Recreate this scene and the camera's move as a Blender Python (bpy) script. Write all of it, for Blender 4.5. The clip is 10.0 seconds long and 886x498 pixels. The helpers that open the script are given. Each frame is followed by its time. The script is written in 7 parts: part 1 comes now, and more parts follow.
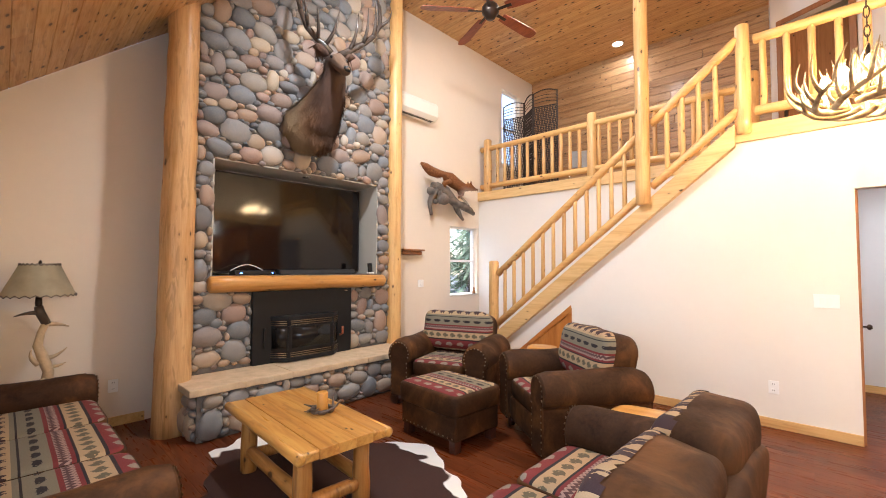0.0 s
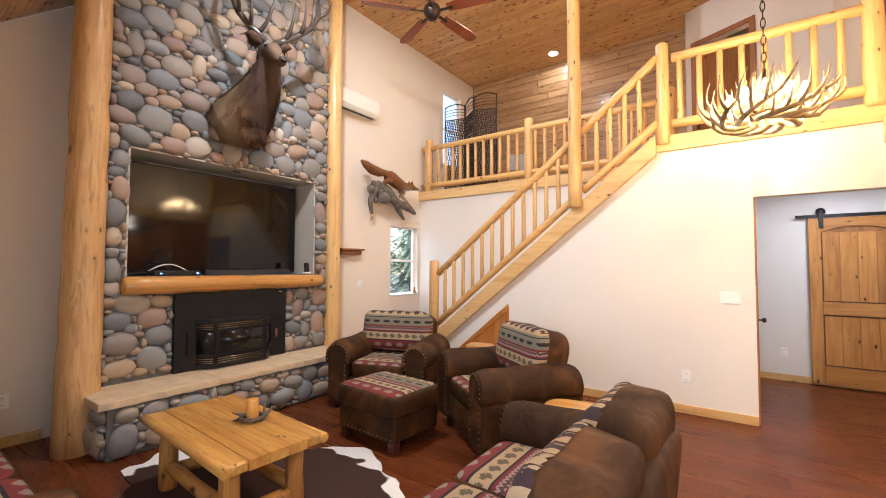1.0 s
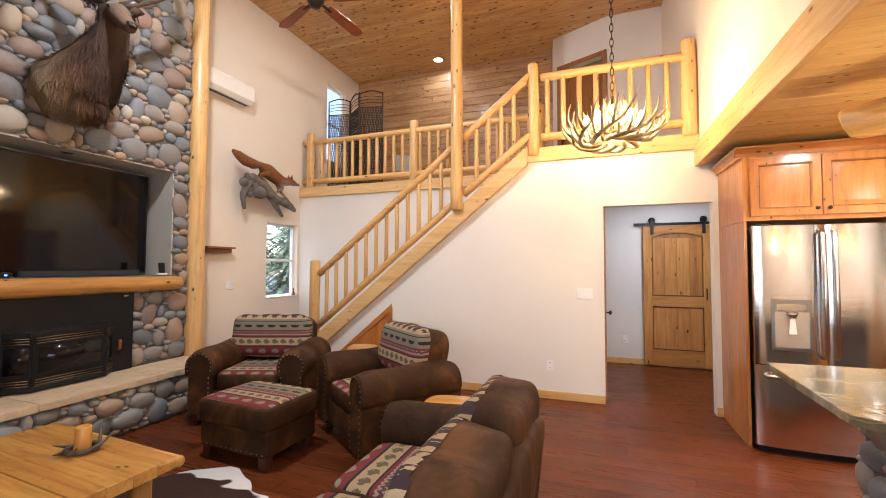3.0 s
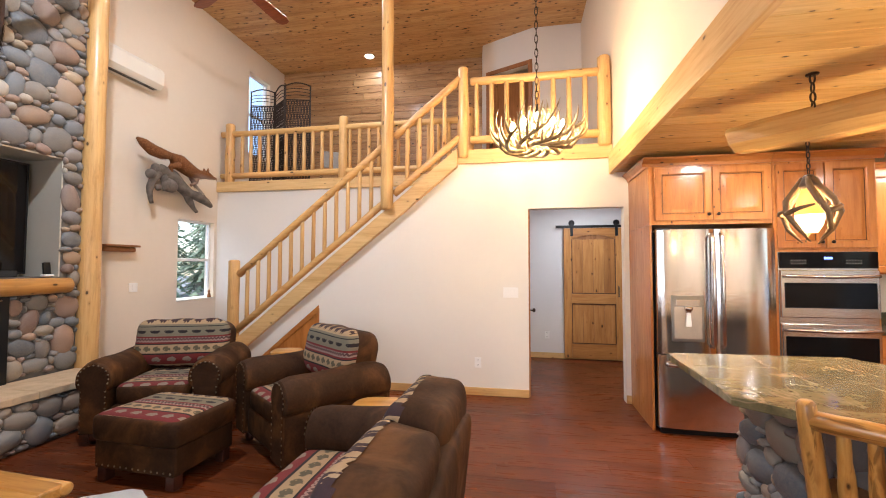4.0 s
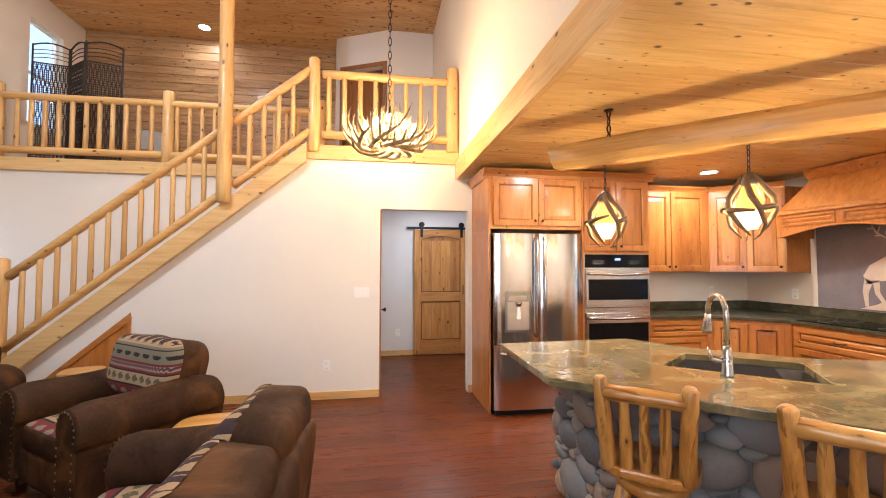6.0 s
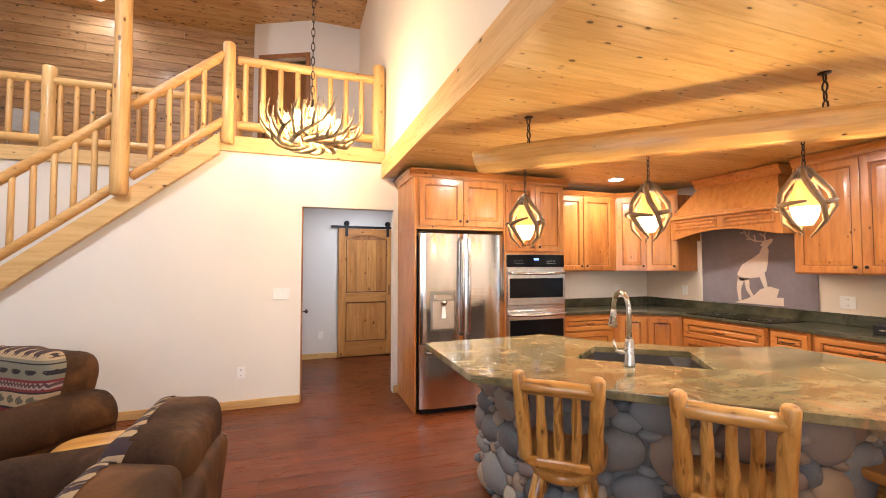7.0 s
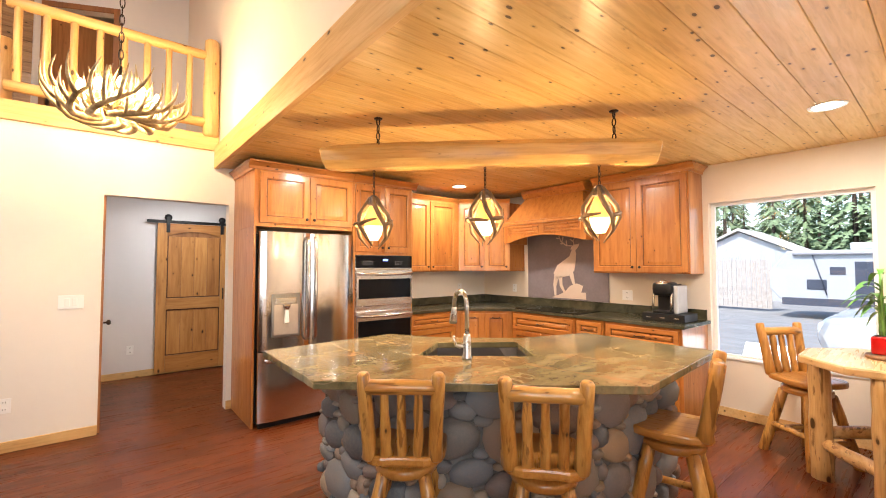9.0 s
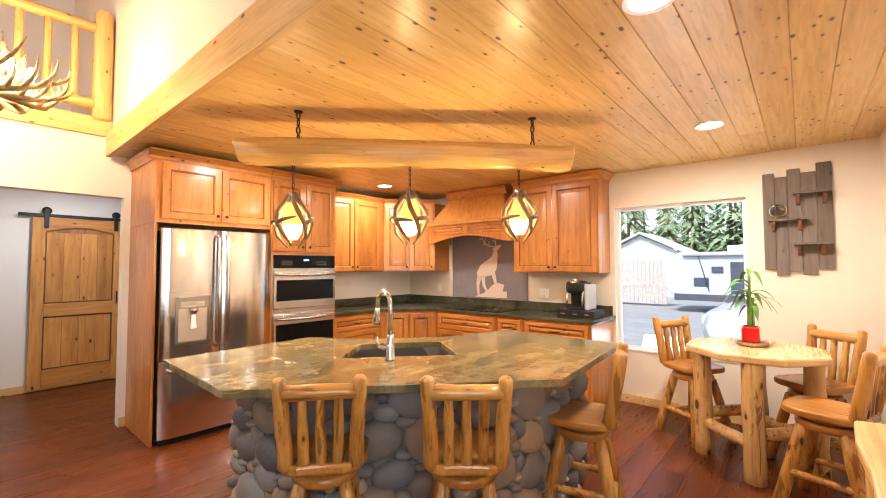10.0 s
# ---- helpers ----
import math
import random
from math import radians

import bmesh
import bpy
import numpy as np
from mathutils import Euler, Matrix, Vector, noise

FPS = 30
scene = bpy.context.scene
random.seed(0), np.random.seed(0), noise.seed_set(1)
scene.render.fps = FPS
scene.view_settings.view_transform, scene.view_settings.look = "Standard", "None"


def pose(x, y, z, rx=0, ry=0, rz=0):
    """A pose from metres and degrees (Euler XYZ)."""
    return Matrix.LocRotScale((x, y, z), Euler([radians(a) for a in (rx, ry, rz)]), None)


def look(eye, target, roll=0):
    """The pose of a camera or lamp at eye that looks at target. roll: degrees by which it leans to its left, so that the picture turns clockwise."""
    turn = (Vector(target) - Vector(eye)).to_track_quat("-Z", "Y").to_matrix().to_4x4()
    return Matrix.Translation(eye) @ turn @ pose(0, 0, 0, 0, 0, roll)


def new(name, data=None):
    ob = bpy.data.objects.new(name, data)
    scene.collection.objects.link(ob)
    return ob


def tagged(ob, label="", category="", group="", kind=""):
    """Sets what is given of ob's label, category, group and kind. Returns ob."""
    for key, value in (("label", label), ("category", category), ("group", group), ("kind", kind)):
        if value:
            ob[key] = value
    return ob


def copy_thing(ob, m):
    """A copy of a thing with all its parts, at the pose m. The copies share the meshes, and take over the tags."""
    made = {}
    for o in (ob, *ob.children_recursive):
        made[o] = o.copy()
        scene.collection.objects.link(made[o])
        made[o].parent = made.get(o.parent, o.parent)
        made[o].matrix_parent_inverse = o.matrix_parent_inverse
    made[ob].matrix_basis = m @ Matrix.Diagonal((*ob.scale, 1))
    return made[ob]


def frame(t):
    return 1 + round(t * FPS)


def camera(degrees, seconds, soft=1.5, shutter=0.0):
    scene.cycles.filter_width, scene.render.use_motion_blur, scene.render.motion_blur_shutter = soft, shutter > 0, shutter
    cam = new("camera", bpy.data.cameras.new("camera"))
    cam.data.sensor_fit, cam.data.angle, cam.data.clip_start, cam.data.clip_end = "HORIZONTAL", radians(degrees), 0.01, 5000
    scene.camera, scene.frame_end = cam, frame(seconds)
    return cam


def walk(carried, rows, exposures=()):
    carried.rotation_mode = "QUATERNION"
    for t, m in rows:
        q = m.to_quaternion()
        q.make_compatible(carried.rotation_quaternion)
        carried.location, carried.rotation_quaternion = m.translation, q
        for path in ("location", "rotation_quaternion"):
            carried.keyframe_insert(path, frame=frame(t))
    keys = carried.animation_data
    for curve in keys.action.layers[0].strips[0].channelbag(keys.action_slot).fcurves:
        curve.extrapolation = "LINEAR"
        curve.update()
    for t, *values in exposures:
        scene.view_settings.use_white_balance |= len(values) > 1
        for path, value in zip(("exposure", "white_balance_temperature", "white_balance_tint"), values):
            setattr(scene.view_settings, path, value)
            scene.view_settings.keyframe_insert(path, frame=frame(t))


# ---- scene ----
cam = camera(93.20, 10.0, 1.0)
# seconds, eye, heading (clockwise from +y), pitch, roll
PATH = [
    (0, (-0.029, -0.060, 1.439), -43.56, 2.35, -0.12),
    (0.5, (-0.027, -0.051, 1.441), -39.49, 2.32, -0.12),
    (1, (-0.026, -0.044, 1.442), -35.57, 2.30, -0.14),
    (1.5, (-0.024, -0.036, 1.444), -31.67, 2.28, -0.12),
    (2, (-0.022, -0.030, 1.445), -27.98, 2.27, -0.11),
    (3.5, (-0.013, -0.013, 1.448), -15.51, 2.29, -0.10),
    (4, (-0.009, -0.008, 1.449), -10.63, 2.27, -0.07),
    (4.5, (-0.005, -0.004, 1.449), -5.71, 2.27, -0.11),
    (5, (0.000, 0.000, 1.450), -0.73, 2.24, -0.12),
    (5.5, (0.005, 0.003, 1.450), 4.25, 2.25, -0.10),
    (7, (0.022, 0.009, 1.451), 19.20, 2.22, 0.00),
    (7.5, (0.028, 0.011, 1.451), 24.20, 2.23, 0.05),
    (8, (0.035, 0.011, 1.451), 29.23, 2.29, 0.09),
    (8.5, (0.042, 0.011, 1.451), 34.28, 2.31, 0.09),
    (9, (0.050, 0.011, 1.450), 39.31, 2.32, 0.07),
    (9.5, (0.058, 0.010, 1.450), 44.36, 2.33, 0.11),
    (10, (0.066, 0.008, 1.449), 49.36, 2.33, 0.14),
]


def heading(eye, yaw, pitch, roll):
    y, p = radians(yaw), radians(pitch)
    way = Vector((math.sin(y) * math.cos(p), math.cos(y) * math.cos(p), math.sin(p)))
    return look(eye, Vector(eye) + way, -roll)


walk(cam, [(t, heading(eye, yaw, pitch, roll)) for t, eye, yaw, pitch, roll in PATH],
     [(0, 1.76, 5880, 10), (2, 1.42, 5950, 10), (4, 1.34, 5850, 10), (5.5, 1.36, 5860, 10), (7.5, 1.46, 6050, 10), (9, 1.53, 6420, 10), (10, 1.53, 6550, 10)])

# ---- world and lights ----
world = bpy.data.worlds.new("sky")
world.use_nodes = True
scene.world = world
sky = world.node_tree.nodes.new("ShaderNodeTexSky")
sky.sky_type = "NISHITA"
sky.sun_disc = False
sky.sun_elevation, sky.sun_rotation = radians(53), radians(278)
world.node_tree.links.new(sky.outputs[0], world.node_tree.nodes["Background"].inputs[0])
world.node_tree.nodes["Background"].inputs[1].default_value = 0.14
sun = new("sun", bpy.data.lights.new("sun", "SUN"))
sun.data.energy, sun.data.angle, sun.data.color = 2.4, radians(2), (1, 0.95, 0.88)
sun.matrix_world = look((0, 0, 20), (15.0, -2.0, 0))


def lamp(name, kind, m, watts, colour, size=0.1):
    ob = new(name, bpy.data.lights.new(name, kind))
    ob.data.energy, ob.data.color = watts * 0.22, colour
    if kind == "AREA":
        if isinstance(size, tuple):
            ob.data.shape, ob.data.size, ob.data.size_y = "RECTANGLE", size[0], size[1]
        else:
            ob.data.shape, ob.data.size = "DISK", size
    else:
        ob.data.shadow_soft_size = size
    ob.matrix_world = m
    return ob


def kelvin(c):
    return {2700: (1, 0.68, 0.34), 3500: (1, 0.87, 0.72), 4000: (1, 0.93, 0.85), 6500: (1, 1, 1)}[c]


# ---- building helpers ----
def part(name, bm, material, parent=None, label="", smooth=True, bevel=0.0):
    """Links a bmesh, given in the thing's own frame, as one mesh under a thing or part."""
    me = bpy.data.meshes.new(name)
    bm.normal_update()
    bm.to_mesh(me)
    bm.free()
    if smooth:
        me.shade_smooth()
        if smooth == "auto":
            me.set_sharp_from_angle(angle=radians(38))
    me.materials.append(material)
    ob = new(name, me)
    if parent:
        ob.parent = parent
    if bevel:
        mod = ob.modifiers.new("bevel", "BEVEL")
        mod.width, mod.segments, mod.limit_method, mod.angle_limit = bevel, 2, "ANGLE", radians(40)
    if label:
        ob["label"] = label
    return ob


def thing(name, m=None, label="", category="", group=""):
    ob = new(name)
    ob.empty_display_size = 0.1
    if m is not None:
        ob.matrix_basis = m
    return tagged(ob, label, category, group)


def box(x0, x1, y0, y1, z0, z1, bm=None):
    bm = bm or bmesh.new()
    vs = [bm.verts.new((x, y, z)) for x in (x0, x1) for y in (y0, y1) for z in (z0, z1)]
    for q in ((0, 1, 3, 2), (4, 6, 7, 5), (0, 4, 5, 1), (2, 3, 7, 6), (0, 2, 6, 4), (1, 5, 7, 3)):
        bm.faces.new([vs[i] for i in q])
    return bm


def prism(outline, axis, a, b, bm=None):
    """A polygon in the plane across axis ('x': (y, z), 'y': (x, z), 'z': (x, y)), drawn out from a to b."""
    bm = bm or bmesh.new()

    def at(p, w):
        return {"x": (w, p[0], p[1]), "y": (p[0], w, p[1]), "z": (p[0], p[1], w)}[axis]
    lo, hi = ([bm.verts.new(at(p, w)) for p in outline] for w in (a, b))
    n = len(outline)
    bm.faces.new(lo), bm.faces.new(hi[::-1])
    for i in range(n):
        bm.faces.new((lo[i], hi[i], hi[(i + 1) % n], lo[(i + 1) % n]))
    bmesh.ops.recalc_face_normals(bm, faces=bm.faces)
    return bm


def tube(points, radii, seg=10, wob=0.0, seed=0, caps=True, bm=None, dome=0.0):
    """A round bar along points, with a radius at each, a little uneven."""
    bm = bm or bmesh.new()
    rnd = random.Random(seed)
    pts = [Vector(p) for p in points]
    if isinstance(radii, (int, float)):
        radii = [radii] * len(pts)
    side = None
    rings = []
    for i, p in enumerate(pts):
        d = (pts[min(i + 1, len(pts) - 1)] - pts[max(i - 1, 0)]).normalized()
        if side is None:
            side = d.cross(Vector((0, 0, 1)) if abs(d.z) < 0.9 else Vector((1, 0, 0))).normalized()
        else:
            side = (side - d * side.dot(d)).normalized()
        other = d.cross(side)
        rings.append([bm.verts.new(p + (side * math.cos(2 * math.pi * k / seg) + other * math.sin(2 * math.pi * k / seg))
                                   * radii[i] * (1 + wob * rnd.uniform(-1, 1))) for k in range(seg)])
    for a, b in zip(rings, rings[1:]):
        for k in range(seg):
            bm.faces.new((a[k], a[(k + 1) % seg], b[(k + 1) % seg], b[k]))
    if caps:
        if dome:
            for ring, p, s in ((rings[0], pts[0], -1), (rings[-1], pts[-1], 1)):
                d = (pts[1] - pts[0]).normalized() if s < 0 else (pts[-1] - pts[-2]).normalized()
                r = radii[0] if s < 0 else radii[-1]
                inner = [bm.verts.new(p + (v.co - p) * 0.72 + d * s * r * dome) for v in ring]
                for k in range(seg):
                    q = (ring[k], ring[(k + 1) % seg], inner[(k + 1) % seg], inner[k])
                    bm.faces.new(q[::-1] if s > 0 else q)
                bm.faces.new(inner)
        else:
            bm.faces.new(rings[0][::-1]), bm.faces.new(rings[-1])
    bmesh.ops.recalc_face_normals(bm, faces=bm.faces)
    return bm


def log(p, q, r, r2=None, seg=14, wob=0.035, seed=0, rings=7, bm=None, dome=0.25):
    """A peeled log from p to q, with slight bends and swellings."""
    rnd = random.Random(seed * 7 + 3)
    p, q = Vector(p), Vector(q)
    r2 = r if r2 is None else r2
    pts, rad = [], []
    for i in range(rings):
        f = i / (rings - 1)
        jig = Vector((rnd.uniform(-1, 1), rnd.uniform(-1, 1), rnd.uniform(-1, 1))) * r * 0.05 * (0 < i < rings - 1)
        pts.append(p.lerp(q, f) + jig)
        rad.append((r + (r2 - r) * f) * (1 + rnd.uniform(-wob, wob)))
    return tube(pts, rad, seg, wob * 0.5, seed, bm=bm, dome=dome)


def lathe(profile, seg=24, bm=None, axis=(0, 0)):
    """Turned about z: profile of (radius, height) from bottom to top."""
    bm = bm or bmesh.new()
    rings = []
    for r, z in profile:
        if r < 1e-5:
            rings.append([bm.verts.new((axis[0], axis[1], z))])
        else:
            rings.append([bm.verts.new((axis[0] + r * math.cos(2 * math.pi * k / seg), axis[1] + r * math.sin(2 * math.pi * k / seg), z)) for k in range(seg)])
    for a, b in zip(rings, rings[1:]):
        for k in range(seg):
            va = [a[0]] if len(a) == 1 else [a[k], a[(k + 1) % seg]]
            vb = [b[0]] if len(b) == 1 else [b[(k + 1) % seg], b[k]]
            if len(va) + len(vb) > 2:
                bm.faces.new(va + vb)
    bmesh.ops.recalc_face_normals(bm, faces=bm.faces)
    return bm


def cushion(cx, cy, cz, sx, sy, sz, n=0.35, m=0.6, seg=28, rings=16, lump=0.0, seed=0, bm=None):
    """A rounded block: a superellipsoid with half sizes sx, sy, sz. n: roundness in height, m: in plan (1 is an ellipse)."""
    bm = bm or bmesh.new()

    def sg(w, e):
        return math.copysign(abs(w) ** e, w)
    rows = []
    for i in range(rings + 1):
        v = -math.pi / 2 + math.pi * i / rings
        if i in (0, rings):
            rows.append([bm.verts.new((cx, cy, cz + sz * sg(math.sin(v), n)))])
            continue
        rows.append([bm.verts.new((cx + sx * sg(math.cos(v), n) * sg(math.cos(u), m), cy + sy * sg(math.cos(v), n) * sg(math.sin(u), m), cz + sz * sg(math.sin(v), n)))
                     for u in (2 * math.pi * (k + 0.5) / seg for k in range(seg))])
    for a, b in zip(rows, rows[1:]):
        for k in range(seg):
            va = [a[0]] if len(a) == 1 else [a[k], a[(k + 1) % seg]]
            vb = [b[0]] if len(b) == 1 else [b[(k + 1) % seg], b[k]]
            bm.faces.new(va + vb)
    if lump:
        off = Vector((seed * 3.1, seed * 1.7, 0))
        for v in bm.verts:
            d = (v.co - Vector((cx, cy, cz))).normalized()
            v.co += d * lump * noise.noise(v.co * 5 + off)
    bmesh.ops.recalc_face_normals(bm, faces=bm.faces)
    return bm


def moved(bm, m):
    bm.transform(m)
    return bm


# ---- materials ----
class Mat:
    """A node material built up line by line."""

    def __init__(self, name, rough=0.5, metal=0.0, spec=0.5):
        self.m = bpy.data.materials.new(name)
        self.m.use_nodes = True
        self.t = self.m.node_tree
        self.b = self.t.nodes["Principled BSDF"]
        self.b.inputs["Roughness"].default_value = rough
        self.b.inputs["Metallic"].default_value = metal
        self.b.inputs["Specular IOR Level"].default_value = spec
        self.pos = None

    def n(self, kind, **put):
        node = self.t.nodes.new("ShaderNode" + kind)
        for k, v in put.items():
            if k == "sock":
                for i, w in v.items():
                    self.feed(node.inputs[i], w)
            else:
                setattr(node, k, v)
        return node

    def feed(self, socket, w):
        if isinstance(w, bpy.types.NodeSocket):
            self.t.links.new(w, socket)
        else:
            socket.default_value = w

    def coords(self, scale=(1, 1, 1), rand="", rot=(0, 0, 0), turn=0.0):
        """Object coordinates, scaled, shifted at random for each object or each loose piece."""
        p = self.n("TexCoord").outputs["Object"]
        if rand:
            r = self.n("ObjectInfo").outputs["Random"] if rand == "object" else self.n("NewGeometry").outputs["Random Per Island"]
            v = self.n("VectorMath", operation="SCALE", sock={0: (37.0, 23.0, 51.0), "Scale": r}).outputs[0]
            p = self.n("VectorMath", operation="ADD", sock={0: p, 1: v}).outputs[0]
        return self.n("Mapping", sock={0: p, 2: rot, 3: scale}).outputs[0]

    def noise(self, vec, scale=5.0, detail=4.0, rough=0.55, dist=0.0):
        return self.n("TexNoise", sock={"Vector": vec, "Scale": scale, "Detail": detail, "Roughness": rough, "Distortion": dist}).outputs[0]

    def ramp(self, fac, stops, mode="LINEAR"):
        node = self.n("ValToRGB", sock={0: fac})
        cr = node.color_ramp
        cr.interpolation = mode
        while len(cr.elements) < len(stops):
            cr.elements.new(0.5)
        for e, (p, c) in zip(cr.elements, stops):
            e.position = p
            e.color = (*c, 1) if not isinstance(c, (int, float)) else (c, c, c, 1)
        return node.outputs[0]

    def mix(self, fac, a, b, blend="MIX"):
        node = self.n("Mix", data_type="RGBA", blend_type=blend)
        self.feed(node.inputs[0], fac)
        for i, w in ((6, a), (7, b)):
            self.feed(node.inputs[i], (*w, 1) if isinstance(w, tuple) and len(w) == 3 else w)
        return node.outputs[2]

    def math(self, op, a, b=0.0):
        return self.n("Math", operation=op, sock={0: a, 1: b}).outputs[0]

    def sep(self, vec):
        return self.n("SeparateXYZ", sock={0: vec}).outputs

    def bump(self, h, strength=0.3, dist=0.01):
        node = self.n("Bump", sock={"Strength": strength, "Distance": dist, "Height": h})
        self.t.links.new(node.outputs[0], self.b.inputs["Normal"])

    def out(self, colour=None, rough=None):
        if colour is not None:
            self.feed(self.b.inputs["Base Color"], (*colour, 1) if isinstance(colour, tuple) and len(colour) == 3 else colour)
        if rough is not None:
            self.feed(self.b.inputs["Roughness"], rough)
        return self.m


def wood(name, pale, mid, dark, axis="x", rand="object", rough=0.45, knots=0.5, knot_size=1.0, grain=1.0, coat=0.0, knot_col=None, streak=0.0, spec=0.4):
    """Softwood: grain drawn out along an axis, year-ring bands, and dark knots."""
    w = Mat(name, rough)
    along, across = 1.6, 22.0 * grain
    sc = {"x": (along, across, across), "y": (across, along, across), "z": (across, across, along)}[axis]
    fine = w.noise(w.coords(sc, rand), 2.0, 5, 0.6, 0.4)
    sb = tuple(k * 0.22 for k in sc)
    bands = w.noise(w.coords(sb, rand), 1.6, 3, 0.5, 0.8)
    tone = w.ramp(bands, [(0.30, dark), (0.47, mid), (0.66, pale)])
    tone = w.mix(0.5, tone, w.ramp(fine, [(0.32, dark), (0.5, mid), (0.66, pale)]))
    per = w.n("ObjectInfo").outputs["Random"] if rand == "object" else w.n("NewGeometry").outputs["Random Per Island"]
    tone = w.mix(0.7, tone, w.ramp(per, [(0.0, 0.36), (0.5, 0.5), (1.0, 0.62)]), "SOFT_LIGHT")
    if knots:
        stretch = {"x": (0.5, 1, 1), "y": (1, 0.5, 1), "z": (1, 1, 0.5)}[axis]
        kv = w.coords(tuple(9.0 / knot_size * k for k in stretch), rand)
        vor = w.n("TexVoronoi", sock={"Vector": kv, "Scale": 1.0, "Randomness": 1.0}).outputs[0]
        some = w.ramp(w.noise(w.coords((3.1, 3.1, 3.1), rand), 1.0, 2), [(0.40, 0.0), (0.62, 0.16 * knots)])
        vor = w.math("ADD", w.math("SUBTRACT", vor, some), w.math("MULTIPLY", w.math("SUBTRACT", fine, 0.5), 0.10))
        halo = w.ramp(vor, [(0.0, 0.6), (0.30 * knots, 0.0)])
        tone = w.mix(halo, tone, tuple(k * 0.75 for k in dark))
        kn = w.ramp(vor, [(0.0, 1.0), (0.05 * knots, 1.0), (0.12 * knots, 0.0)])
        tone = w.mix(kn, tone, knot_col or tuple(k * 0.20 for k in dark))
    if streak:
        st = {"x": (2.2, 16, 16), "y": (16, 2.2, 16), "z": (16, 16, 2.2)}[axis]
        sk = w.noise(w.coords(st, rand), 1.5, 3, 0.6, 0.6)
        tone = w.mix(w.ramp(sk, [(0.57, 0.0), (0.63, streak)]), tone, tuple(k * 0.55 for k in dark))
    w.bump(fine, 0.12, 0.004)
    w.feed(w.b.inputs["Specular IOR Level"], spec)
    w.feed(w.b.inputs["Coat Weight"], coat)
    w.feed(w.b.inputs["Coat Roughness"], 0.14)
    return w.out(tone, w.ramp(fine, [(0.2, rough + 0.12), (0.8, rough - 0.06)]))


def plain(name, colour, rough=0.5, metal=0.0, vary=0.12, scale=6.0, bump=0.0, spec=0.5, rand="", coat=0.0):
    w = Mat(name, rough, metal, spec)
    v = w.coords((1, 1, 1), rand)
    big, fine = w.noise(v, scale, 4), w.noise(v, scale * 14, 3)
    a = tuple(k * (1 - vary) for k in colour)
    b = tuple(min(1.0, k * (1 + vary)) for k in colour)
    tone = w.mix(0.3, w.ramp(big, [(0.3, a), (0.7, b)]), w.ramp(fine, [(0.3, a), (0.7, b)]))
    if bump:
        w.bump(fine, bump, 0.004)
    w.feed(w.b.inputs["Coat Weight"], coat)
    return w.out(tone, w.ramp(big, [(0.2, min(1, rough * 1.15)), (0.8, rough * 0.88)]))


def glow(name, colour, strength):
    w = Mat(name)
    w.feed(w.b.inputs["Emission Color"], (*colour, 1))
    w.feed(w.b.inputs["Emission Strength"], strength)
    return w.out(colour)


def glass(name, colour=(1, 1, 1), rough=0.0):
    w = Mat(name, rough)
    w.feed(w.b.inputs["Transmission Weight"], 1.0)
    w.feed(w.b.inputs["IOR"], 1.45)
    return w.out(colour)


PAINT = plain("wall_paint", (0.78, 0.69, 0.58), 0.75, vary=0.025, scale=1.2, bump=0.12)
WHITE_PAINT = plain("stair_wall_paint", (0.81, 0.765, 0.70), 0.75, vary=0.02, scale=1.2, bump=0.12)
HALL_PAINT = plain("hall_paint", (0.74, 0.71, 0.70), 0.75, vary=0.02, scale=1.2, bump=0.1)
PINE_BOARD = wood("pine_boards", (0.64, 0.40, 0.18), (0.54, 0.31, 0.12), (0.38, 0.19, 0.065), "x", "island", 0.42, 0.95, 0.65, coat=0.12, streak=0.35)
KITCHEN_BOARD = wood("pale_pine_boards", (0.76, 0.52, 0.21), (0.68, 0.43, 0.15), (0.52, 0.30, 0.09), "x", "island", 0.36, 0.60, 0.55, coat=0.2, streak=0.15)
PINE_LOG = wood("peeled_pine_log", (0.72, 0.46, 0.19), (0.64, 0.38, 0.14), (0.48, 0.25, 0.08), "z", "object", 0.38, 0.55, 0.8, coat=0.25, streak=0.18)
PINE_LOG_X = wood("peeled_pine_pole", (0.72, 0.46, 0.18), (0.66, 0.39, 0.14), (0.50, 0.26, 0.08), "x", "object", 0.38, 0.5, 0.9, coat=0.25)
PINE_TRIM = wood("pine_trim", (0.76, 0.53, 0.25), (0.69, 0.45, 0.19), (0.54, 0.31, 0.11), "x", "object", 0.42, 0.5, 0.8)
ALDER = wood("alder_cabinet", (0.56, 0.235, 0.058), (0.47, 0.180, 0.040), (0.31, 0.100, 0.020), "z", "object", 0.3, 0.4, 0.5, grain=0.6, coat=0.35)
ALDER_X = wood("alder_rail", (0.56, 0.235, 0.058), (0.47, 0.180, 0.040), (0.31, 0.100, 0.020), "x", "object", 0.3, 0.5, 0.6, grain=0.6, coat=0.35)
DOOR_WOOD = wood("alder_door", (0.54, 0.26, 0.075), (0.44, 0.195, 0.05), (0.29, 0.11, 0.025), "z", "object", 0.38, 0.5, 0.9, grain=0.7, coat=0.2)
BROWN_TRIM = wood("brown_trim", (0.36, 0.16, 0.06), (0.29, 0.12, 0.04), (0.2, 0.08, 0.025), "z", "object", 0.4, 0.3)
FLOOR_WOOD = wood("red_brown_floor", (0.175, 0.048, 0.015), (0.118, 0.029, 0.0085), (0.060, 0.014, 0.0045), "x", "object", 0.27, 0.0, grain=0.8, spec=0.18, streak=0.3)
BLACK = plain("black_steel", (0.011, 0.011, 0.012), 0.42, 0.2, bump=0.05, spec=0.35)
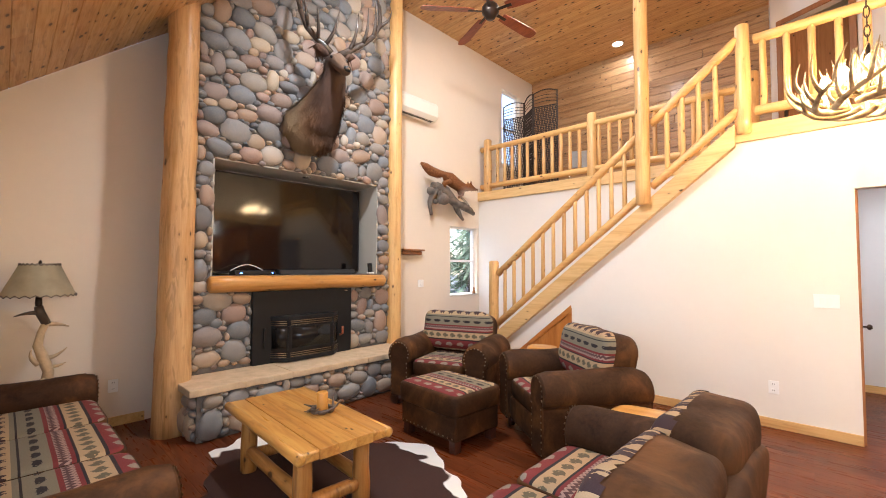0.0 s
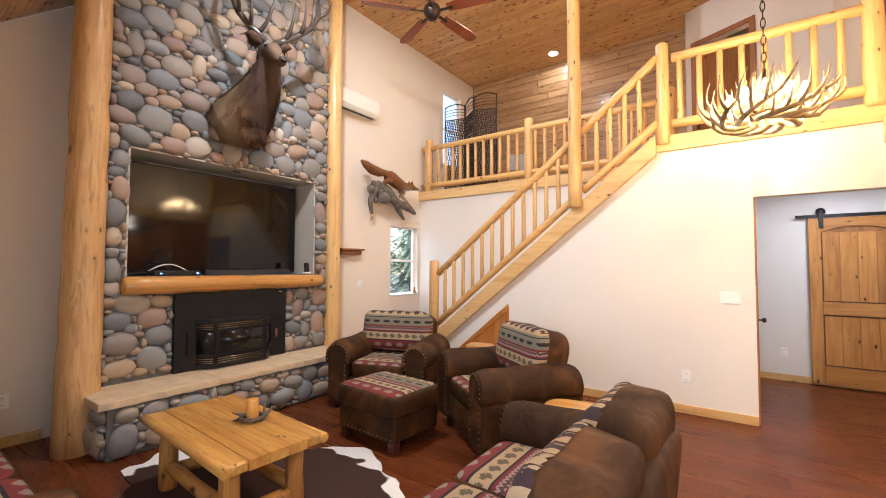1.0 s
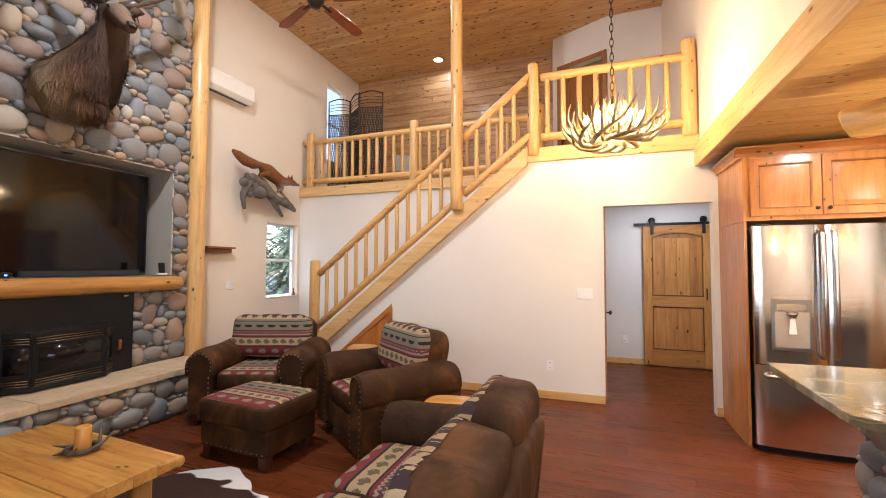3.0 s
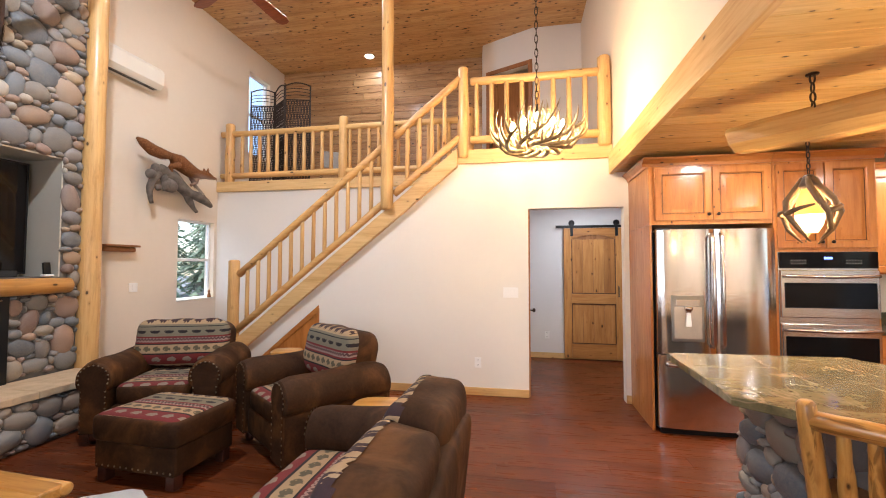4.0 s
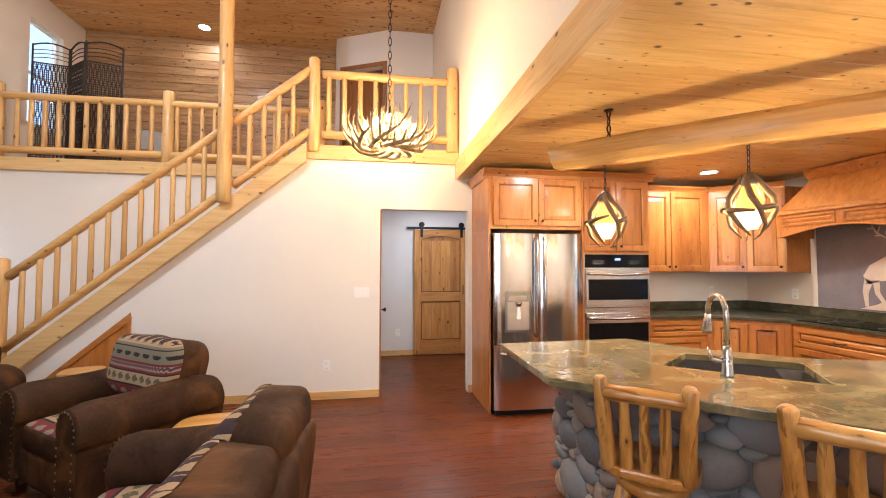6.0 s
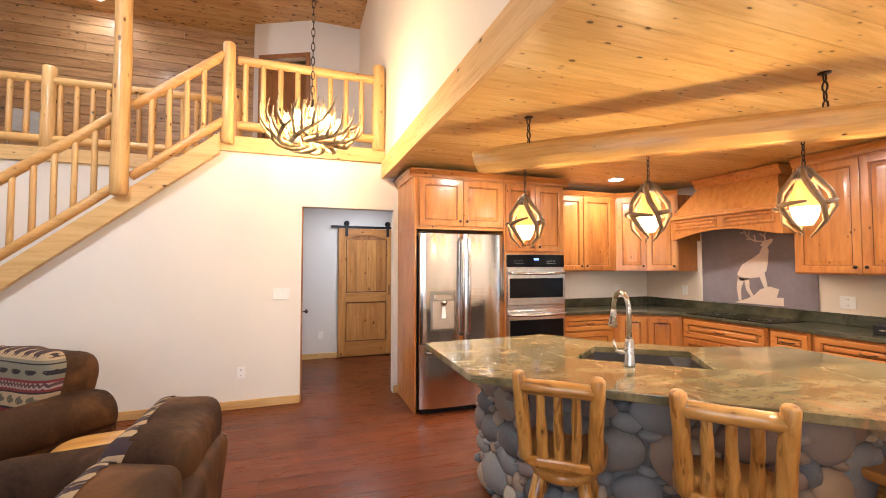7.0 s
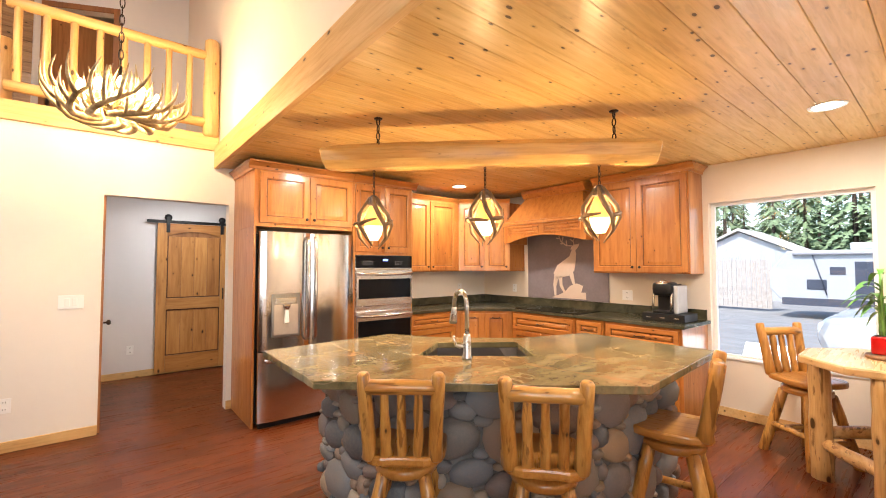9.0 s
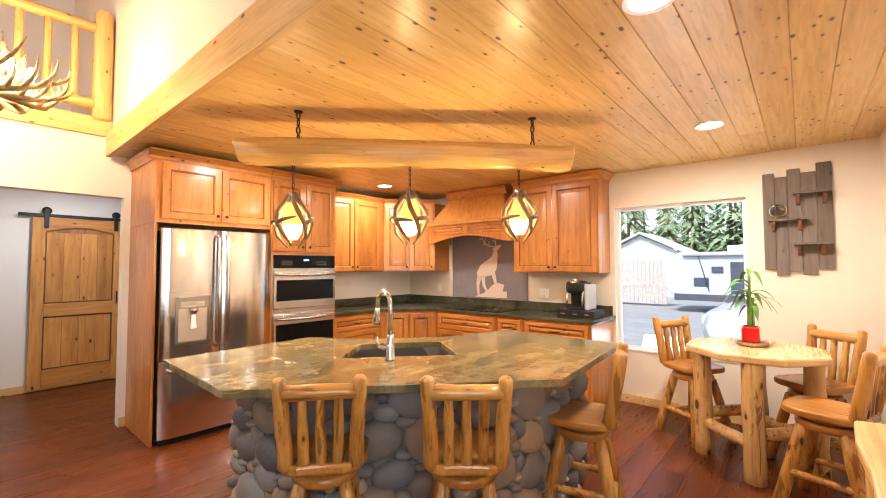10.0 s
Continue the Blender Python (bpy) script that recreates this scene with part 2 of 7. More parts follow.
DARK_BRONZE = plain("dark_bronze", (0.05, 0.035, 0.028), 0.38, 0.8)
STEEL = plain("brushed_steel", (0.60, 0.57, 0.54), 0.24, 1.0, vary=0.05)
WHITE_PLASTIC = plain("white_plastic", (0.88, 0.87, 0.85), 0.4, vary=0.03)

# ---- the house ----
XL, XR, YF, YS, YW, YB = -4.80, 4.78, -0.48, 4.75, 5.9, 7.75
KX, KZ, LOFT, TOP, RIDGE = 0.96, 2.46, 2.765, 5.38, 2.95


def structure(name, bm, material, label, category, smooth=False, bevel=0.0):
    return tagged(part(name, bm, material, None, "", smooth, bevel), label, category, "", "structure")


# gable wall with the small window and the loft window
WIN = (5.13, 5.84, 0.94, 2.12)
LWIN = (6.63, 7.26, 3.45, 4.95)
bm = prism([(YF, 0), (RIDGE, 0), (RIDGE, TOP), (YF, 2.50)], "x", XL - 0.16, XL)
for y0, y1, z0, z1 in ((RIDGE, WIN[0], 0, TOP), (WIN[0], WIN[1], 0, WIN[2]), (WIN[0], WIN[1], WIN[3], TOP), (WIN[1], LWIN[0], 0, TOP),
                       (LWIN[0], LWIN[1], 0, LWIN[2]), (LWIN[0], LWIN[1], LWIN[3], TOP), (LWIN[1], YB, 0, TOP)):
    box(XL - 0.16, XL, y0, y1, z0, z1, bm)
structure("wall_west", bm, PAINT, "cream painted gable wall beside the stone fireplace", "wall")
KWIN = (0.39, 1.57, 0.55, 2.08)
bm = box(XR, XR + 0.16, YF, KWIN[0], 0, 2.62)
for y0, y1, z0, z1 in ((KWIN[0], KWIN[1], 0, KWIN[2]), (KWIN[0], KWIN[1], KWIN[3], 2.6), (KWIN[1], YS, 0, 2.62)):
    box(XR, XR + 0.16, y0, y1, z0, z1, bm)
structure("wall_east", bm, PAINT, "cream painted kitchen wall with a wide window", "wall")
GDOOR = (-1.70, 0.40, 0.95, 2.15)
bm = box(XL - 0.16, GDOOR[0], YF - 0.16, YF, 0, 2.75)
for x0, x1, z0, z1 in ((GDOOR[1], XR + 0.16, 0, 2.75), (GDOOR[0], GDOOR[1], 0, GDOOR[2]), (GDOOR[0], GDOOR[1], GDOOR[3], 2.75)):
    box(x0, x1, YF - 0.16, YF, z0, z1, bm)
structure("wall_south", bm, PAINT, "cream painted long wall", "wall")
# wall under the stairs, the doorway, and on behind the kitchen
DOORWAY = (0.065, 1.07, 2.085)
bm = prism([(-3.98, 0), (DOORWAY[0], 0), (DOORWAY[0], 2.62), (-0.74, 2.62)], "y", YS, YS + 0.12)
box(DOORWAY[0], DOORWAY[1], YS, YS + 0.12, DOORWAY[2], 2.62, bm)
box(DOORWAY[1], XR + 0.16, YS, YS + 0.12, 0, 2.62, bm)
structure("wall_stairs", bm, WHITE_PAINT, "off-white painted wall under the log stairs", "wall")
structure("wall_stairwell", box(XL, -0.72, YW, YW + 0.12, 0, 2.62), WHITE_PAINT, "white painted wall behind the stairs", "wall")
structure("wall_kitchen_upper", box(KX, KX + 0.12, YF, YB, KZ + 0.02, TOP), PAINT, "tall cream wall above the kitchen edge", "wall")
# hall behind the doorway
bm = box(-0.72, 2.4, 6.85, 6.97, 0, 2.62)
box(-0.84, -0.72, YS + 0.12, 6.97, 0, 2.62, bm)
box(2.4, 2.50, YS + 0.12, 6.97, 0, 2.62, bm)
structure("wall_hall", bm, HALL_PAINT, "pale grey hall walls behind the doorway", "wall")
structure("ceiling_hall", box(-0.72, 2.4, YS + 0.12, 6.85, 2.44, 2.5), HALL_PAINT, "plain painted hall ceiling", "ceiling")
# loft floor and its rooms
bm = box(XL, -0.72, YW + 0.0, YB, 2.62, LOFT)
box(-0.72, 2.6, YS, YB, 2.62, LOFT, bm)
structure("floor_loft", bm, PINE_TRIM, "wooden loft floor behind the log railing", "floor")
bm = prism([(-0.72, YB), (-0.67, 7.34), (-0.60, 7.30), (-0.55, 7.42), (-0.60, YB)], "z", LOFT, TOP)
box(0.19, KX, 6.92, 7.04, LOFT, TOP, bm)
# the angled piece over the loft door
ang = Vector((0.19 + 0.60, 6.92 - 7.30, 0)).normalized()
nrm = Vector((-ang.y, ang.x, 0)) * 0.12
a0, a1 = Vector((-0.60, 7.30, 0)), Vector((0.19, 6.92, 0))
prism([(v.x, v.y) for v in (a0, a1, a1 + nrm, a0 + nrm)], "z", LOFT + 2.02, TOP, bm)
structure("wall_loft", bm, HALL_PAINT, "white loft wall with an angled doorway", "wall")
structure("ground", prism([(-60, -0.3), (-8, -0.3), (-8, -0.06), (9, -0.06), (22, -0.7), (90, -0.9), (90, -1.5), (-60, -1.5)], "y", -60, 60), plain("gravel", (0.25, 0.25, 0.25), 0.9, vary=0.2, scale=1.5), "pale gravel yard outside the house", "ground")
structure("subfloor", box(XL - 0.16, XR + 0.16, YF - 0.16, YB + 0.15, -0.06, -0.02), BLACK, "dark base under the floorboards", "floor")
structure("roof", box(XL - 0.4, 3.2, RIDGE, YB + 0.4, TOP + 0.06, TOP + 0.2), BLACK, "roof above the great room", "roof")


def boards(x0, x1, widths, place, seed, gap=0.0025, lmin=2.0, lmax=4.2, thick=0.02, bm=None):
    """Boards laid along x; place(x, s, d) gives the point at s across the run and d deep."""
    rnd = random.Random(seed)
    bm = bm or bmesh.new()
    s = 0.0
    for w in widths:
        x = x0 - rnd.uniform(0, 2.0)
        while x < x1:
            n = x + rnd.uniform(lmin, lmax)
            a, b = max(x, x0), min(n, x1)
            if b - a > 0.02:
                c = 0.0035
                vs = []
                for d, e in ((0.0, c), (c, 0.0), (thick, 0.0)):
                    for px, ps in ((a + e * 0.3, s + e + gap / 2), (b - e * 0.3, s + e + gap / 2), (b - e * 0.3, s + w - e - gap / 2), (a + e * 0.3, s + w - e - gap / 2)):
                        vs.append(bm.verts.new(place(px, ps, d)))
                bm.faces.new(vs[0:4])
                for r in (0, 4):
                    for k in range(4):
                        bm.faces.new((vs[r + k], vs[r + (k + 1) % 4], vs[r + 4 + (k + 1) % 4], vs[r + 4 + k]))
            x = n
        s += w
    bmesh.ops.recalc_face_normals(bm, faces=bm.faces)
    return bm


# vaulted ceiling: one slope from the long wall to the ridge, then level over the loft
run = math.hypot(RIDGE - YF, TOP - 2.50)
dy, dz = (RIDGE - YF) / run, (TOP - 2.50) / run
bm = boards(XL, KX, [0.135] * int(run / 0.135 + 1), lambda x, s, d: (x, YF + s * dy - d * dz, 2.50 + s * dz + d * dy), 3)
structure("ceiling_slope", bm, PINE_BOARD, "sloping knotty pine board ceiling", "ceiling")
bm = boards(XL, KX + 1.6, [0.135] * 37, lambda x, s, d: (x, RIDGE - 0.02 + s, TOP + d), 4)
structure("ceiling_loft", bm, PINE_BOARD, "level knotty pine board ceiling over the loft", "ceiling")
bm = boards(KX, XR, [0.168] * 32, lambda x, s, d: (x, YF + s, KZ + d), 5, gap=0.001, lmin=3, lmax=6)
structure("ceiling_kitchen", bm, KITCHEN_BOARD, "low knotty pine board ceiling over the kitchen", "ceiling")
structure("roof_slope", prism([(YF - 0.3, 2.40), (RIDGE, TOP + 0.06), (RIDGE, TOP + 0.2), (YF - 0.3, 2.55)], "x", XL - 0.3, 3.2), BLACK, "roof over the sloping ceiling", "roof")
structure("roof_kitchen", box(KX, XR + 0.4, YF - 0.3, YS + 0.3, KZ + 0.04, KZ + 0.12), BLACK, "upper floor above the kitchen ceiling", "roof")
structure("fascia_kitchen", box(KX - 0.045, KX - 0.002, YF, YS - 0.043, KZ - 0.03, KZ + 0.19), wood("fascia_board", (0.70, 0.45, 0.19), (0.62, 0.37, 0.14), (0.48, 0.25, 0.08), "y", "object", 0.42, 0.5), "pine edge beam of the kitchen ceiling", "trim", bevel=0.006)
structure("fascia_loft", box(-0.79, KX - 0.002, YS - 0.04, YS - 0.003, 2.615, LOFT + 0.01), PINE_TRIM, "pine fascia board under the loft railing", "trim", bevel=0.006)
structure("fascia_stairwell", box(XL + 0.003, -0.72, YW - 0.04, YW - 0.003, 2.615, LOFT + 0.01), PINE_TRIM, "pine fascia board along the far loft edge", "trim", bevel=0.006)
LOFT_PLANK = wood("loft_plank", (0.50, 0.31, 0.15), (0.40, 0.225, 0.10), (0.25, 0.12, 0.048), "x", "object", 0.36, 0.6, 0.7, coat=0.25, streak=0.4)
wall = structure("wall_north", box(XL - 0.16, 2.6, YB + 0.02, YB + 0.14, 0, TOP), PAINT, "wall of horizontal knotty pine planks behind the loft", "wall")
wall_end = structure("wall_loft_end", box(2.5, 2.6, YS, YB, LOFT, TOP), PAINT, "plain wall closing the loft room", "wall")
rnd = random.Random(12)
for i in range(19):
    z = LOFT + i * 0.14
    cut = rnd.uniform(-3.4, -1.4)
    for a, b in ((XL + 0.004, cut - 0.002), (cut + 0.002, -0.6)):
        part("plank", box(a, b, YB - 0.012, YB + 0.016, z + 0.003, min(z + 0.137, TOP - 0.003)), LOFT_PLANK, wall, "", False, 0.004)
# baseboards
PB = PINE_TRIM
for name, b in (("baseboard_stairs", (-3.3, DOORWAY[0], YS - 0.016, YS - 0.002, 0, 0.085)), ("baseboard_west", (XL + 0.002, XL + 0.016, YF, 0.9, 0, 0.085)),
                ("baseboard_west_2", (XL + 0.002, XL + 0.016, 3.5, YW, 0, 0.085)), ("baseboard_east", (XR - 0.016, XR - 0.002, YF, 1.6, 0, 0.085)),
                ("baseboard_hall", (-0.72, 2.4, 6.834, 6.848, 0, 0.085)), ("baseboard_door", (1.07, 1.13, YS - 0.016, YS - 0.002, 0, 0.085)),
                ("baseboard_south", (0.05, XR, YF + 0.002, YF + 0.016, 0, 0.085))):
    structure(name, box(*b), PB, "narrow pine baseboard at the foot of the wall", "baseboard", bevel=0.004)

# ---- log stairs and railings ----
SL = 0.808
stairs = thing("staircase", pose(-3.55, YS, 0), "open log staircase with pine stringers up to the loft", "staircase")


def up(x, z0):
    return z0 + SL * (x + 3.55)


XN, XM = -3.56, -0.66
# stringer on the near side, and the far one
for y0, y1 in ((-0.075, -0.004), (1.08, 1.14)):
    bm = prism([(-0.30, 0.058), (XM + 3.55 - 0.07, up(XM - 0.07, 0.30)), (XM + 3.55 - 0.07, up(XM - 0.07, 0.51)), (-0.30, up(-3.85, 0.51))], "y", y0, y1)
    part("stringer", bm, PINE_TRIM, stairs, "knotty pine stringer", False, 0.006)
n = 12
for i in range(n):
    x = 0.05 + i * 0.2255
    part("tread", box(x, x + 0.235, 0.125, 1.08, 0.182 * i + 0.485, 0.182 * i + 0.525), PINE_TRIM, stairs, "", False, 0.006)
    part("riser", box(x + 0.21, x + 0.225, 0.125, 1.08, 0.182 * i + 0.526, 0.182 * i + 0.665), WHITE_PAINT, stairs, "", False)
YR = -0.035


def slanted_rail(a, b, z0, r, seed, name):
    part(name, log((a + 3.55, YR, up(a, z0)), (b + 3.55, YR, up(b, z0)), r, seed=seed, dome=0.1), PINE_LOG_X, stairs)


slanted_rail(XN + 0.05, -1.62, 1.30, 0.045, 1, "handrail")
slanted_rail(-1.48, XM - 0.04, 1.30, 0.045, 2, "handrail")
slanted_rail(XN + 0.03, -1.62, 0.62, 0.042, 3, "bottom_rail")
slanted_rail(-1.48, XM - 0.04, 0.62, 0.042, 4, "bottom_rail")
k = 0
for i in range(18):
    x = XN + 0.17 + i * 0.1475
    if abs(x + 1.55) < 0.09:
        continue
    k += 1
    part("baluster", log((x + 3.55, YR, up(x, 0.63)), (x + 3.55, YR, up(x, 1.29)), 0.026, 0.024, seg=9, seed=20 + k, rings=4), PINE_LOG, stairs)
part("newel_post", log((-0.03, YR, 0), (-0.03, YR, 1.50), 0.072, 0.068, seed=7), PINE_LOG, stairs)
part("loft_newel_post", log((XM + 3.55, YR, 2.70), (XM + 3.55, YR, 3.72), 0.062, 0.060, seed=8), PINE_LOG, stairs)
structure("log_column", log((-1.55, YS - 0.10, up(-1.55, 0.50)), (-1.55, YS - 0.10, TOP), 0.074, 0.068, seed=9, rings=14, seg=18), PINE_LOG, "tall peeled log column from the stairs to the ceiling", "column", True)


def railing(name, a, b, y, posts, count, seed, label):
    """A level log railing on the loft edge from x = a to b."""
    rail = thing(name, pose(a, y, LOFT), label, "railing")
    length = b - a
    part("top_rail", log((0.02, 0, 0.80), (length - 0.02, 0, 0.80), 0.047, seed=seed, dome=0.1), PINE_LOG_X, rail)
    part("bottom_rail", log((0.02, 0, 0.12), (length - 0.02, 0, 0.12), 0.047, seed=seed + 1, dome=0.1), PINE_LOG_X, rail)
    for i, x in enumerate(posts):
        part("post", log((x - a, 0, 0.0), (x - a, 0, 0.95), 0.075, 0.07, seed=seed + 2 + i), PINE_LOG, rail)
    for i in range(count):
        x = (i + 0.5) / count * length
        if any(abs(x + a - p) < 0.09 for p in posts):
            continue
        part("baluster", log((x, 0, 0.13), (x, 0, 0.79), 0.030, 0.027, seg=9, seed=seed * 3 + i, rings=4), PINE_LOG, rail)
    return rail


railing("loft_railing", XM + 0.07, KX - 0.02, YS - 0.035, [KX - 0.08], 9, 40, "pale peeled log railing on the loft above the doorway")
railing("stairwell_railing", XL + 0.01, -0.66, YW + 0.05, [XL + 0.17, -2.68, -0.74], 27, 60, "peeled log railing along the loft behind the stairs")

# ---- stone fireplace ----
STONE = Mat("river_stone", 0.48)
r = STONE.n("ObjectInfo").outputs["Random"]
v = STONE.coords((1, 1, 1), "object")
tone = STONE.ramp(r, [(0.0, (0.10, 0.115, 0.13)), (0.16, (0.17, 0.19, 0.215)), (0.30, (0.27, 0.275, 0.28)), (0.40, (0.24, 0.16, 0.13)), (0.50, (0.42, 0.30, 0.19)), (0.60, (0.20, 0.21, 0.22)), (0.70, (0.33, 0.22, 0.175)),
                      (0.80, (0.47, 0.38, 0.27)), (0.90, (0.13, 0.145, 0.165)), (1.0, (0.55, 0.48, 0.39))])
speck = STONE.noise(v, 60, 5, 0.7)
cloud = STONE.noise(v, 7, 4, 0.6, 0.6)
tone = STONE.mix(STONE.ramp(cloud, [(0.35, 0.0), (0.75, 0.30)]), tone, (0.38, 0.31, 0.25))
tone = STONE.mix(0.35, tone, STONE.ramp(speck, [(0.35, (0.10, 0.10, 0.10)), (0.65, (0.60, 0.56, 0.50))]), "SOFT_LIGHT")
STONE.bump(STONE.math("ADD", speck, cloud), 0.35, 0.006)
STONE = STONE.out(tone)
MORTAR = plain("mortar", (0.15, 0.14, 0.13), 0.9, vary=0.2, scale=20, bump=0.5)
SLAB = plain("sandstone_slab", (0.55, 0.42, 0.27), 0.7, vary=0.18, scale=9, bump=0.5)
BLOBS = []
for i in range(10):
    bm = bmesh.new()
    bmesh.ops.create_icosphere(bm, subdivisions=2, radius=1)
    for w in bm.verts:
        k = noise.noise(w.co * 0.9 + Vector((i * 5.3, 2, i))) * 0.28
        flat = 1 / max(abs(w.co.x) ** 2.6 + abs(w.co.z) ** 2.6 + abs(w.co.y) ** 2.6, 0.01) ** (1 / 2.6)
        w.co = w.co * (0.55 + 0.45 * flat) * (1 + k)
    me = bpy.data.meshes.new("stone")
    bm.to_mesh(me)
    bm.free()
    me.shade_smooth()
    me.materials.append(STONE)
    BLOBS.append(me)


def rubble(parent, u0, u1, v0, v1, place, seed, sizes, holes=(), proud=0.045):
    """River stones packed over a face: place(u, v) gives the point and the turn of the face; holes are kept free."""
    rnd = random.Random(seed)
    done, grid, cell = [], {}, max(sizes) * 2
    count = 0
    for size in sizes:
        tries = int((u1 - u0) * (v1 - v0) / (size * size) * 14)
        for _ in range(tries):
            a, asp = size * rnd.uniform(0.82, 1.18), rnd.uniform(0.58, 0.95)
            ru, rv = a, a * asp
            if rnd.random() < 0.14:
                ru, rv = rv, ru
            if u1 - u0 <= 2 * ru or v1 - v0 <= 2 * rv:
                continue
            u, w = rnd.uniform(u0 + ru * 0.9, u1 - ru * 0.9), rnd.uniform(v0 + rv * 0.9, v1 - rv * 0.9)
            if any(h[0] - ru * 0.92 < u < h[1] + ru * 0.92 and h[2] - rv * 0.92 < w < h[3] + rv * 0.92 for h in holes):
                continue
            key = (int(u / cell), int(w / cell))
            near = [q for i in (-1, 0, 1) for j in (-1, 0, 1) for q in grid.get((key[0] + i, key[1] + j), ())]
            if any(((u - q[0]) / (ru + q[2])) ** 2 + ((w - q[1]) / (rv + q[3])) ** 2 < 0.80 for q in near):
                continue
            grid.setdefault(key, []).append((u, w, ru, rv))
            count += 1
            ob = new("stone", rnd.choice(BLOBS))
            ob.parent = parent
            ob.matrix_basis = place(u, w) @ pose(0, 0, 0, 0, rnd.uniform(-14, 14), 0) @ Matrix.Diagonal((ru * 1.04, proud * rnd.uniform(0.8, 1.3) * (0.6 + 4.5 * a), rv * 1.04, 1))
    return count


FX, F0, F1 = -4.32, 1.10, 3.43
NICHE, BOX_ = (1.30, 3.22, 1.34, 2.46), (1.67, 2.82, 0.44, 1.19)
fire = thing("fireplace", pose(XL, 2.27, 0), "tall river stone fireplace with a television niche and raised hearth", "fireplace")
o = Vector((XL, 2.27, 0))


def fbox(x0, x1, y0, y1, z0, z1, bm=None):
    return box(x0 - o.x, x1 - o.x, y0 - o.y, y1 - o.y, z0, z1, bm)


bm = fbox(XL, FX, F0, NICHE[0], 0, TOP)
for b in ((NICHE[1], F1, 0, TOP), (NICHE[0], NICHE[1], NICHE[3], TOP), (NICHE[0], BOX_[0], 0, NICHE[2]), (BOX_[1], NICHE[1], 0, NICHE[2]), (BOX_[0], BOX_[1], BOX_[3], NICHE[2]), (BOX_[0], BOX_[1], 0, BOX_[2])):
    fbox(XL, FX, *b, bm)
part("masonry", bm, MORTAR, fire, "grey mortar core", False)
LINER = plain("niche_liner", (0.50, 0.47, 0.40), 0.7, vary=0.03)
for b in ((XL + 0.02, FX + 0.004, NICHE[0] - 0.012, NICHE[0] + 0.002, NICHE[2], NICHE[3]), (XL + 0.02, FX + 0.004, NICHE[1] - 0.002, NICHE[1] + 0.012, NICHE[2], NICHE[3]),
          (XL + 0.02, FX + 0.004, NICHE[0] + 0.003, NICHE[1] - 0.003, NICHE[3] - 0.002, NICHE[3] + 0.012), (XL + 0.005, XL + 0.02, NICHE[0] + 0.003, NICHE[1] - 0.003, NICHE[2], NICHE[3] - 0.003)):
    part("niche_panel", fbox(*b), LINER, fire, "plain painted lining of the niche", False)
part("downlight", moved(lathe([(0, 0), (0.045, 0), (0.05, 0.008), (0, 0.008)], 20), pose(FX - 0.14 - o.x, 0.05, NICHE[3] - 0.012)), STEEL, fire)
face = Matrix.Rotation(radians(90), 4, "Z")


def on_front(u, w):
    return Matrix.Translation((FX - o.x + 0.005, u - o.y, w)) @ face


rubble(fire, F0 + 0.02, F1 - 0.02, 0.47, TOP - 0.05, on_front, 5, (0.125, 0.10, 0.08, 0.062, 0.046, 0.034),
       ((NICHE[0], NICHE[1], NICHE[2], NICHE[3]), (BOX_[0], BOX_[1], BOX_[2], BOX_[3]), (1.28, 3.3, 1.19, 1.34)))
HX, H0, H1 = -3.84, 1.04, 3.50
part("hearth_core", fbox(FX, HX, H0 + 0.02, H1, 0, 0.38), MORTAR, fire, "mortar core of the hearth", False)
rubble(fire, H0 + 0.03, H1, 0.01, 0.375, lambda u, w: Matrix.Translation((HX - o.x + 0.005, u - o.y, w)) @ face, 8, (0.12, 0.09, 0.065, 0.045, 0.03))
rubble(fire, FX + 0.02, HX - 0.01, 0.01, 0.375, lambda u, w: Matrix.Translation((u - o.x, H0 + 0.015 - o.y, w)), 9, (0.11, 0.08, 0.055, 0.035))
rnd = random.Random(3)
ys = [H0 - 0.05, 1.86, 2.72, H1 + 0.02]
for a, b in zip(ys, ys[1:]):
    edge = [(HX + 0.05 + rnd.uniform(-0.012, 0.012) - o.x, a + 0.002 + (b - a - 0.004) * i / 14 - o.y) for i in range(15)]
    bm = prism([(FX + 0.002 - o.x, a + 0.002 - o.y)] + edge + [(FX + 0.002 - o.x, b - 0.002 - o.y)], "z", 0.385, 0.445)
    part("hearth_slab", bm, SLAB, fire, "buff sandstone hearth slab with a chiselled edge", False, 0.008)
part("mantel", log((-4.26 - o.x, 1.27 - o.y, 1.265), (-4.26 - o.x, 3.27 - o.y, 1.26), 0.082, 0.074, seg=18, seed=5, rings=12),
     wood("mantel_log", (0.66, 0.37, 0.10), (0.56, 0.28, 0.07), (0.40, 0.18, 0.04), "y", "object", 0.33, 0.6, 0.8, coat=0.4), fire, "varnished half-log mantel shelf")
# log columns on both sides
COLUMN_LOG = wood("weathered_log", (0.66, 0.44, 0.22), (0.57, 0.34, 0.14), (0.40, 0.21, 0.07), "z", "object", 0.45, 0.65, 1.0, coat=0.1, streak=0.4)
structure("log_column_2", log((-4.25, 0.98, 0), (-4.28, 1.02, 4.3), 0.145, 0.115, seed=31, rings=26, seg=26, wob=0.03), COLUMN_LOG, "thick peeled log column beside the fireplace", "column", True)
structure("log_column_3", log((-4.30, 3.49, 0), (-4.30, 3.50, TOP), 0.10, 0.09, seed=32, rings=16, seg=20, wob=0.02), PINE_LOG, "peeled log column at the other side of the fireplace", "column", True)

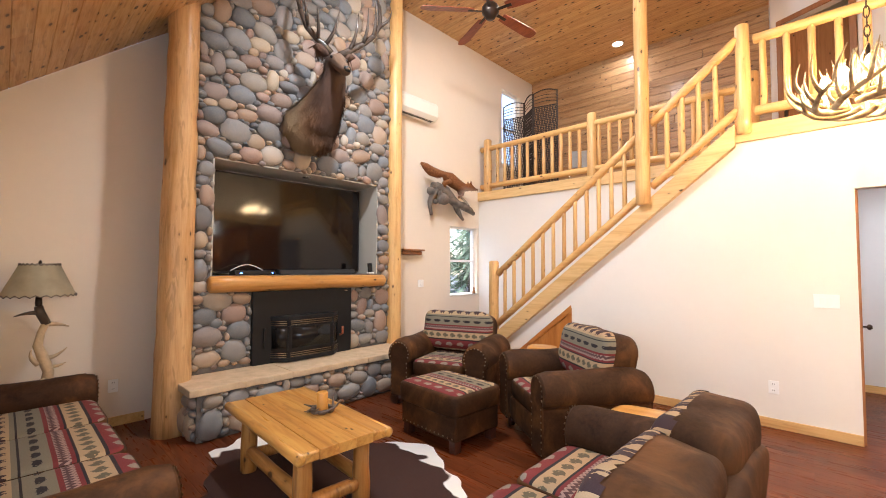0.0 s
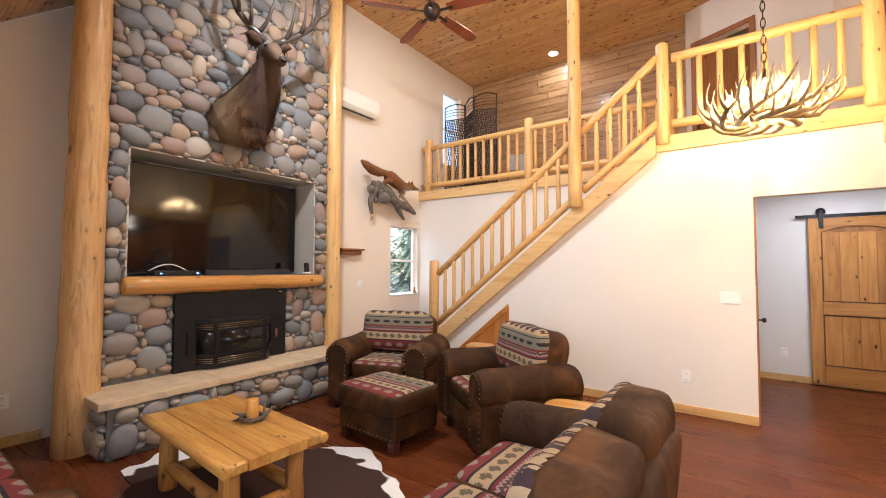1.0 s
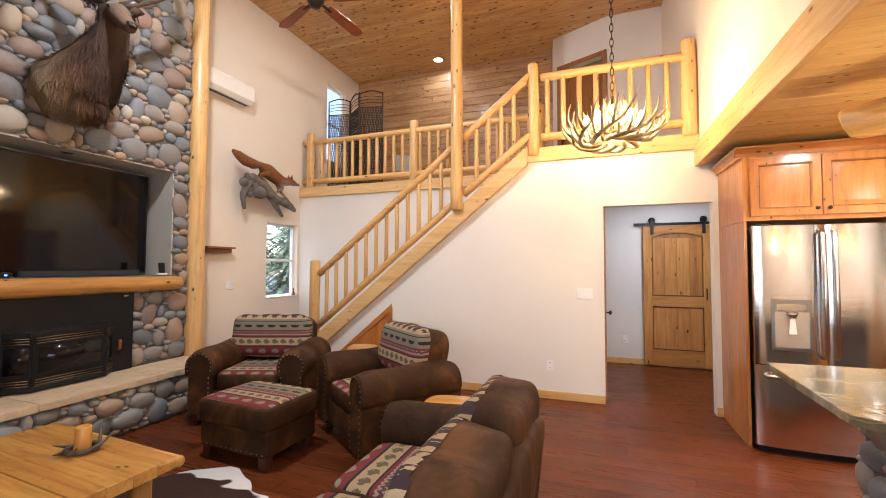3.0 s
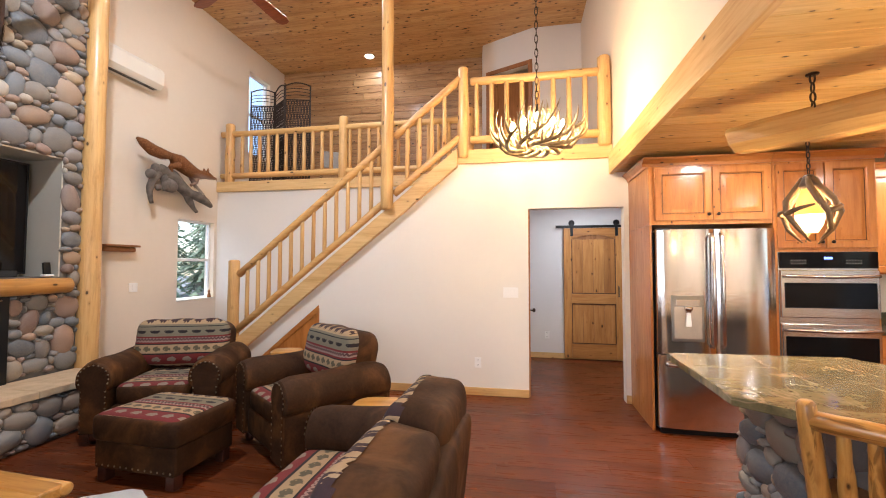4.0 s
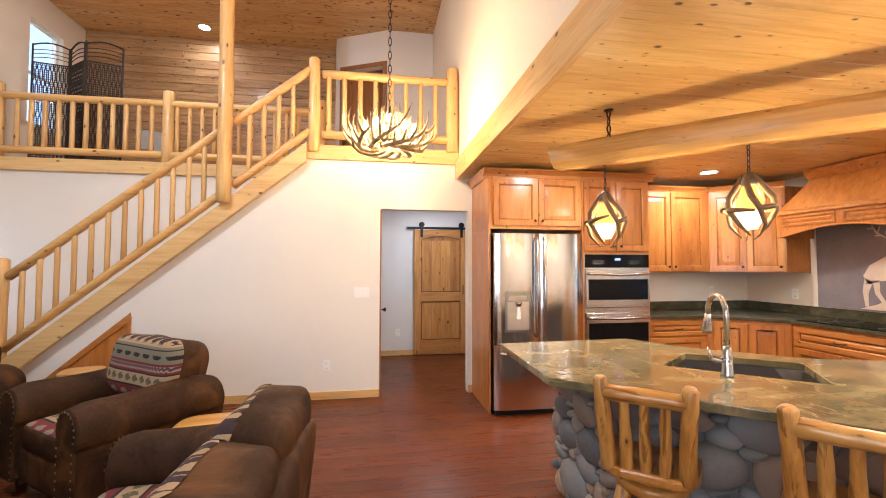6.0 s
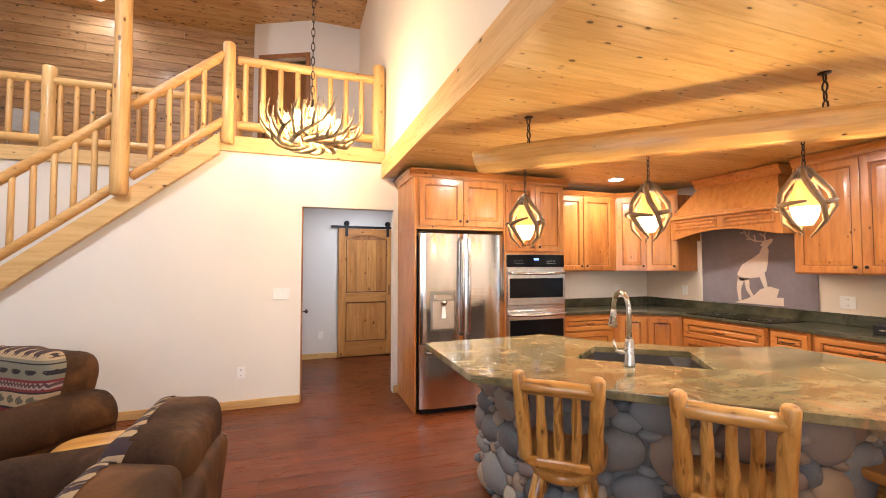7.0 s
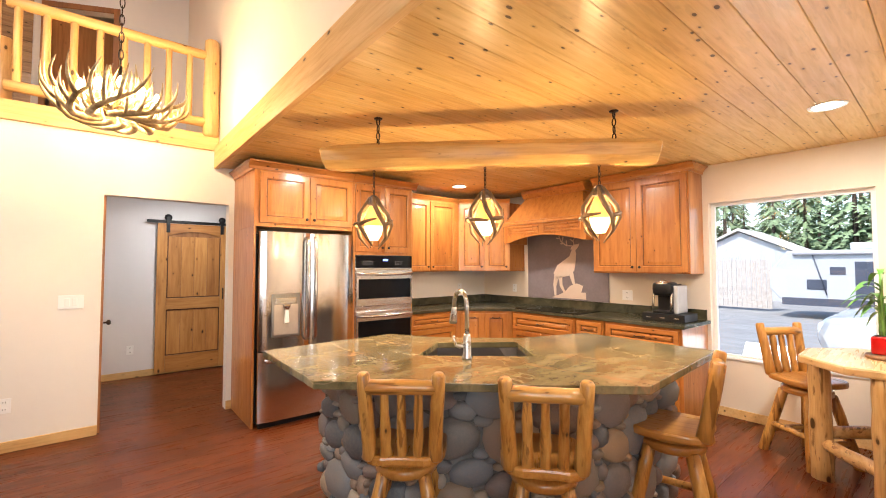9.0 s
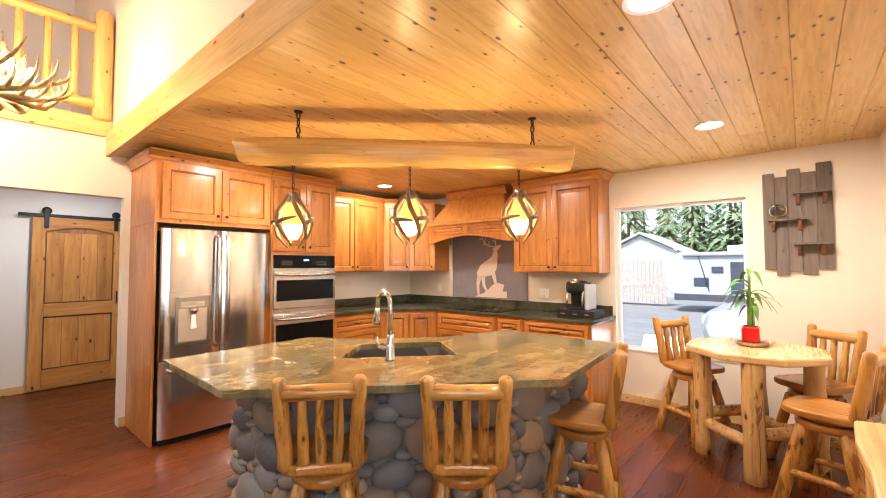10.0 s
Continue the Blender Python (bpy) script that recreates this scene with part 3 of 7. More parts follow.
# fireplace insert
stove = thing("fireplace_insert", pose(FX, 2.245, 0.445), "black steel wood-burning insert with a bay glass door", "fireplace insert")
part("surround", box(-0.05, 0.045, -0.575, 0.575, 0.0, 0.745), BLACK, stove, "flat black steel surround", False, 0.004)
bay = [(0.045, -0.40), (0.17, -0.27), (0.17, 0.27), (0.045, 0.40)]
part("top_hood", prism([(x, y * 1.0) for x, y in bay], "z", 0.43, 0.475), BLACK, stove, "", False, 0.006)
part("bottom_ledge", prism(bay, "z", 0.01, 0.05), BLACK, stove, "", False, 0.006)
part("firebox", prism([(x - 0.02, y * 0.97) for x, y in bay], "z", 0.05, 0.43), BLACK, stove, "", False)
BRASS = plain("brass_trim", (0.30, 0.22, 0.13), 0.4, 1.0)
for zz in (0.385, 0.405, 0.425, 0.06, 0.08, 0.10):
    for a, b in zip(bay, bay[1:]):
        a, b = Vector((a[0] - 0.004, a[1], zz)), Vector((b[0] - 0.004, b[1], zz))
        part("louvre", tube([a.lerp(b, 0.06), a.lerp(b, 0.94)], 0.0034, 6), BRASS, stove)
GLASS_DARK = plain("smoked_glass", (0.012, 0.010, 0.009), 0.10, vary=0.0, spec=0.25)
for a, b in zip(bay, bay[1:]):
    a, b = Vector((a[0] - 0.008, a[1] * 0.97)), Vector((b[0] - 0.008, b[1] * 0.97))
    d = (b - a).normalized()
    n_ = Vector((d.y, -d.x))
    n_ = n_ if n_.x > 0 else -n_
    p, q = a.lerp(b, 0.08), a.lerp(b, 0.92)
    part("glass_pane", prism([tuple(p), tuple(q), tuple(q + n_ * 0.01), tuple(p + n_ * 0.01)], "z", 0.15, 0.355), GLASS_DARK, stove, "dark glass pane")
    part("door_frame", prism([tuple(a), tuple(b), tuple(b + n_ * 0.005), tuple(a + n_ * 0.005)], "z", 0.125, 0.375), BLACK, stove, "", False)
part("handle", tube([(0.05, 0.42, 0.20), (0.09, 0.43, 0.22), (0.09, 0.43, 0.30)], 0.012, 8), plain("wood_handle", (0.25, 0.06, 0.02), 0.4), stove, "wooden spring handle")
part("latch", box(0.045, 0.065, -0.47, -0.44, 0.16, 0.36), BLACK, stove, "", False, 0.004)
part("badge", box(0.045, 0.048, 0.48, 0.52, 0.70, 0.715), STEEL, stove)

# television and what lies on the mantel
tv = thing("television", pose(-4.60, 2.24, 1.345), "large black flat television in the stone niche", "television")
part("screen", box(0.0, 0.018, -0.875, 0.875, 0.035, 1.045), plain("tv_glass", (0.006, 0.004, 0.004), 0.07, vary=0.0, spec=0.32), tv, "glossy dark screen", False)
bm = box(-0.03, 0.024, -0.89, 0.89, 0.02, 0.035)
for b in ((-0.03, 0.024, -0.89, 0.89, 1.045, 1.058), (-0.03, 0.024, -0.89, -0.875, 0.035, 1.045), (-0.03, 0.024, 0.875, 0.89, 0.035, 1.045)):
    box(*b, bm)
part("bezel", bm, BLACK, tv, "", False)
part("back_panel", box(-0.06, -0.002, -0.86, 0.86, 0.04, 1.03), BLACK, tv, "", False)
for y in (-0.6, 0.6):
    part("foot", box(-0.10, 0.12, y - 0.02, y + 0.02, 0.0, 0.02), BLACK, tv, "", False, 0.004)
bar = thing("soundbar", pose(-4.40, 2.45, 1.345), "long black soundbar under the television", "soundbar")
part("case", box(-0.04, 0.04, -0.48, 0.48, 0.0, 0.055), BLACK, bar, "", False, 0.012)
part("grille", box(0.0405, 0.043, -0.46, 0.46, 0.006, 0.049), plain("grille_cloth", (0.03, 0.03, 0.032), 0.9, bump=0.6), bar, "", False)
rec = thing("receiver_box", pose(-4.38, 1.70, 1.345), "small black receiver box with blue indicator lights", "receiver")
part("case", box(-0.08, 0.08, -0.20, 0.20, 0.0, 0.045), BLACK, rec, "", False, 0.006)
for y in (-0.14, 0.17):
    part("indicator", box(0.08, 0.083, y - 0.008, y + 0.008, 0.016, 0.026), glow("blue_led", (0.1, 0.25, 1.0), 4.0), rec, "", False)
cable = thing("cable", pose(-4.42, 1.66, 1.35), "thin white cable looped behind the receiver box", "cable")
part("wire", tube([(0, -0.16 + 0.027 * i, 0.04 + 0.06 * math.sin(math.pi * i / 12)) for i in range(13)], 0.004, 6), WHITE_PLASTIC, cable)
ph = thing("cordless_phone", pose(-4.28, 3.10, 1.345), "small black handset standing in a charger on the mantel", "phone")
part("cradle", box(-0.03, 0.03, -0.04, 0.04, 0, 0.02), WHITE_PLASTIC, ph, "", False, 0.006)
part("handset", moved(box(-0.012, 0.012, -0.03, 0.03, 0.015, 0.13), pose(0, 0, 0, 0, -8, 0)), BLACK, ph, "", False, 0.006)

# ---- kitchen ----
def loops(rects, bm=None, close=True):
    """Nested rectangles (inset, depth) of a w by h panel, facing -y."""
    bm = bm or bmesh.new()
    prev = None
    for pts in rects:
        ring = [bm.verts.new(p) for p in pts]
        if prev:
            for k in range(4):
                bm.faces.new((prev[k], prev[(k + 1) % 4], ring[(k + 1) % 4], ring[k]))
        prev = ring
    if close:
        bm.faces.new(prev)
    bmesh.ops.recalc_face_normals(bm, faces=bm.faces)
    return bm


def panel(x, z, w, h, t=0.022, rail=0.06, bm=None):
    """A raised-panel door or drawer front, its back at y = 0."""
    rail = min(rail, w * 0.28, h * 0.28)

    def rect(i, y):
        return [(x + i, y, z + i), (x + w - i, y, z + i), (x + w - i, y, z + h - i), (x + i, y, z + h - i)]
    s = min(0.035, (min(w, h) - 2 * rail) * 0.25)
    return loops([rect(0, 0), rect(0, -t + 0.003), rect(0.003, -t), rect(rail - 0.006, -t), rect(rail, -t + 0.006), rect(rail + 0.005, -t + 0.017), rect(rail + 0.010, -t + 0.017), rect(rail + 0.006 + s, -t + 0.004), rect(rail + 0.012 + s, -t + 0.004)], bm)


def knob(parent, x, z, y=-0.02):
    bm = lathe([(0, 0), (0.006, 0), (0.006, 0.012), (0.014, 0.018), (0.015, 0.026), (0.008, 0.032), (0, 0.033)], 12)
    part("knob", moved(bm, Matrix.Translation((x, y, z)) @ pose(0, 0, 0, 90)), DARK_BRONZE, parent, "dark bronze knob")


def pull(parent, x, z, y=-0.02, w=0.10):
    pts = [(x - w / 2, y, z), (x - w / 2, y - 0.02, z), (x - w / 4, y - 0.03, z - 0.004), (x + w / 4, y - 0.03, z - 0.004), (x + w / 2, y - 0.02, z), (x + w / 2, y, z)]
    part("pull", tube(pts, 0.005, 8), DARK_BRONZE, parent, "dark bronze bow pull")


GLAZE = plain("dark_glaze", (0.10, 0.03, 0.008), 0.4)


def cabinet(name, m, w, d, z0, z1, fronts, label, crown=0.0, category="cabinet", toe=0.0, ends=(0, 0)):
    """A cabinet with its front at y = 0 facing -y and its body behind. fronts: (kind, x, z, w, h, knob side)."""
    c = thing(name, m, label, category)
    bm = box(0, w, 0.0, d, z0 + toe, z1)
    if toe:
        box(0.002, w - 0.002, 0.06, d, z0, z0 + toe, bm)
    part("body", bm, ALDER, c, "", False, 0.002)
    for kind, x, z, fw, fh, side in fronts:
        rl = min(0.06, fw * 0.28, fh * 0.28)
        front = part("drawer_front" if kind == "drawer" else "door", moved(panel(x, z, fw, fh), pose(0, -0.001, 0)), ALDER_X if kind == "drawer" else ALDER, c, "", "auto")
        bm = bmesh.new()
        a0, a1, b0, b1, g = x + rl + 0.003, x + fw - rl - 0.003, z + rl + 0.003, z + fh - rl - 0.003, 0.006
        for q in ((a0, a1, b0, b0 + g), (a0, a1, b1 - g, b1), (a0, a0 + g, b0 + g, b1 - g), (a1 - g, a1, b0 + g, b1 - g)):
            box(q[0], q[1], -0.0085, -0.004, q[2], q[3], bm)
        part("bead", bm, GLAZE, front, "dark glazed groove", False)
        if kind == "drawer":
            pull(front, x + fw / 2, z + fh / 2)
        elif side == "pull":
            pull(front, x + fw / 2, z + fh - 0.05)
        else:
            knob(front, x + (0.035 if side == "l" else fw - 0.035), z + (0.05 if z1 > 1.5 else fh - 0.05))
    if crown:
        prof = [(0.0, -0.075), (-0.012, -0.075), (-0.016, -0.05), (-0.04, -0.02), (-0.055, -0.012), (-0.06, 0.0), (0.0, 0.0)]
        bm = prism([(y, z1 + crown + z) for y, z in prof], "x", -0.055 * ends[0], w + 0.055 * ends[1])
        if ends[0]:
            prism([(-y * -1, z1 + crown + z) for y, z in prof], "y", 0.0, d, bm)
        if ends[1]:
            prism([(w - y, z1 + crown + z) for y, z in prof], "y", 0.0, d, bm)
        part("crown_moulding", bm, ALDER_X, c, "", False)
    return c


# tall side panel and cupboards over the refrigerator
FY = 4.02
cabinet("refrigerator_cabinet", pose(1.12, FY, 0), 0.98, YS - FY - 0.003, 1.815, 2.34,
        [("door", 0.045, 1.85, 0.465, 0.47, "r"), ("door", 0.515, 1.85, 0.455, 0.47, "l")], "orange-brown alder cupboard with two raised-panel doors above the refrigerator", 0.075, ends=(1, 0))
side = thing("tall_side_board", pose(1.12, FY, 0), "tall alder side panel beside the refrigerator", "panel")
part("board", box(0, 0.022, 0.004, YS - FY - 0.003, 0, 1.813), ALDER, side, "", False, 0.002)
# oven tower
tower = cabinet("oven_cabinet", pose(2.105, FY, 0), 0.76, YS - FY - 0.003, 0, 2.34, [("door", 0.02, 1.60, 0.355, 0.72, "r"), ("door", 0.385, 1.60, 0.355, 0.72, "l"), ("drawer", 0.02, 0.12, 0.72, 0.26, "")],
                "tall alder cabinet that holds the double oven", 0.075, toe=0.09, ends=(0, 1))
oven = thing("double_oven", pose(2.125, FY - 0.002, 0.42), "stainless steel double wall oven with black glass doors", "oven")
OGLASS = plain("oven_glass", (0.006, 0.006, 0.007), 0.06, vary=0, spec=0.16)
part("trim_frame", box(0, 0.72, -0.012, 0.0, 0.0, 1.15), STEEL, oven, "", False, 0.003)
cp = part("control_panel", box(0.005, 0.715, -0.03, -0.012, 1.01, 1.145), OGLASS, oven, "black glass control panel", False, 0.003)
part("display", box(0.33, 0.39, -0.0315, -0.03, 1.085, 1.105), glow("oven_display", (0.15, 0.25, 0.9), 1.5), cp, "small blue display", False)
for k in range(24):
    part("key", box(0.09 + 0.02 * (k % 6) + 0.40 * ((k // 6) % 2), 0.096 + 0.02 * (k % 6) + 0.40 * ((k // 6) % 2), -0.0312, -0.03, 1.05 + 0.025 * (k // 12), 1.054 + 0.025 * (k // 12)), WHITE_PLASTIC, cp, "", False)
for z0, z1 in ((0.60, 0.995), (0.02, 0.55)):
    d = part("oven_door", box(0.005, 0.715, -0.04, -0.012, z0, z1), STEEL, oven, "brushed steel oven door", False, 0.006)
    part("window", box(0.03, 0.69, -0.043, -0.04, z0 + (0.08 if z0 > 0.3 else 0.04), z1 - 0.105), OGLASS, d, "dark oven window", False)
    part("handle", tube([(0.02, -0.04, z1 - 0.05), (0.03, -0.075, z1 - 0.048), (0.2, -0.085, z1 - 0.052), (0.36, -0.088, z1 - 0.056), (0.52, -0.085, z1 - 0.052), (0.69, -0.075, z1 - 0.048), (0.70, -0.04, z1 - 0.05)], 0.014, 10), STEEL, d, "curved steel bar handle")

# refrigerator
RSTEEL = Mat("fridge_steel", 0.16, 1.0)
g = RSTEEL.noise(RSTEEL.coords((1.0, 1.0, 120)), 3.0, 3)
RSTEEL.bump(g, 0.10, 0.002)
RSTEEL = RSTEEL.out((0.72, 0.71, 0.70), RSTEEL.ramp(g, [(0.3, 0.08), (0.7, 0.13)]))
fr = thing("refrigerator", pose(1.155, 3.95, 0), "stainless steel french-door refrigerator with an ice dispenser", "refrigerator")
DGREY = plain("fridge_side", (0.10, 0.10, 0.105), 0.45, 0.4)
part("case", box(0.005, 0.915, 0.075, 0.72, 0.03, 1.75), DGREY, fr, "dark grey case", False, 0.006)


def bulged(x0, x1, z0, z1, depth=0.07, bow=0.022):
    bm = bmesh.new()
    n = 12
    cols = []
    for i in range(n + 1):
        f = i / n
        y = -bow * (1 - (2 * f - 1) ** 2) - (0.012 if 0 < i < n else 0.0)
        cols.append([bm.verts.new((x0 + (x1 - x0) * f, y, z)) for z in (z0, z1)] + [bm.verts.new((x0 + (x1 - x0) * f, depth, z)) for z in (z1, z0)])
    for a, b in zip(cols, cols[1:]):
        for k in range(4):
            bm.faces.new((a[k], a[(k + 1) % 4], b[(k + 1) % 4], b[k]))
    bm.faces.new(cols[0]), bm.faces.new(cols[-1])
    bmesh.ops.recalc_face_normals(bm, faces=bm.faces)
    return bm


for i, (x0, x1) in enumerate(((0.0, 0.457), (0.463, 0.92))):
    d = part("door", bulged(x0, x1, 0.69, 1.765), RSTEEL, fr, "bowed brushed steel door", "auto")
    hx = 0.425 if i == 0 else 0.495
    part("handle", tube([(hx, -0.025, 0.76), (hx, -0.065, 0.79), (hx, -0.075, 1.2), (hx, -0.065, 1.69), (hx, -0.025, 1.72)], 0.016, 10), STEEL, d, "vertical steel handle")
    if i == 0:
        disp = part("dispenser", box(0.10, 0.36, -0.038, -0.0, 0.80, 1.20), plain("dispenser_frame", (0.30, 0.28, 0.26), 0.3, 0.9), d, "recessed water and ice dispenser", False, 0.008)
        part("recess", box(0.120, 0.340, -0.0395, -0.03, 0.825, 1.10), plain("dispenser_recess", (0.50, 0.43, 0.36), 0.35, 0.5), disp, "", False, 0.02)
        part("screen", box(0.135, 0.325, -0.0395, -0.03, 1.105, 1.16), STEEL, disp, "", False, 0.004)
        part("lever", prism([(0.205, 0.93), (0.255, 0.93), (0.245, 1.06), (0.215, 1.06)], "y", -0.058, -0.0395), WHITE_PLASTIC, disp, "", False, 0.008)
        part("nozzle", moved(lathe([(0, 0), (0.02, 0.0), (0.035, 0.03), (0.035, 0.05), (0, 0.05)], 16), pose(0.23, -0.05, 1.05)), STEEL, disp)
d = part("drawer", bulged(0.0, 0.92, 0.06, 0.68), RSTEEL, fr, "freezer drawer of brushed steel", "auto")
part("handle", tube([(0.06, -0.03, 0.60), (0.07, -0.075, 0.605), (0.46, -0.085, 0.605), (0.85, -0.075, 0.605), (0.86, -0.03, 0.60)], 0.017, 10), STEEL, d, "wide steel bar handle")
part("kick_plate", box(0.02, 0.90, 0.03, 0.08, 0.0, 0.055), BLACK, fr, "", False)
part("hinge_cover", box(0.02, 0.12, 0.02, 0.12, 1.75, 1.78), BLACK, fr, "", False, 0.004)

# wall cupboards
cabinet("wall_cabinet", pose(2.87, 4.42, 0), 1.075, YS - 4.42 - 0.003, 1.375, 2.33, [("door", 0.10, 1.39, 0.45, 0.92, "r"), ("door", 0.56, 1.39, 0.45, 0.92, "l")],
        "alder wall cupboard with two knotty raised-panel doors", 0.05)
diag = Matrix.Translation((3.945, 4.42, 0)) @ pose(0, 0, 0, 0, 0, -43.5)
cc = cabinet("corner_cabinet", diag, 0.715, 0.20, 1.375, 2.33, [("door", 0.02, 1.39, 0.335, 0.92, "r"), ("door", 0.36, 1.39, 0.335, 0.92, "r")], "alder corner cupboard set across the kitchen corner", 0.05)
part("corner_body", moved(prism([(3.95, 4.425), (4.462, 3.935), (XR - 0.003, 3.935), (XR - 0.003, YS - 0.003), (3.95, YS - 0.003)], "z", 1.375, 2.33), diag.inverted()), ALDER, cc, "", False)
east = pose(4.44, 2.64, 0, 0, 0, -90)
cabinet("wall_cabinet", east, 1.02, XR - 4.44 - 0.003, 1.37, 2.375, [("door", 0.015, 1.385, 0.49, 0.965, "r"), ("door", 0.51, 1.385, 0.495, 0.965, "l")],
        "alder wall cupboard beside the kitchen window", 0.075, ends=(0, 1))
# range hood between them
hood = thing("range_hood", pose(4.32, 2.66, 1.75), "alder range hood with an arched apron and tapered chimney", "range hood")
HW = 1.245
arch = [(0, 0.0), (0.0, 0.24)] + [(HW, 0.24), (HW, 0.0)] + [(HW - 0.04 - (HW - 0.08) * i / 12, 0.0 + 0.09 * math.sin(math.pi * i / 12)) for i in range(13)]
part("apron", prism(arch, "x", 0.0, 0.025), ALDER, hood, "arched panelled apron", False, 0.003)
part("shelf_moulding", prism([(-0.035, 0.24), (-0.035, 0.265), (-0.02, 0.285), (0.0, 0.29), (0.10, 0.29), (0.10, 0.24)], "y", -0.004, HW + 0.004), ALDER_X, hood, "", False)
for y0, y1 in ((0.06, 0.59), (0.655, 1.185)):
    bm = moved(panel(0, 0, y1 - y0, 0.11, 0.014, 0.025), Matrix.Translation((-0.001, y1, 0.115)) @ pose(0, 0, 0, 0, 0, -90))
    part("apron_panel", bm, ALDER_X, hood, "", "auto")
bm = bmesh.new()
lo = [bm.verts.new(p) for p in ((-0.0, 0.02, 0.29), (-0.0, HW - 0.02, 0.29), (0.455, HW - 0.02, 0.29), (0.455, 0.02, 0.29))]
hi = [bm.verts.new(p) for p in ((0.17, 0.14, 0.60), (0.17, HW - 0.24, 0.60), (0.455, HW - 0.24, 0.60), (0.455, 0.14, 0.60))]
for k in range(4):
    bm.faces.new((lo[k], lo[(k + 1) % 4], hi[(k + 1) % 4], hi[k]))
bm.faces.new(lo), bm.faces.new(hi)
bmesh.ops.recalc_face_normals(bm, faces=bm.faces)
part("chimney", bm, ALDER, hood, "tapered wooden chimney", False, 0.004)
part("crown_moulding", prism([(0.17, 0.60), (0.12, 0.66), (0.12, 0.70), (0.455, 0.70), (0.455, 0.60)], "y", 0.10, HW - 0.20), ALDER_X, hood, "", False, 0.004)
for y in (0.0, HW - 0.02):
    part("side_board", box(0.025, 0.455, y, y + 0.02, 0.0, 0.24), ALDER, hood, "", False, 0.002)
part("filter", box(0.03, 0.45, 0.03, HW - 0.03, 0.15, 0.17), STEEL, hood, "steel filter under the hood", False)

# base cupboards
BF = 4.14
cabinet("base_cabinet", pose(2.87, BF, 0), 0.78, YS - BF - 0.003, 0, 0.87, [("drawer", 0.06, 0.69, 0.68, 0.155, ""), ("drawer", 0.06, 0.41, 0.68, 0.26, ""), ("drawer", 0.06, 0.12, 0.68, 0.27, "")],
        "alder base cupboard with three drawers", toe=0.1)
bd = Matrix.Translation((3.65, BF, 0)) @ pose(0, 0, 0, 0, 0, -45)
cb = cabinet("corner_cabinet", bd, 0.72, 0.25, 0, 0.87, [("door", 0.06, 0.12, 0.29, 0.72, "pull"), ("door", 0.37, 0.12, 0.29, 0.72, "pull")], "alder corner base cupboard set at an angle", toe=0.1)
part("corner_body", moved(prism([(3.655, BF + 0.005), (4.155, 3.64), (XR - 0.003, 3.64), (XR - 0.003, YS - 0.003), (3.655, YS - 0.003)], "z", 0.1, 0.87), bd.inverted()), ALDER, cb, "", False)
EX = 4.16
for nm, y1, w, fronts, lab in (("base_cabinet", 3.63, 0.92, [("drawer", 0.03, 0.66, 0.86, 0.185, ""), ("door", 0.03, 0.12, 0.425, 0.52, "r"), ("door", 0.465, 0.12, 0.425, 0.52, "l")], "alder base cupboard under the cooktop with a wide drawer"),
                               ("base_cabinet", 2.70, 0.33, [("drawer", 0.02, 0.69, 0.29, 0.155, ""), ("drawer", 0.02, 0.41, 0.29, 0.26, ""), ("drawer", 0.02, 0.12, 0.29, 0.27, "")], "narrow alder base cupboard with three drawers"),
                               ("base_cabinet", 2.36, 0.76, [("drawer", 0.03, 0.69, 0.70, 0.155, ""), ("door", 0.03, 0.12, 0.345, 0.55, "r"), ("door", 0.385, 0.12, 0.345, 0.55, "l")], "alder base cupboard at the end of the counter")):
    cabinet(nm, pose(EX, y1, 0, 0, 0, -90), w, XR - EX - 0.003, 0, 0.87, fronts, lab, toe=0.1)

GRANITE = Mat("green_granite", 0.12)
v = GRANITE.coords((1, 1, 1))
vd = GRANITE.coords((1.0, 2.6, 1.0), rot=(0, 0, radians(35)))
base = GRANITE.ramp(GRANITE.noise(vd, 2.4, 8, 0.6, 0.35), [(0.30, (0.065, 0.060, 0.033)), (0.44, (0.14, 0.115, 0.055)), (0.56, (0.22, 0.175, 0.085)), (0.72, (0.31, 0.25, 0.14))])
mot = GRANITE.noise(v, 26, 6, 0.7)
base = GRANITE.mix(GRANITE.ramp(mot, [(0.52, 0.0), (0.70, 0.55)]), base, (0.045, 0.045, 0.025))
for sc, turn_, wide, col, amt in ((0.9, 30, 0.009, (0.34, 0.17, 0.075), 0.6), (1.3, -50, 0.004, (0.50, 0.36, 0.22), 0.45)):
    vn = GRANITE.noise(GRANITE.coords((1, 0.35, 1), rot=(0, 0, radians(turn_))), sc, 6, 0.55, 0.5)
    line = GRANITE.math("ABSOLUTE", GRANITE.math("SUBTRACT", vn, 0.5))
    base = GRANITE.mix(GRANITE.ramp(line, [(0.0, amt), (wide, 0.0)]), base, col)
GRANITE = GRANITE.out(base, GRANITE.ramp(mot, [(0.3, 0.09), (0.7, 0.17)]))
DGRAN = Mat("dark_granite", 0.15)
v = DGRAN.coords((1, 1, 1))
base = DGRAN.ramp(DGRAN.noise(v, 5, 8, 0.65, 0.9), [(0.3, (0.025, 0.027, 0.018)), (0.55, (0.075, 0.07, 0.042)), (0.75, (0.16, 0.13, 0.08))])
DGRAN = DGRAN.out(base)
top = thing("kitchen_counter", pose(4.2, 4.2, 0.872), "polished dark green granite counter with a low backsplash", "worktop")
bm = prism([(2.875, YS - 0.003), (2.875, 4.11), (3.64, 4.11), (4.13, 3.62), (4.13, 1.57), (XR - 0.003, 1.57), (XR - 0.003, YS - 0.003)], "z", 0, 0.032)
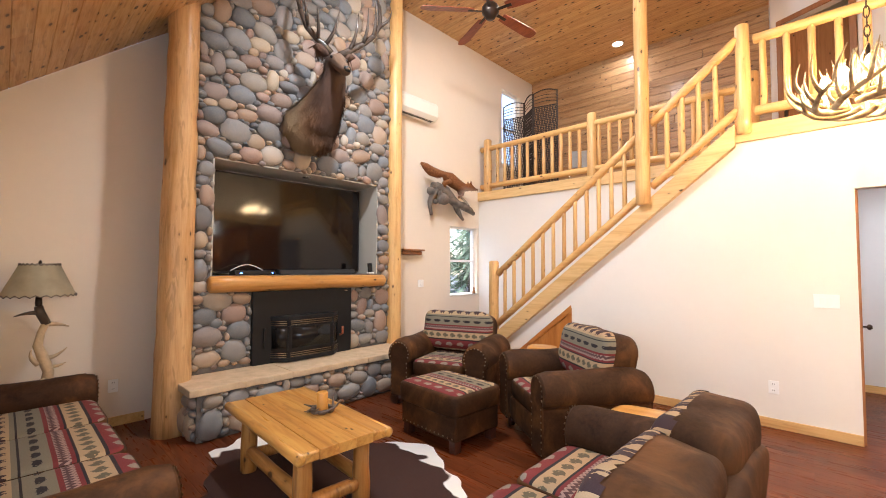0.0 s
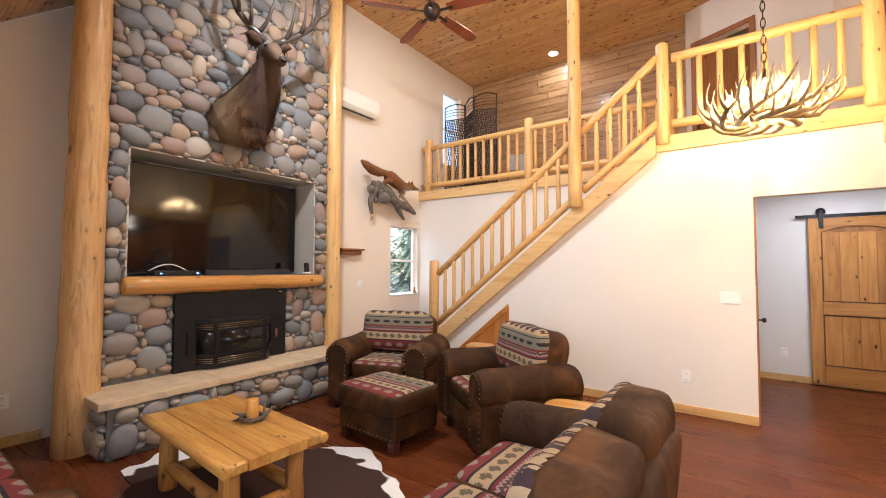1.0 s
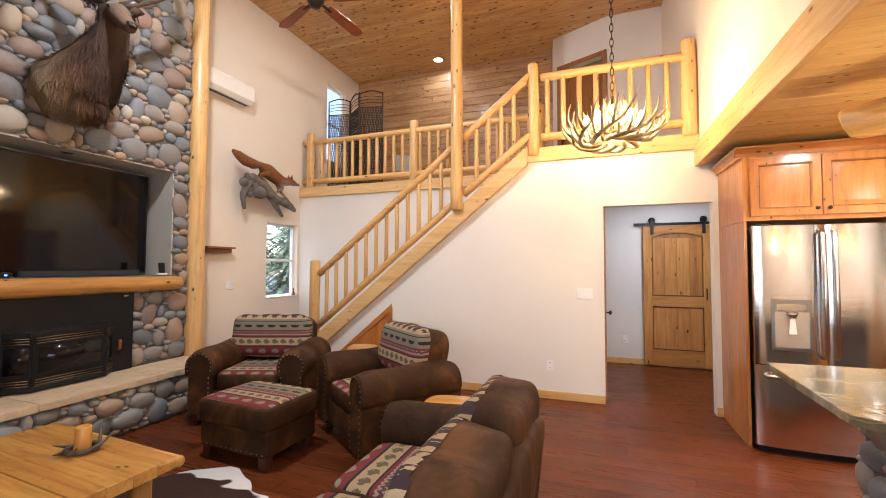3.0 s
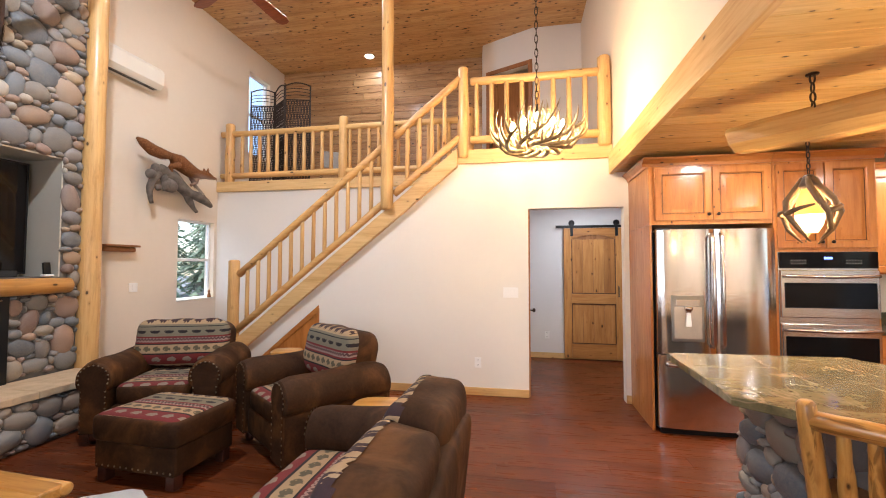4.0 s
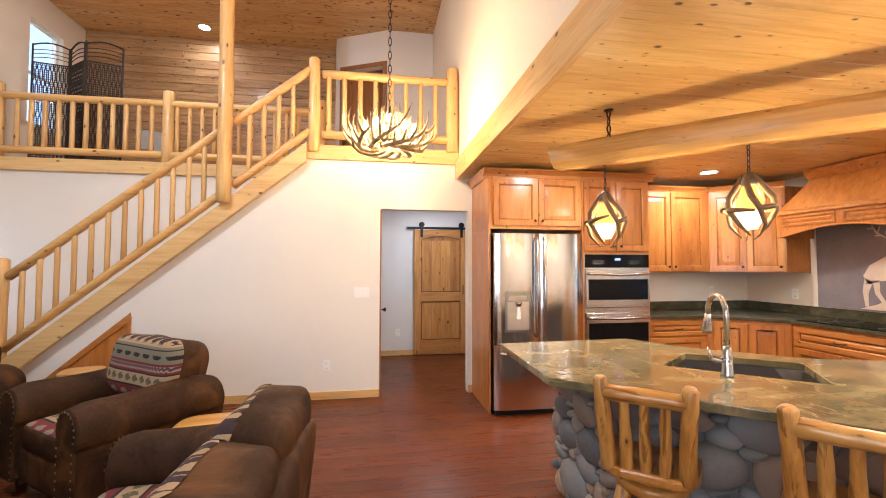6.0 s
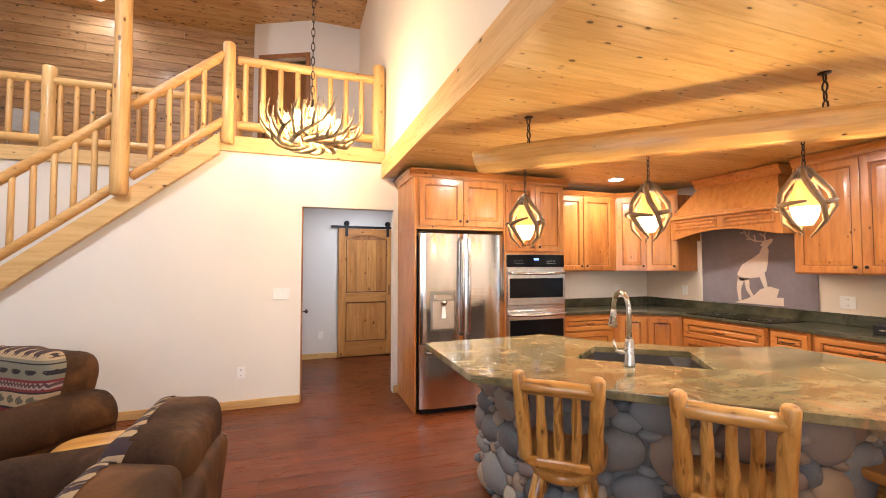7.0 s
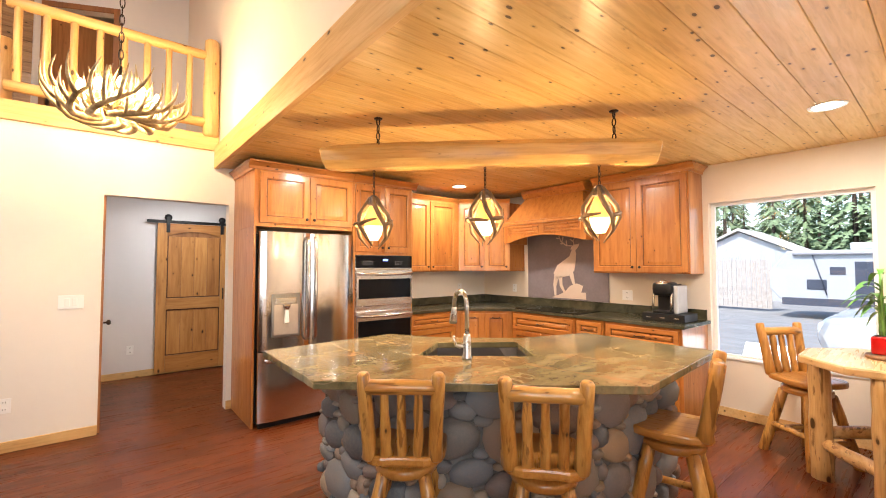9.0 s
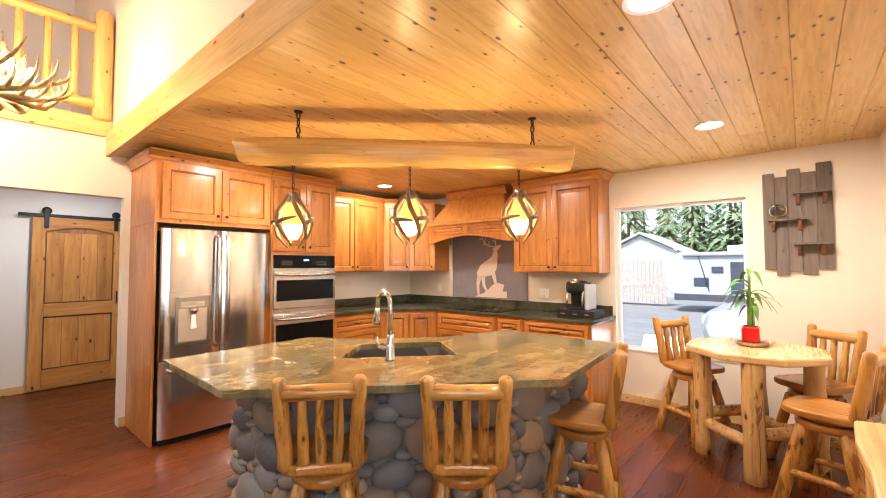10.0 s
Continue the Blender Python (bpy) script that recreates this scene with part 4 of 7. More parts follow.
part("slab", moved(bm, Matrix.Translation((-4.2, -4.2, 0))), DGRAN, top, "", False, 0.004)
part("backsplash", box(2.875 - 4.2, XR - 4.2 - 0.024, YS - 0.023 - 4.2, YS - 0.003 - 4.2, 0.033, 0.135), DGRAN, top, "", False, 0.003)
part("backsplash", box(XR - 0.023 - 4.2, XR - 0.003 - 4.2, 1.60 - 4.2, YS - 0.003 - 4.2, 0.033, 0.135), DGRAN, top, "", False, 0.003)
hob = thing("cooktop", pose(4.44, 3.16, 0.9045), "flat black glass cooktop let into the counter", "cooktop")
part("glass", box(-0.25, 0.25, -0.45, 0.45, 0, 0.007), OGLASS, hob, "", False, 0.003)
for x, y, rr in ((-0.11, -0.26, 0.09), (0.12, -0.26, 0.075), (-0.11, 0.26, 0.075), (0.12, 0.26, 0.1)):
    part("ring", moved(lathe([(rr - 0.003, 0.0), (rr, 0.0006), (rr + 0.003, 0.0)], 32), pose(x, y, 0.0072)), plain("ring_print", (0.12, 0.12, 0.12), 0.3), hob)
# etched panel behind the cooktop
mural = thing("backsplash_panel", pose(XR - 0.004, 3.25, 1.01), "mauve-grey backsplash panel with a pale silhouette", "panel")
GREY = plain("mauve_panel", (0.23, 0.195, 0.21), 0.35, vary=0.18, scale=3)
part("sheet", box(-0.012, 0.0, -0.61, 0.61, 0.0, 0.885), GREY, mural, "", False, 0.002)
PALE = plain("etched_pale", (0.72, 0.58, 0.47), 0.5, vary=0.05)
# simple pale shape on a rock: body, neck, head, legs
SH = [[(-0.20, 0.02), (0.34, 0.02), (0.34, 0.12), (0.27, 0.12), (0.30, 0.22), (0.20, 0.25), (0.10, 0.21), (0.03, 0.13), (-0.05, 0.08)],
      [(-0.12, 0.30), (-0.16, 0.40), (-0.10, 0.52), (0.02, 0.60), (0.10, 0.66), (0.14, 0.76), (0.17, 0.78), (0.20, 0.70), (0.19, 0.55), (0.17, 0.44), (0.08, 0.36), (-0.02, 0.34)],
      [(0.11, 0.76), (0.15, 0.82), (0.25, 0.84), (0.24, 0.80), (0.19, 0.74)],
      [(0.09, 0.38), (0.14, 0.24), (0.17, 0.22), (0.18, 0.24), (0.15, 0.42)], [(-0.15, 0.38), (-0.17, 0.22), (-0.15, 0.05), (-0.12, 0.05), (-0.12, 0.20), (-0.08, 0.33)], [(-0.08, 0.34), (-0.06, 0.20), (0.0, 0.10), (0.03, 0.11), (-0.02, 0.22), (-0.02, 0.36)]]
bm = bmesh.new()
for sh in SH:
    prism([(-u * 0.95 + 0.02, w * 0.86) for u, w in sh], "x", -0.0155, -0.012, bm)
for pts in (((0.14, 0.81), (0.05, 0.82), (-0.03, 0.88), (-0.07, 0.97)), ((0.17, 0.82), (0.16, 0.90), (0.22, 0.96), (0.30, 1.00)), ((0.06, 0.82), (0.05, 0.90)), ((0.01, 0.85), (-0.04, 0.85)), ((-0.02, 0.88), (0.0, 0.96)), ((-0.05, 0.93), (-0.11, 0.94)),
            ((0.165, 0.87), (0.11, 0.91)), ((0.20, 0.94), (0.18, 1.00)), ((0.24, 0.97), (0.29, 0.94))):
    tube([(-0.014, -u * 0.95 + 0.02, w * 0.86) for u, w in pts], 0.008, 5, bm=bm)
part("silhouette", bm, PALE, mural, "pale etched silhouette on a rock", False)

# outlets and switches
def plate(name, m, w, h, kind, label):
    """A cover plate; the wall is at y = 0 and it faces -y."""
    t = thing(name, m, label, "outlet" if kind == "outlet" else "switch")
    part("plate", box(-w / 2, w / 2, -0.006, 0, -h / 2, h / 2), WHITE_PLASTIC, t, "", False, 0.002)
    if kind == "outlet":
        for z in (-0.028, 0.028):
            s = part("socket", box(-0.017, 0.017, -0.009, -0.006, z - 0.015, z + 0.015), WHITE_PLASTIC, t, "", False, 0.003)
            for x in (-0.007, 0.007):
                part("slot", box(x - 0.0015, x + 0.0015, -0.0095, -0.009, z - 0.004, z + 0.007), BLACK, s, "", False)
    else:
        n = max(1, round(w / 0.05) - 1)
        for i in range(n):
            x = (i - (n - 1) / 2) * 0.046
            part("rocker", moved(box(x - 0.016, x + 0.016, -0.011, -0.006, -0.033, 0.033), pose(0, 0, 0)), WHITE_PLASTIC, t, "", False, 0.003)
    return t


plate("outlet", pose(-0.50, YS - 0.001, 0.36), 0.075, 0.115, "outlet", "white duplex wall outlet on the stair wall")
plate("light_switch", pose(-0.13, YS - 0.001, 1.15), 0.165, 0.115, "switch", "white triple light switch on the stair wall")
plate("outlet", pose(3.30, YS - 0.001, 1.13), 0.075, 0.115, "outlet", "white outlet above the dark granite backsplash")
plate("outlet", pose(4.25, YS - 0.001, 1.13), 0.075, 0.115, "outlet", "white outlet near the kitchen corner")
plate("outlet", pose(XR - 0.001, 4.12, 1.13, 0, 0, -90), 0.075, 0.115, "outlet", "white outlet beside the backsplash panel")
plate("outlet", pose(XR - 0.001, 2.42, 1.11, 0, 0, -90), 0.12, 0.115, "outlet", "white outlet with a plug next to the coffee machine")
plate("light_switch", pose(XL + 0.001, 4.45, 1.17, 0, 0, 90), 0.12, 0.115, "switch", "white double light switch on the gable wall")
plate("outlet", pose(XL + 0.001, 0.66, 0.36, 0, 0, 90), 0.075, 0.115, "outlet", "white outlet beside the log column")
plate("outlet", pose(0.38, 6.849, 0.36), 0.075, 0.115, "outlet", "white outlet low on the hall wall")

# coffee machine on its drawer
cm = thing("coffee_machine", pose(4.48, 1.84, 0.905, 0, 0, -90), "black and chrome pod coffee machine on a drawer base", "coffee machine")
part("drawer_base", box(-0.20, 0.20, -0.16, 0.16, 0.0, 0.075), BLACK, cm, "black pod drawer", False, 0.006)
for x in (-0.13, 0.0, 0.13):
    part("drawer_pull", box(x - 0.025, x + 0.025, -0.168, -0.16, 0.03, 0.042), STEEL, cm, "", False, 0.002)
part("body", box(-0.105, 0.075, -0.02, 0.14, 0.076, 0.36), BLACK, cm, "", False, 0.015)
part("drip_tray", box(-0.10, 0.07, -0.14, -0.02, 0.076, 0.10), BLACK, cm, "", False, 0.006)
part("brew_head", cushion(-0.015, -0.05, 0.315, 0.10, 0.10, 0.07, 0.45, 0.5), BLACK, cm)
part("chrome_lid", cushion(-0.015, -0.06, 0.355, 0.075, 0.085, 0.035, 0.5, 0.6), STEEL, cm, "silver lid and handle")
arch = [(-0.10, -0.135, 0.10), (-0.10, -0.125, 0.20), (-0.10, -0.10, 0.31), (-0.075, -0.09, 0.375), (-0.015, -0.09, 0.395), (0.045, -0.09, 0.375), (0.07, -0.10, 0.31), (0.07, -0.125, 0.20), (0.07, -0.135, 0.10)]
part("chrome_arch", tube(arch, 0.012, 8), STEEL, cm, "silver arch round the brew head")
part("water_tank", box(0.077, 0.125, -0.10, 0.13, 0.076, 0.35), plain("tank_grey", (0.45, 0.46, 0.48), 0.15), cm, "clear grey water tank", False, 0.012)

# island
isl = thing("kitchen_island", pose(1.9, 1.85, 0), "kitchen island with a river stone base and polished green granite top", "island")
TOPP = [(0.84, 2.73), (0.81, 1.87), (1.90, 0.86), (2.98, 0.95), (2.98, 1.85), (2.42, 2.02), (1.98, 2.42), (1.79, 2.78)]
hole = [(1.50, 2.01), (1.84, 2.26), (2.27, 1.93), (2.00, 1.56)]
bm = bmesh.new()
for z, flip in ((0.93, False), (0.892, True)):
    ov = [bm.verts.new((x - 1.9, y - 1.85, z)) for x, y in TOPP]
    hv = [bm.verts.new((x - 1.9, y - 1.85, z)) for x, y in hole]
    es = [bm.edges.new((q[i], q[(i + 1) % len(q)])) for q in (ov, hv) for i in range(len(q))]
    bmesh.ops.triangle_fill(bm, edges=es, use_beauty=True)
    if z > 0.9:
        to, th = ov, hv
    else:
        for a, b in ((to, ov), (th, hv)):
            for i in range(len(a)):
                bm.faces.new((a[i], a[(i + 1) % len(a)], b[(i + 1) % len(a)], b[i]))
bmesh.ops.recalc_face_normals(bm, faces=bm.faces)
part("granite_top", bm, GRANITE, isl, "polished green and gold veined granite top", False, 0.004)
BASE = [(1.20, 2.62), (1.19, 2.06), (1.30, 1.86), (2.02, 1.20), (2.22, 1.16), (2.82, 1.16), (2.82, 1.72), (2.32, 1.92), (1.90, 2.34), (1.72, 2.62)]
cen = sum((Vector(q) for q in BASE), Vector((0, 0))) / len(BASE)
bm = bmesh.new()
rim = [[bm.verts.new(((cen.x + (x - cen.x) * k) - 1.9, (cen.y + (y - cen.y) * k) - 1.85, z)) for x, y in BASE] for k, z in ((1, 0.0), (1, 0.89), (0.86, 0.89), (0.86, 0.0))]
for r0, r1 in zip(rim, rim[1:]):
    for i in range(len(BASE)):
        bm.faces.new((r0[i], r0[(i + 1) % len(BASE)], r1[(i + 1) % len(BASE)], r1[i]))
bmesh.ops.recalc_face_normals(bm, faces=bm.faces)
part("core", bm, MORTAR, isl, "dark mortar core", False)
for k, ((ax, ay), (bx, by)) in enumerate(zip(BASE[:6], BASE[1:7])):
    a, b = Vector((ax - 1.9, ay - 1.85, 0)), Vector((bx - 1.9, by - 1.85, 0))
    ln, dr = (b - a).length, (b - a).normalized()
    turn = Matrix.Rotation(math.atan2(dr.y, dr.x), 4, "Z")
    if ln > 0.12:
        rubble(isl, -0.03, ln + 0.03, 0.01, 0.88, lambda u, w, a=a, dr=dr, turn=turn: Matrix.Translation(a + dr * u + Vector((0, 0, w))) @ turn, 50 + k, (0.125, 0.095, 0.07, 0.05, 0.035), proud=0.05)
sk = thing("sink", pose(1.9, 1.94, 0.70), "dark undermount sink in the island top", "sink")
SINK = plain("sink_composite", (0.045, 0.035, 0.03), 0.4)
bm = bmesh.new()
inner = [(x - 1.9, y - 1.94) for x, y in hole]
lo = [bm.verts.new((x * 0.93, y * 0.93, 0.0)) for x, y in inner]
hi = [bm.verts.new((x * 1.01, y * 1.01, 0.191)) for x, y in inner]
for i in range(4):
    bm.faces.new((lo[i], lo[(i + 1) % 4], hi[(i + 1) % 4], hi[i]))
bm.faces.new(lo)
part("basin", bm, SINK, sk, "", False)
part("drain", lathe([(0, 0.002), (0.04, 0.002), (0.045, 0.006), (0.03, 0.004), (0, 0.004)], 20), STEEL, sk)
NICKEL = plain("brushed_nickel", (0.55, 0.52, 0.48), 0.27, 1.0, vary=0.04)
fa = thing("faucet", pose(1.66, 1.765, 0.93, 0, 0, 74), "brushed nickel gooseneck faucet with a pull-down spray head", "faucet")
part("base", lathe([(0, 0), (0.03, 0), (0.03, 0.008), (0.024, 0.02), (0.021, 0.12), (0.018, 0.14), (0, 0.14)], 20), NICKEL, fa)
pts = [(0, 0, 0.13), (0, 0, 0.29)] + [(0.085 - 0.085 * math.cos(math.pi * i / 8 * 1.06), 0, 0.29 + 0.085 * math.sin(math.pi * i / 8 * 1.06)) for i in range(1, 9)]
part("spout", tube(pts, 0.0125, 12), NICKEL, fa)
part("spray_head", tube([(0.171, 0, 0.275), (0.175, 0, 0.25), (0.185, 0, 0.19), (0.187, 0, 0.175)], [0.014, 0.016, 0.024, 0.023], 14), NICKEL, fa)
part("lever", tube([(-0.0, 0.02, 0.075), (-0.02, 0.055, 0.075), (-0.03, 0.085, 0.085), (-0.035, 0.10, 0.14)], [0.012, 0.012, 0.008, 0.006], 10), NICKEL, fa)

# ---- living room ----
LEATHER = Mat("brown_suede", 0.7, 0.0, 0.18)
v = LEATHER.coords((1, 1, 1), "object")
big, fine = LEATHER.noise(v, 3.5, 5, 0.6, 0.5), LEATHER.noise(v, 55, 4, 0.6)
LEATHER.bump(LEATHER.math("ADD", LEATHER.math("MULTIPLY", fine, 0.35), big), 0.25, 0.012)
LEATHER.feed(LEATHER.b.inputs["Sheen Weight"], 0.0)
LEATHER = LEATHER.out(LEATHER.mix(0.3, LEATHER.ramp(big, [(0.28, (0.019, 0.0076, 0.0028)), (0.50, (0.048, 0.0195, 0.0065)), (0.72, (0.165, 0.066, 0.017))]), LEATHER.ramp(fine, [(0.3, (0.012, 0.0045, 0.0018)), (0.7, (0.060, 0.025, 0.0085))])), LEATHER.ramp(big, [(0.3, 0.8), (0.7, 0.55)]))
CREAM, RED, GREEN, DARK, GREY_ = (0.36, 0.255, 0.145), (0.15, 0.018, 0.018), (0.17, 0.15, 0.105), (0.014, 0.010, 0.012), (0.075, 0.035, 0.035)


def tapestry(name, axis, start, period=0.46, cross="x"):
    """Woven lodge stripes across an axis: bears, boats, lattice, leaves and small beasts as rows of woven marks."""
    w = Mat(name, 0.9)
    p = w.sep(w.n("TexCoord").outputs["Object"])
    k, c = p["XYZ".index(axis.upper())], p["XYZ".index(cross.upper())]
    s = w.math("FRACT", w.math("DIVIDE", w.math("SUBTRACT", k, start), period))
    base = w.ramp(s, [(0.0, RED), (0.21, DARK), (0.235, CREAM), (0.40, DARK), (0.42, RED), (0.45, GREY_), (0.53, RED), (0.56, GREEN), (0.74, DARK), (0.755, GREEN), (0.79, CREAM)], "CONSTANT")
    x = w.math("ADD", w.math("MULTIPLY", c, 1.0), 10.0)

    def marks(lo, hi, step, size, shape, seed):
        """A row of marks between two heights, one every step."""
        u = w.math("SUBTRACT", w.math("FRACT", w.math("DIVIDE", x, step)), 0.5)
        t = w.math("DIVIDE", w.math("SUBTRACT", s, (lo + hi) / 2), (hi - lo))
        nz = w.math("SUBTRACT", w.noise(w.n("CombineXYZ", sock={0: w.math("MULTIPLY", u, 4.0), 1: w.math("MULTIPLY", t, 4.0), 2: seed}).outputs[0], 1.5, 2), 0.5)
        d = w.math("ADD", w.math("POWER", w.math("ABSOLUTE", w.math("DIVIDE", u, size[0])), shape), w.math("POWER", w.math("ABSOLUTE", w.math("DIVIDE", t, size[1])), shape))
        return w.math("LESS_THAN", w.math("ADD", d, w.math("MULTIPLY", nz, 3.2)), 1.0)
    base = w.mix(marks(0.79, 1.0, 0.105, (0.40, 0.36), 2.0, 1.0), base, (0.035, 0.016, 0.018))
    base = w.mix(marks(0.56, 0.74, 0.12, (0.34, 0.17), 1.6, 3.0), base, DARK)
    base = w.mix(marks(0.235, 0.40, 0.085, (0.33, 0.30), 1.5, 5.0), base, (0.10, 0.085, 0.05))
    base = w.mix(marks(0.02, 0.20, 0.13, (0.30, 0.25), 2.0, 7.0), base, (0.22, 0.18, 0.14))
    lat = w.math("FRACT", w.math("MULTIPLY", w.math("ADD", w.math("ABSOLUTE", w.math("SUBTRACT", w.math("FRACT", w.math("DIVIDE", x, 0.03)), 0.5)), w.math("MULTIPLY", s, 14.0)), 1.0))
    band = w.math("MULTIPLY", w.math("GREATER_THAN", s, 0.45), w.math("LESS_THAN", s, 0.53))
    base = w.mix(w.math("MULTIPLY", band, w.math("GREATER_THAN", lat, 0.55)), base, (0.30, 0.20, 0.17))
    weave = w.noise(w.coords((1, 1, 1)), 240, 2)
    base = w.mix(0.18, base, w.ramp(weave, [(0.3, (0.15, 0.13, 0.11)), (0.7, (0.85, 0.8, 0.75))]), "SOFT_LIGHT")
    w.bump(weave, 0.4, 0.003)
    return w.out(base)


BACK_CLOTH = tapestry("woven_back_cloth", "z", 0.985, 0.46)
SOFA_CLOTH = tapestry("woven_sofa_cloth", "z", 0.888, 0.46)
SEAT_CLOTH = tapestry("woven_seat_cloth", "y", -0.47, 0.62)
OTT_CLOTH = tapestry("woven_ottoman_cloth", "y", 0.30, 0.56)
NAIL = plain("antique_nail", (0.25, 0.19, 0.12), 0.35, 1.0)
DARK_FOOT = plain("dark_red_wood", (0.06, 0.018, 0.010), 0.35)


def nailheads(points, normal, bm=None):
    bm = bm or bmesh.new()
    turn = Vector((0, 0, 1)).rotation_difference(Vector(normal)).to_matrix().to_4x4()
    for p in points:
        dome = bmesh.new()
        lathe([(0.0075, 0), (0.006, 0.003), (0, 0.0045)], 8, bm=dome)
        me = bpy.data.meshes.new("tmp")
        moved(dome, Matrix.Translation(p) @ turn).to_mesh(me)
        dome.free()
        bm.from_mesh(me)
        bpy.data.meshes.remove(me)
    return bm


def rolled_arm(x0, x1, y0, y1, top):
    """The outline of a padded arm with a rolled top, drawn out from front to back."""
    xc, r = (x0 + x1) / 2, (x1 - x0) / 2 + 0.025
    zc = top - r
    out = [(x0 + 0.02, 0.09), (x1 - 0.02, 0.09), (x1 - 0.02, zc - r * 0.55)]
    out += [(xc + r * math.cos(a), zc + r * math.sin(a)) for a in (radians(-28 + 236 * i / 18) for i in range(19))]
    out += [(x0 + 0.02, zc - r * 0.55)]
    bm = bmesh.new()
    rings = []
    n = 10
    for i in range(n + 1):
        f = i / n
        sc = 1.0 - 0.10 * (abs(2 * f - 1) ** 8)
        sag = 0.008 * math.sin(f * 7 + x0 * 9)
        rings.append([bm.verts.new((xc + (x - xc) * sc, y0 + (y1 - y0) * f, 0.36 + (z - 0.36) * sc + (sag if z > zc else 0))) for x, z in out])
    for a, b in zip(rings, rings[1:]):
        for k in range(len(out)):
            bm.faces.new((a[k], a[(k + 1) % len(out)], b[(k + 1) % len(out)], b[k]))
    bm.faces.new(rings[0]), bm.faces.new(rings[-1])
    bmesh.ops.recalc_face_normals(bm, faces=bm.faces)
    return bm


def pillow(bw, thick, high, n, m, seed, front=False):
    """A plump back cushion with a dipped top and full corners; front: only its woven front panel, lying on it."""
    bm = cushion(0, 0, 0, bw, thick, high, n, m, 52, 26, 0.022, seed)
    for v in bm.verts:
        u = v.co.x / bw
        if v.co.z > 0:
            v.co.z += (0.045 * u * u - 0.022) * v.co.z / high
        v.co.y += 0.03 * (1 - u * u) * (v.co.y > 0)
    bm.normal_update()
    if front:
        bmesh.ops.delete(bm, geom=[f for f in bm.faces if f.calc_center_median().y > -thick * (0.30 if m > 0.3 else 0.42)], context="FACES")
        bm.normal_update()
        for v in bm.verts:
            v.co += v.normal * 0.004
    return bm


def seat_furniture(name, m, width, seats, label, category, depth=0.94, arm=0.23, arm_top=0.63, back_top=0.97, group=""):
    """An upholstered chair or sofa on the floor; it faces -y, with its middle at the origin."""
    s = thing(name, m, label, category, group)
    h, d = width / 2, depth / 2
    part("base", box(-h + 0.04, h - 0.04, -d + 0.07, d - 0.08, 0.08, 0.30), LEATHER, s, "", False, 0.03)
    part("front_rail", cushion(0, -d + 0.10, 0.22, h - arm + 0.02, 0.055, 0.10, 0.3, 0.25, lump=0.004), LEATHER, s)
    for sx in (-1, 1):
        x0, x1 = sorted((sx * h, sx * (h - arm)))
        a = part("arm", rolled_arm(x0, x1, -d + 0.03, d - 0.06, arm_top), LEATHER, s, "rolled brown suede arm", "auto", 0.018)
        xc, r = (x0 + x1) / 2, arm / 2 - 0.015
        pts = [(xc + r * math.cos(t), -d + 0.024, arm_top - arm / 2 - 0.02 + r * math.sin(t)) for t in (radians(-20 + 220 * i / 12) for i in range(13))]
        pts += [(xs, -d + 0.024, z) for xs in (x0 + 0.035, x1 - 0.035) for z in (0.12, 0.165, 0.21, 0.255, 0.30, 0.345, 0.39, 0.435)]
        part("front_panel", prism([(x0 + 0.03, 0.10), (x1 - 0.03, 0.10), (x1 - 0.03, arm_top - arm * 0.75)] + [(xc + (r - 0.0) * math.cos(t), arm_top - arm / 2 - 0.02 + (r - 0.0) * math.sin(t)) for t in (radians(-10 + 200 * i / 12) for i in range(13))] + [(x0 + 0.03, arm_top - arm * 0.75)], "y", -d + 0.024, -d + 0.06), LEATHER, a, "", False, 0.006)
        tagged(part("nail_trim", nailheads(pts, (0, -1, 0)), NAIL, a, "row of antique brass nailheads"), kind="stuff")
    # back frame, low behind the loose cushions
    single = seats == 1
    part("back_frame", moved(cushion(0, 0, 0, h - 0.05, 0.085, 0.26 if single else 0.30, 0.4, 0.25, 48, 18, 0.012, 3), Matrix.Translation((0, d - 0.10, 0.38 if single else 0.43)) @ pose(0, 0, 0, -6)), LEATHER, s, "padded brown suede back")
    w = (width - 2 * arm) / seats
    for i in range(seats):
        x = -h + arm + w * (i + 0.5)
        c = part("seat_cushion", cushion(x, -0.09, 0.385, w / 2 - 0.004, 0.34, 0.085, 0.28, 0.22, 36, 14, 0.008, i), LEATHER, s, "suede-sided seat cushion")
        part("cover", cushion(x, -0.09, 0.408, w / 2 - 0.012, 0.328, 0.068, 0.30, 0.2, 36, 14, 0.008, i), SEAT_CLOTH, c, "patterned woven seat cover")
        bw = w / 2 + 0.125 if single else (h - 0.06) / seats + 0.006
        bx = x if single else (2 * (h - 0.06) / seats) * (i - (seats - 1) / 2)
        lean = Matrix.Translation((bx, d - (0.24 if single else 0.205), 0.71 if single else 0.655)) @ pose(0, 0, 0, -12 if single else -9)
        shape = (bw, 0.165 if single else 0.145, 0.225, 0.55 if single else 0.62, 0.36 if single else 0.28, 5 + i)
        b = part("back_cushion", moved(pillow(*shape), lean), LEATHER, s, "suede-backed loose back cushion")
        part("cover", moved(pillow(*shape, front=True), lean), BACK_CLOTH if single else SOFA_CLOTH, b, "woven lodge pattern with rows of dark bears")
    for x in (-h + 0.09, h - 0.09):
        for y in (-d + 0.12, d - 0.14):
            part("foot", lathe([(0, 0), (0.028, 0), (0.042, 0.09), (0, 0.09)], 12, axis=(x, y)), DARK_FOOT, s)
    return s


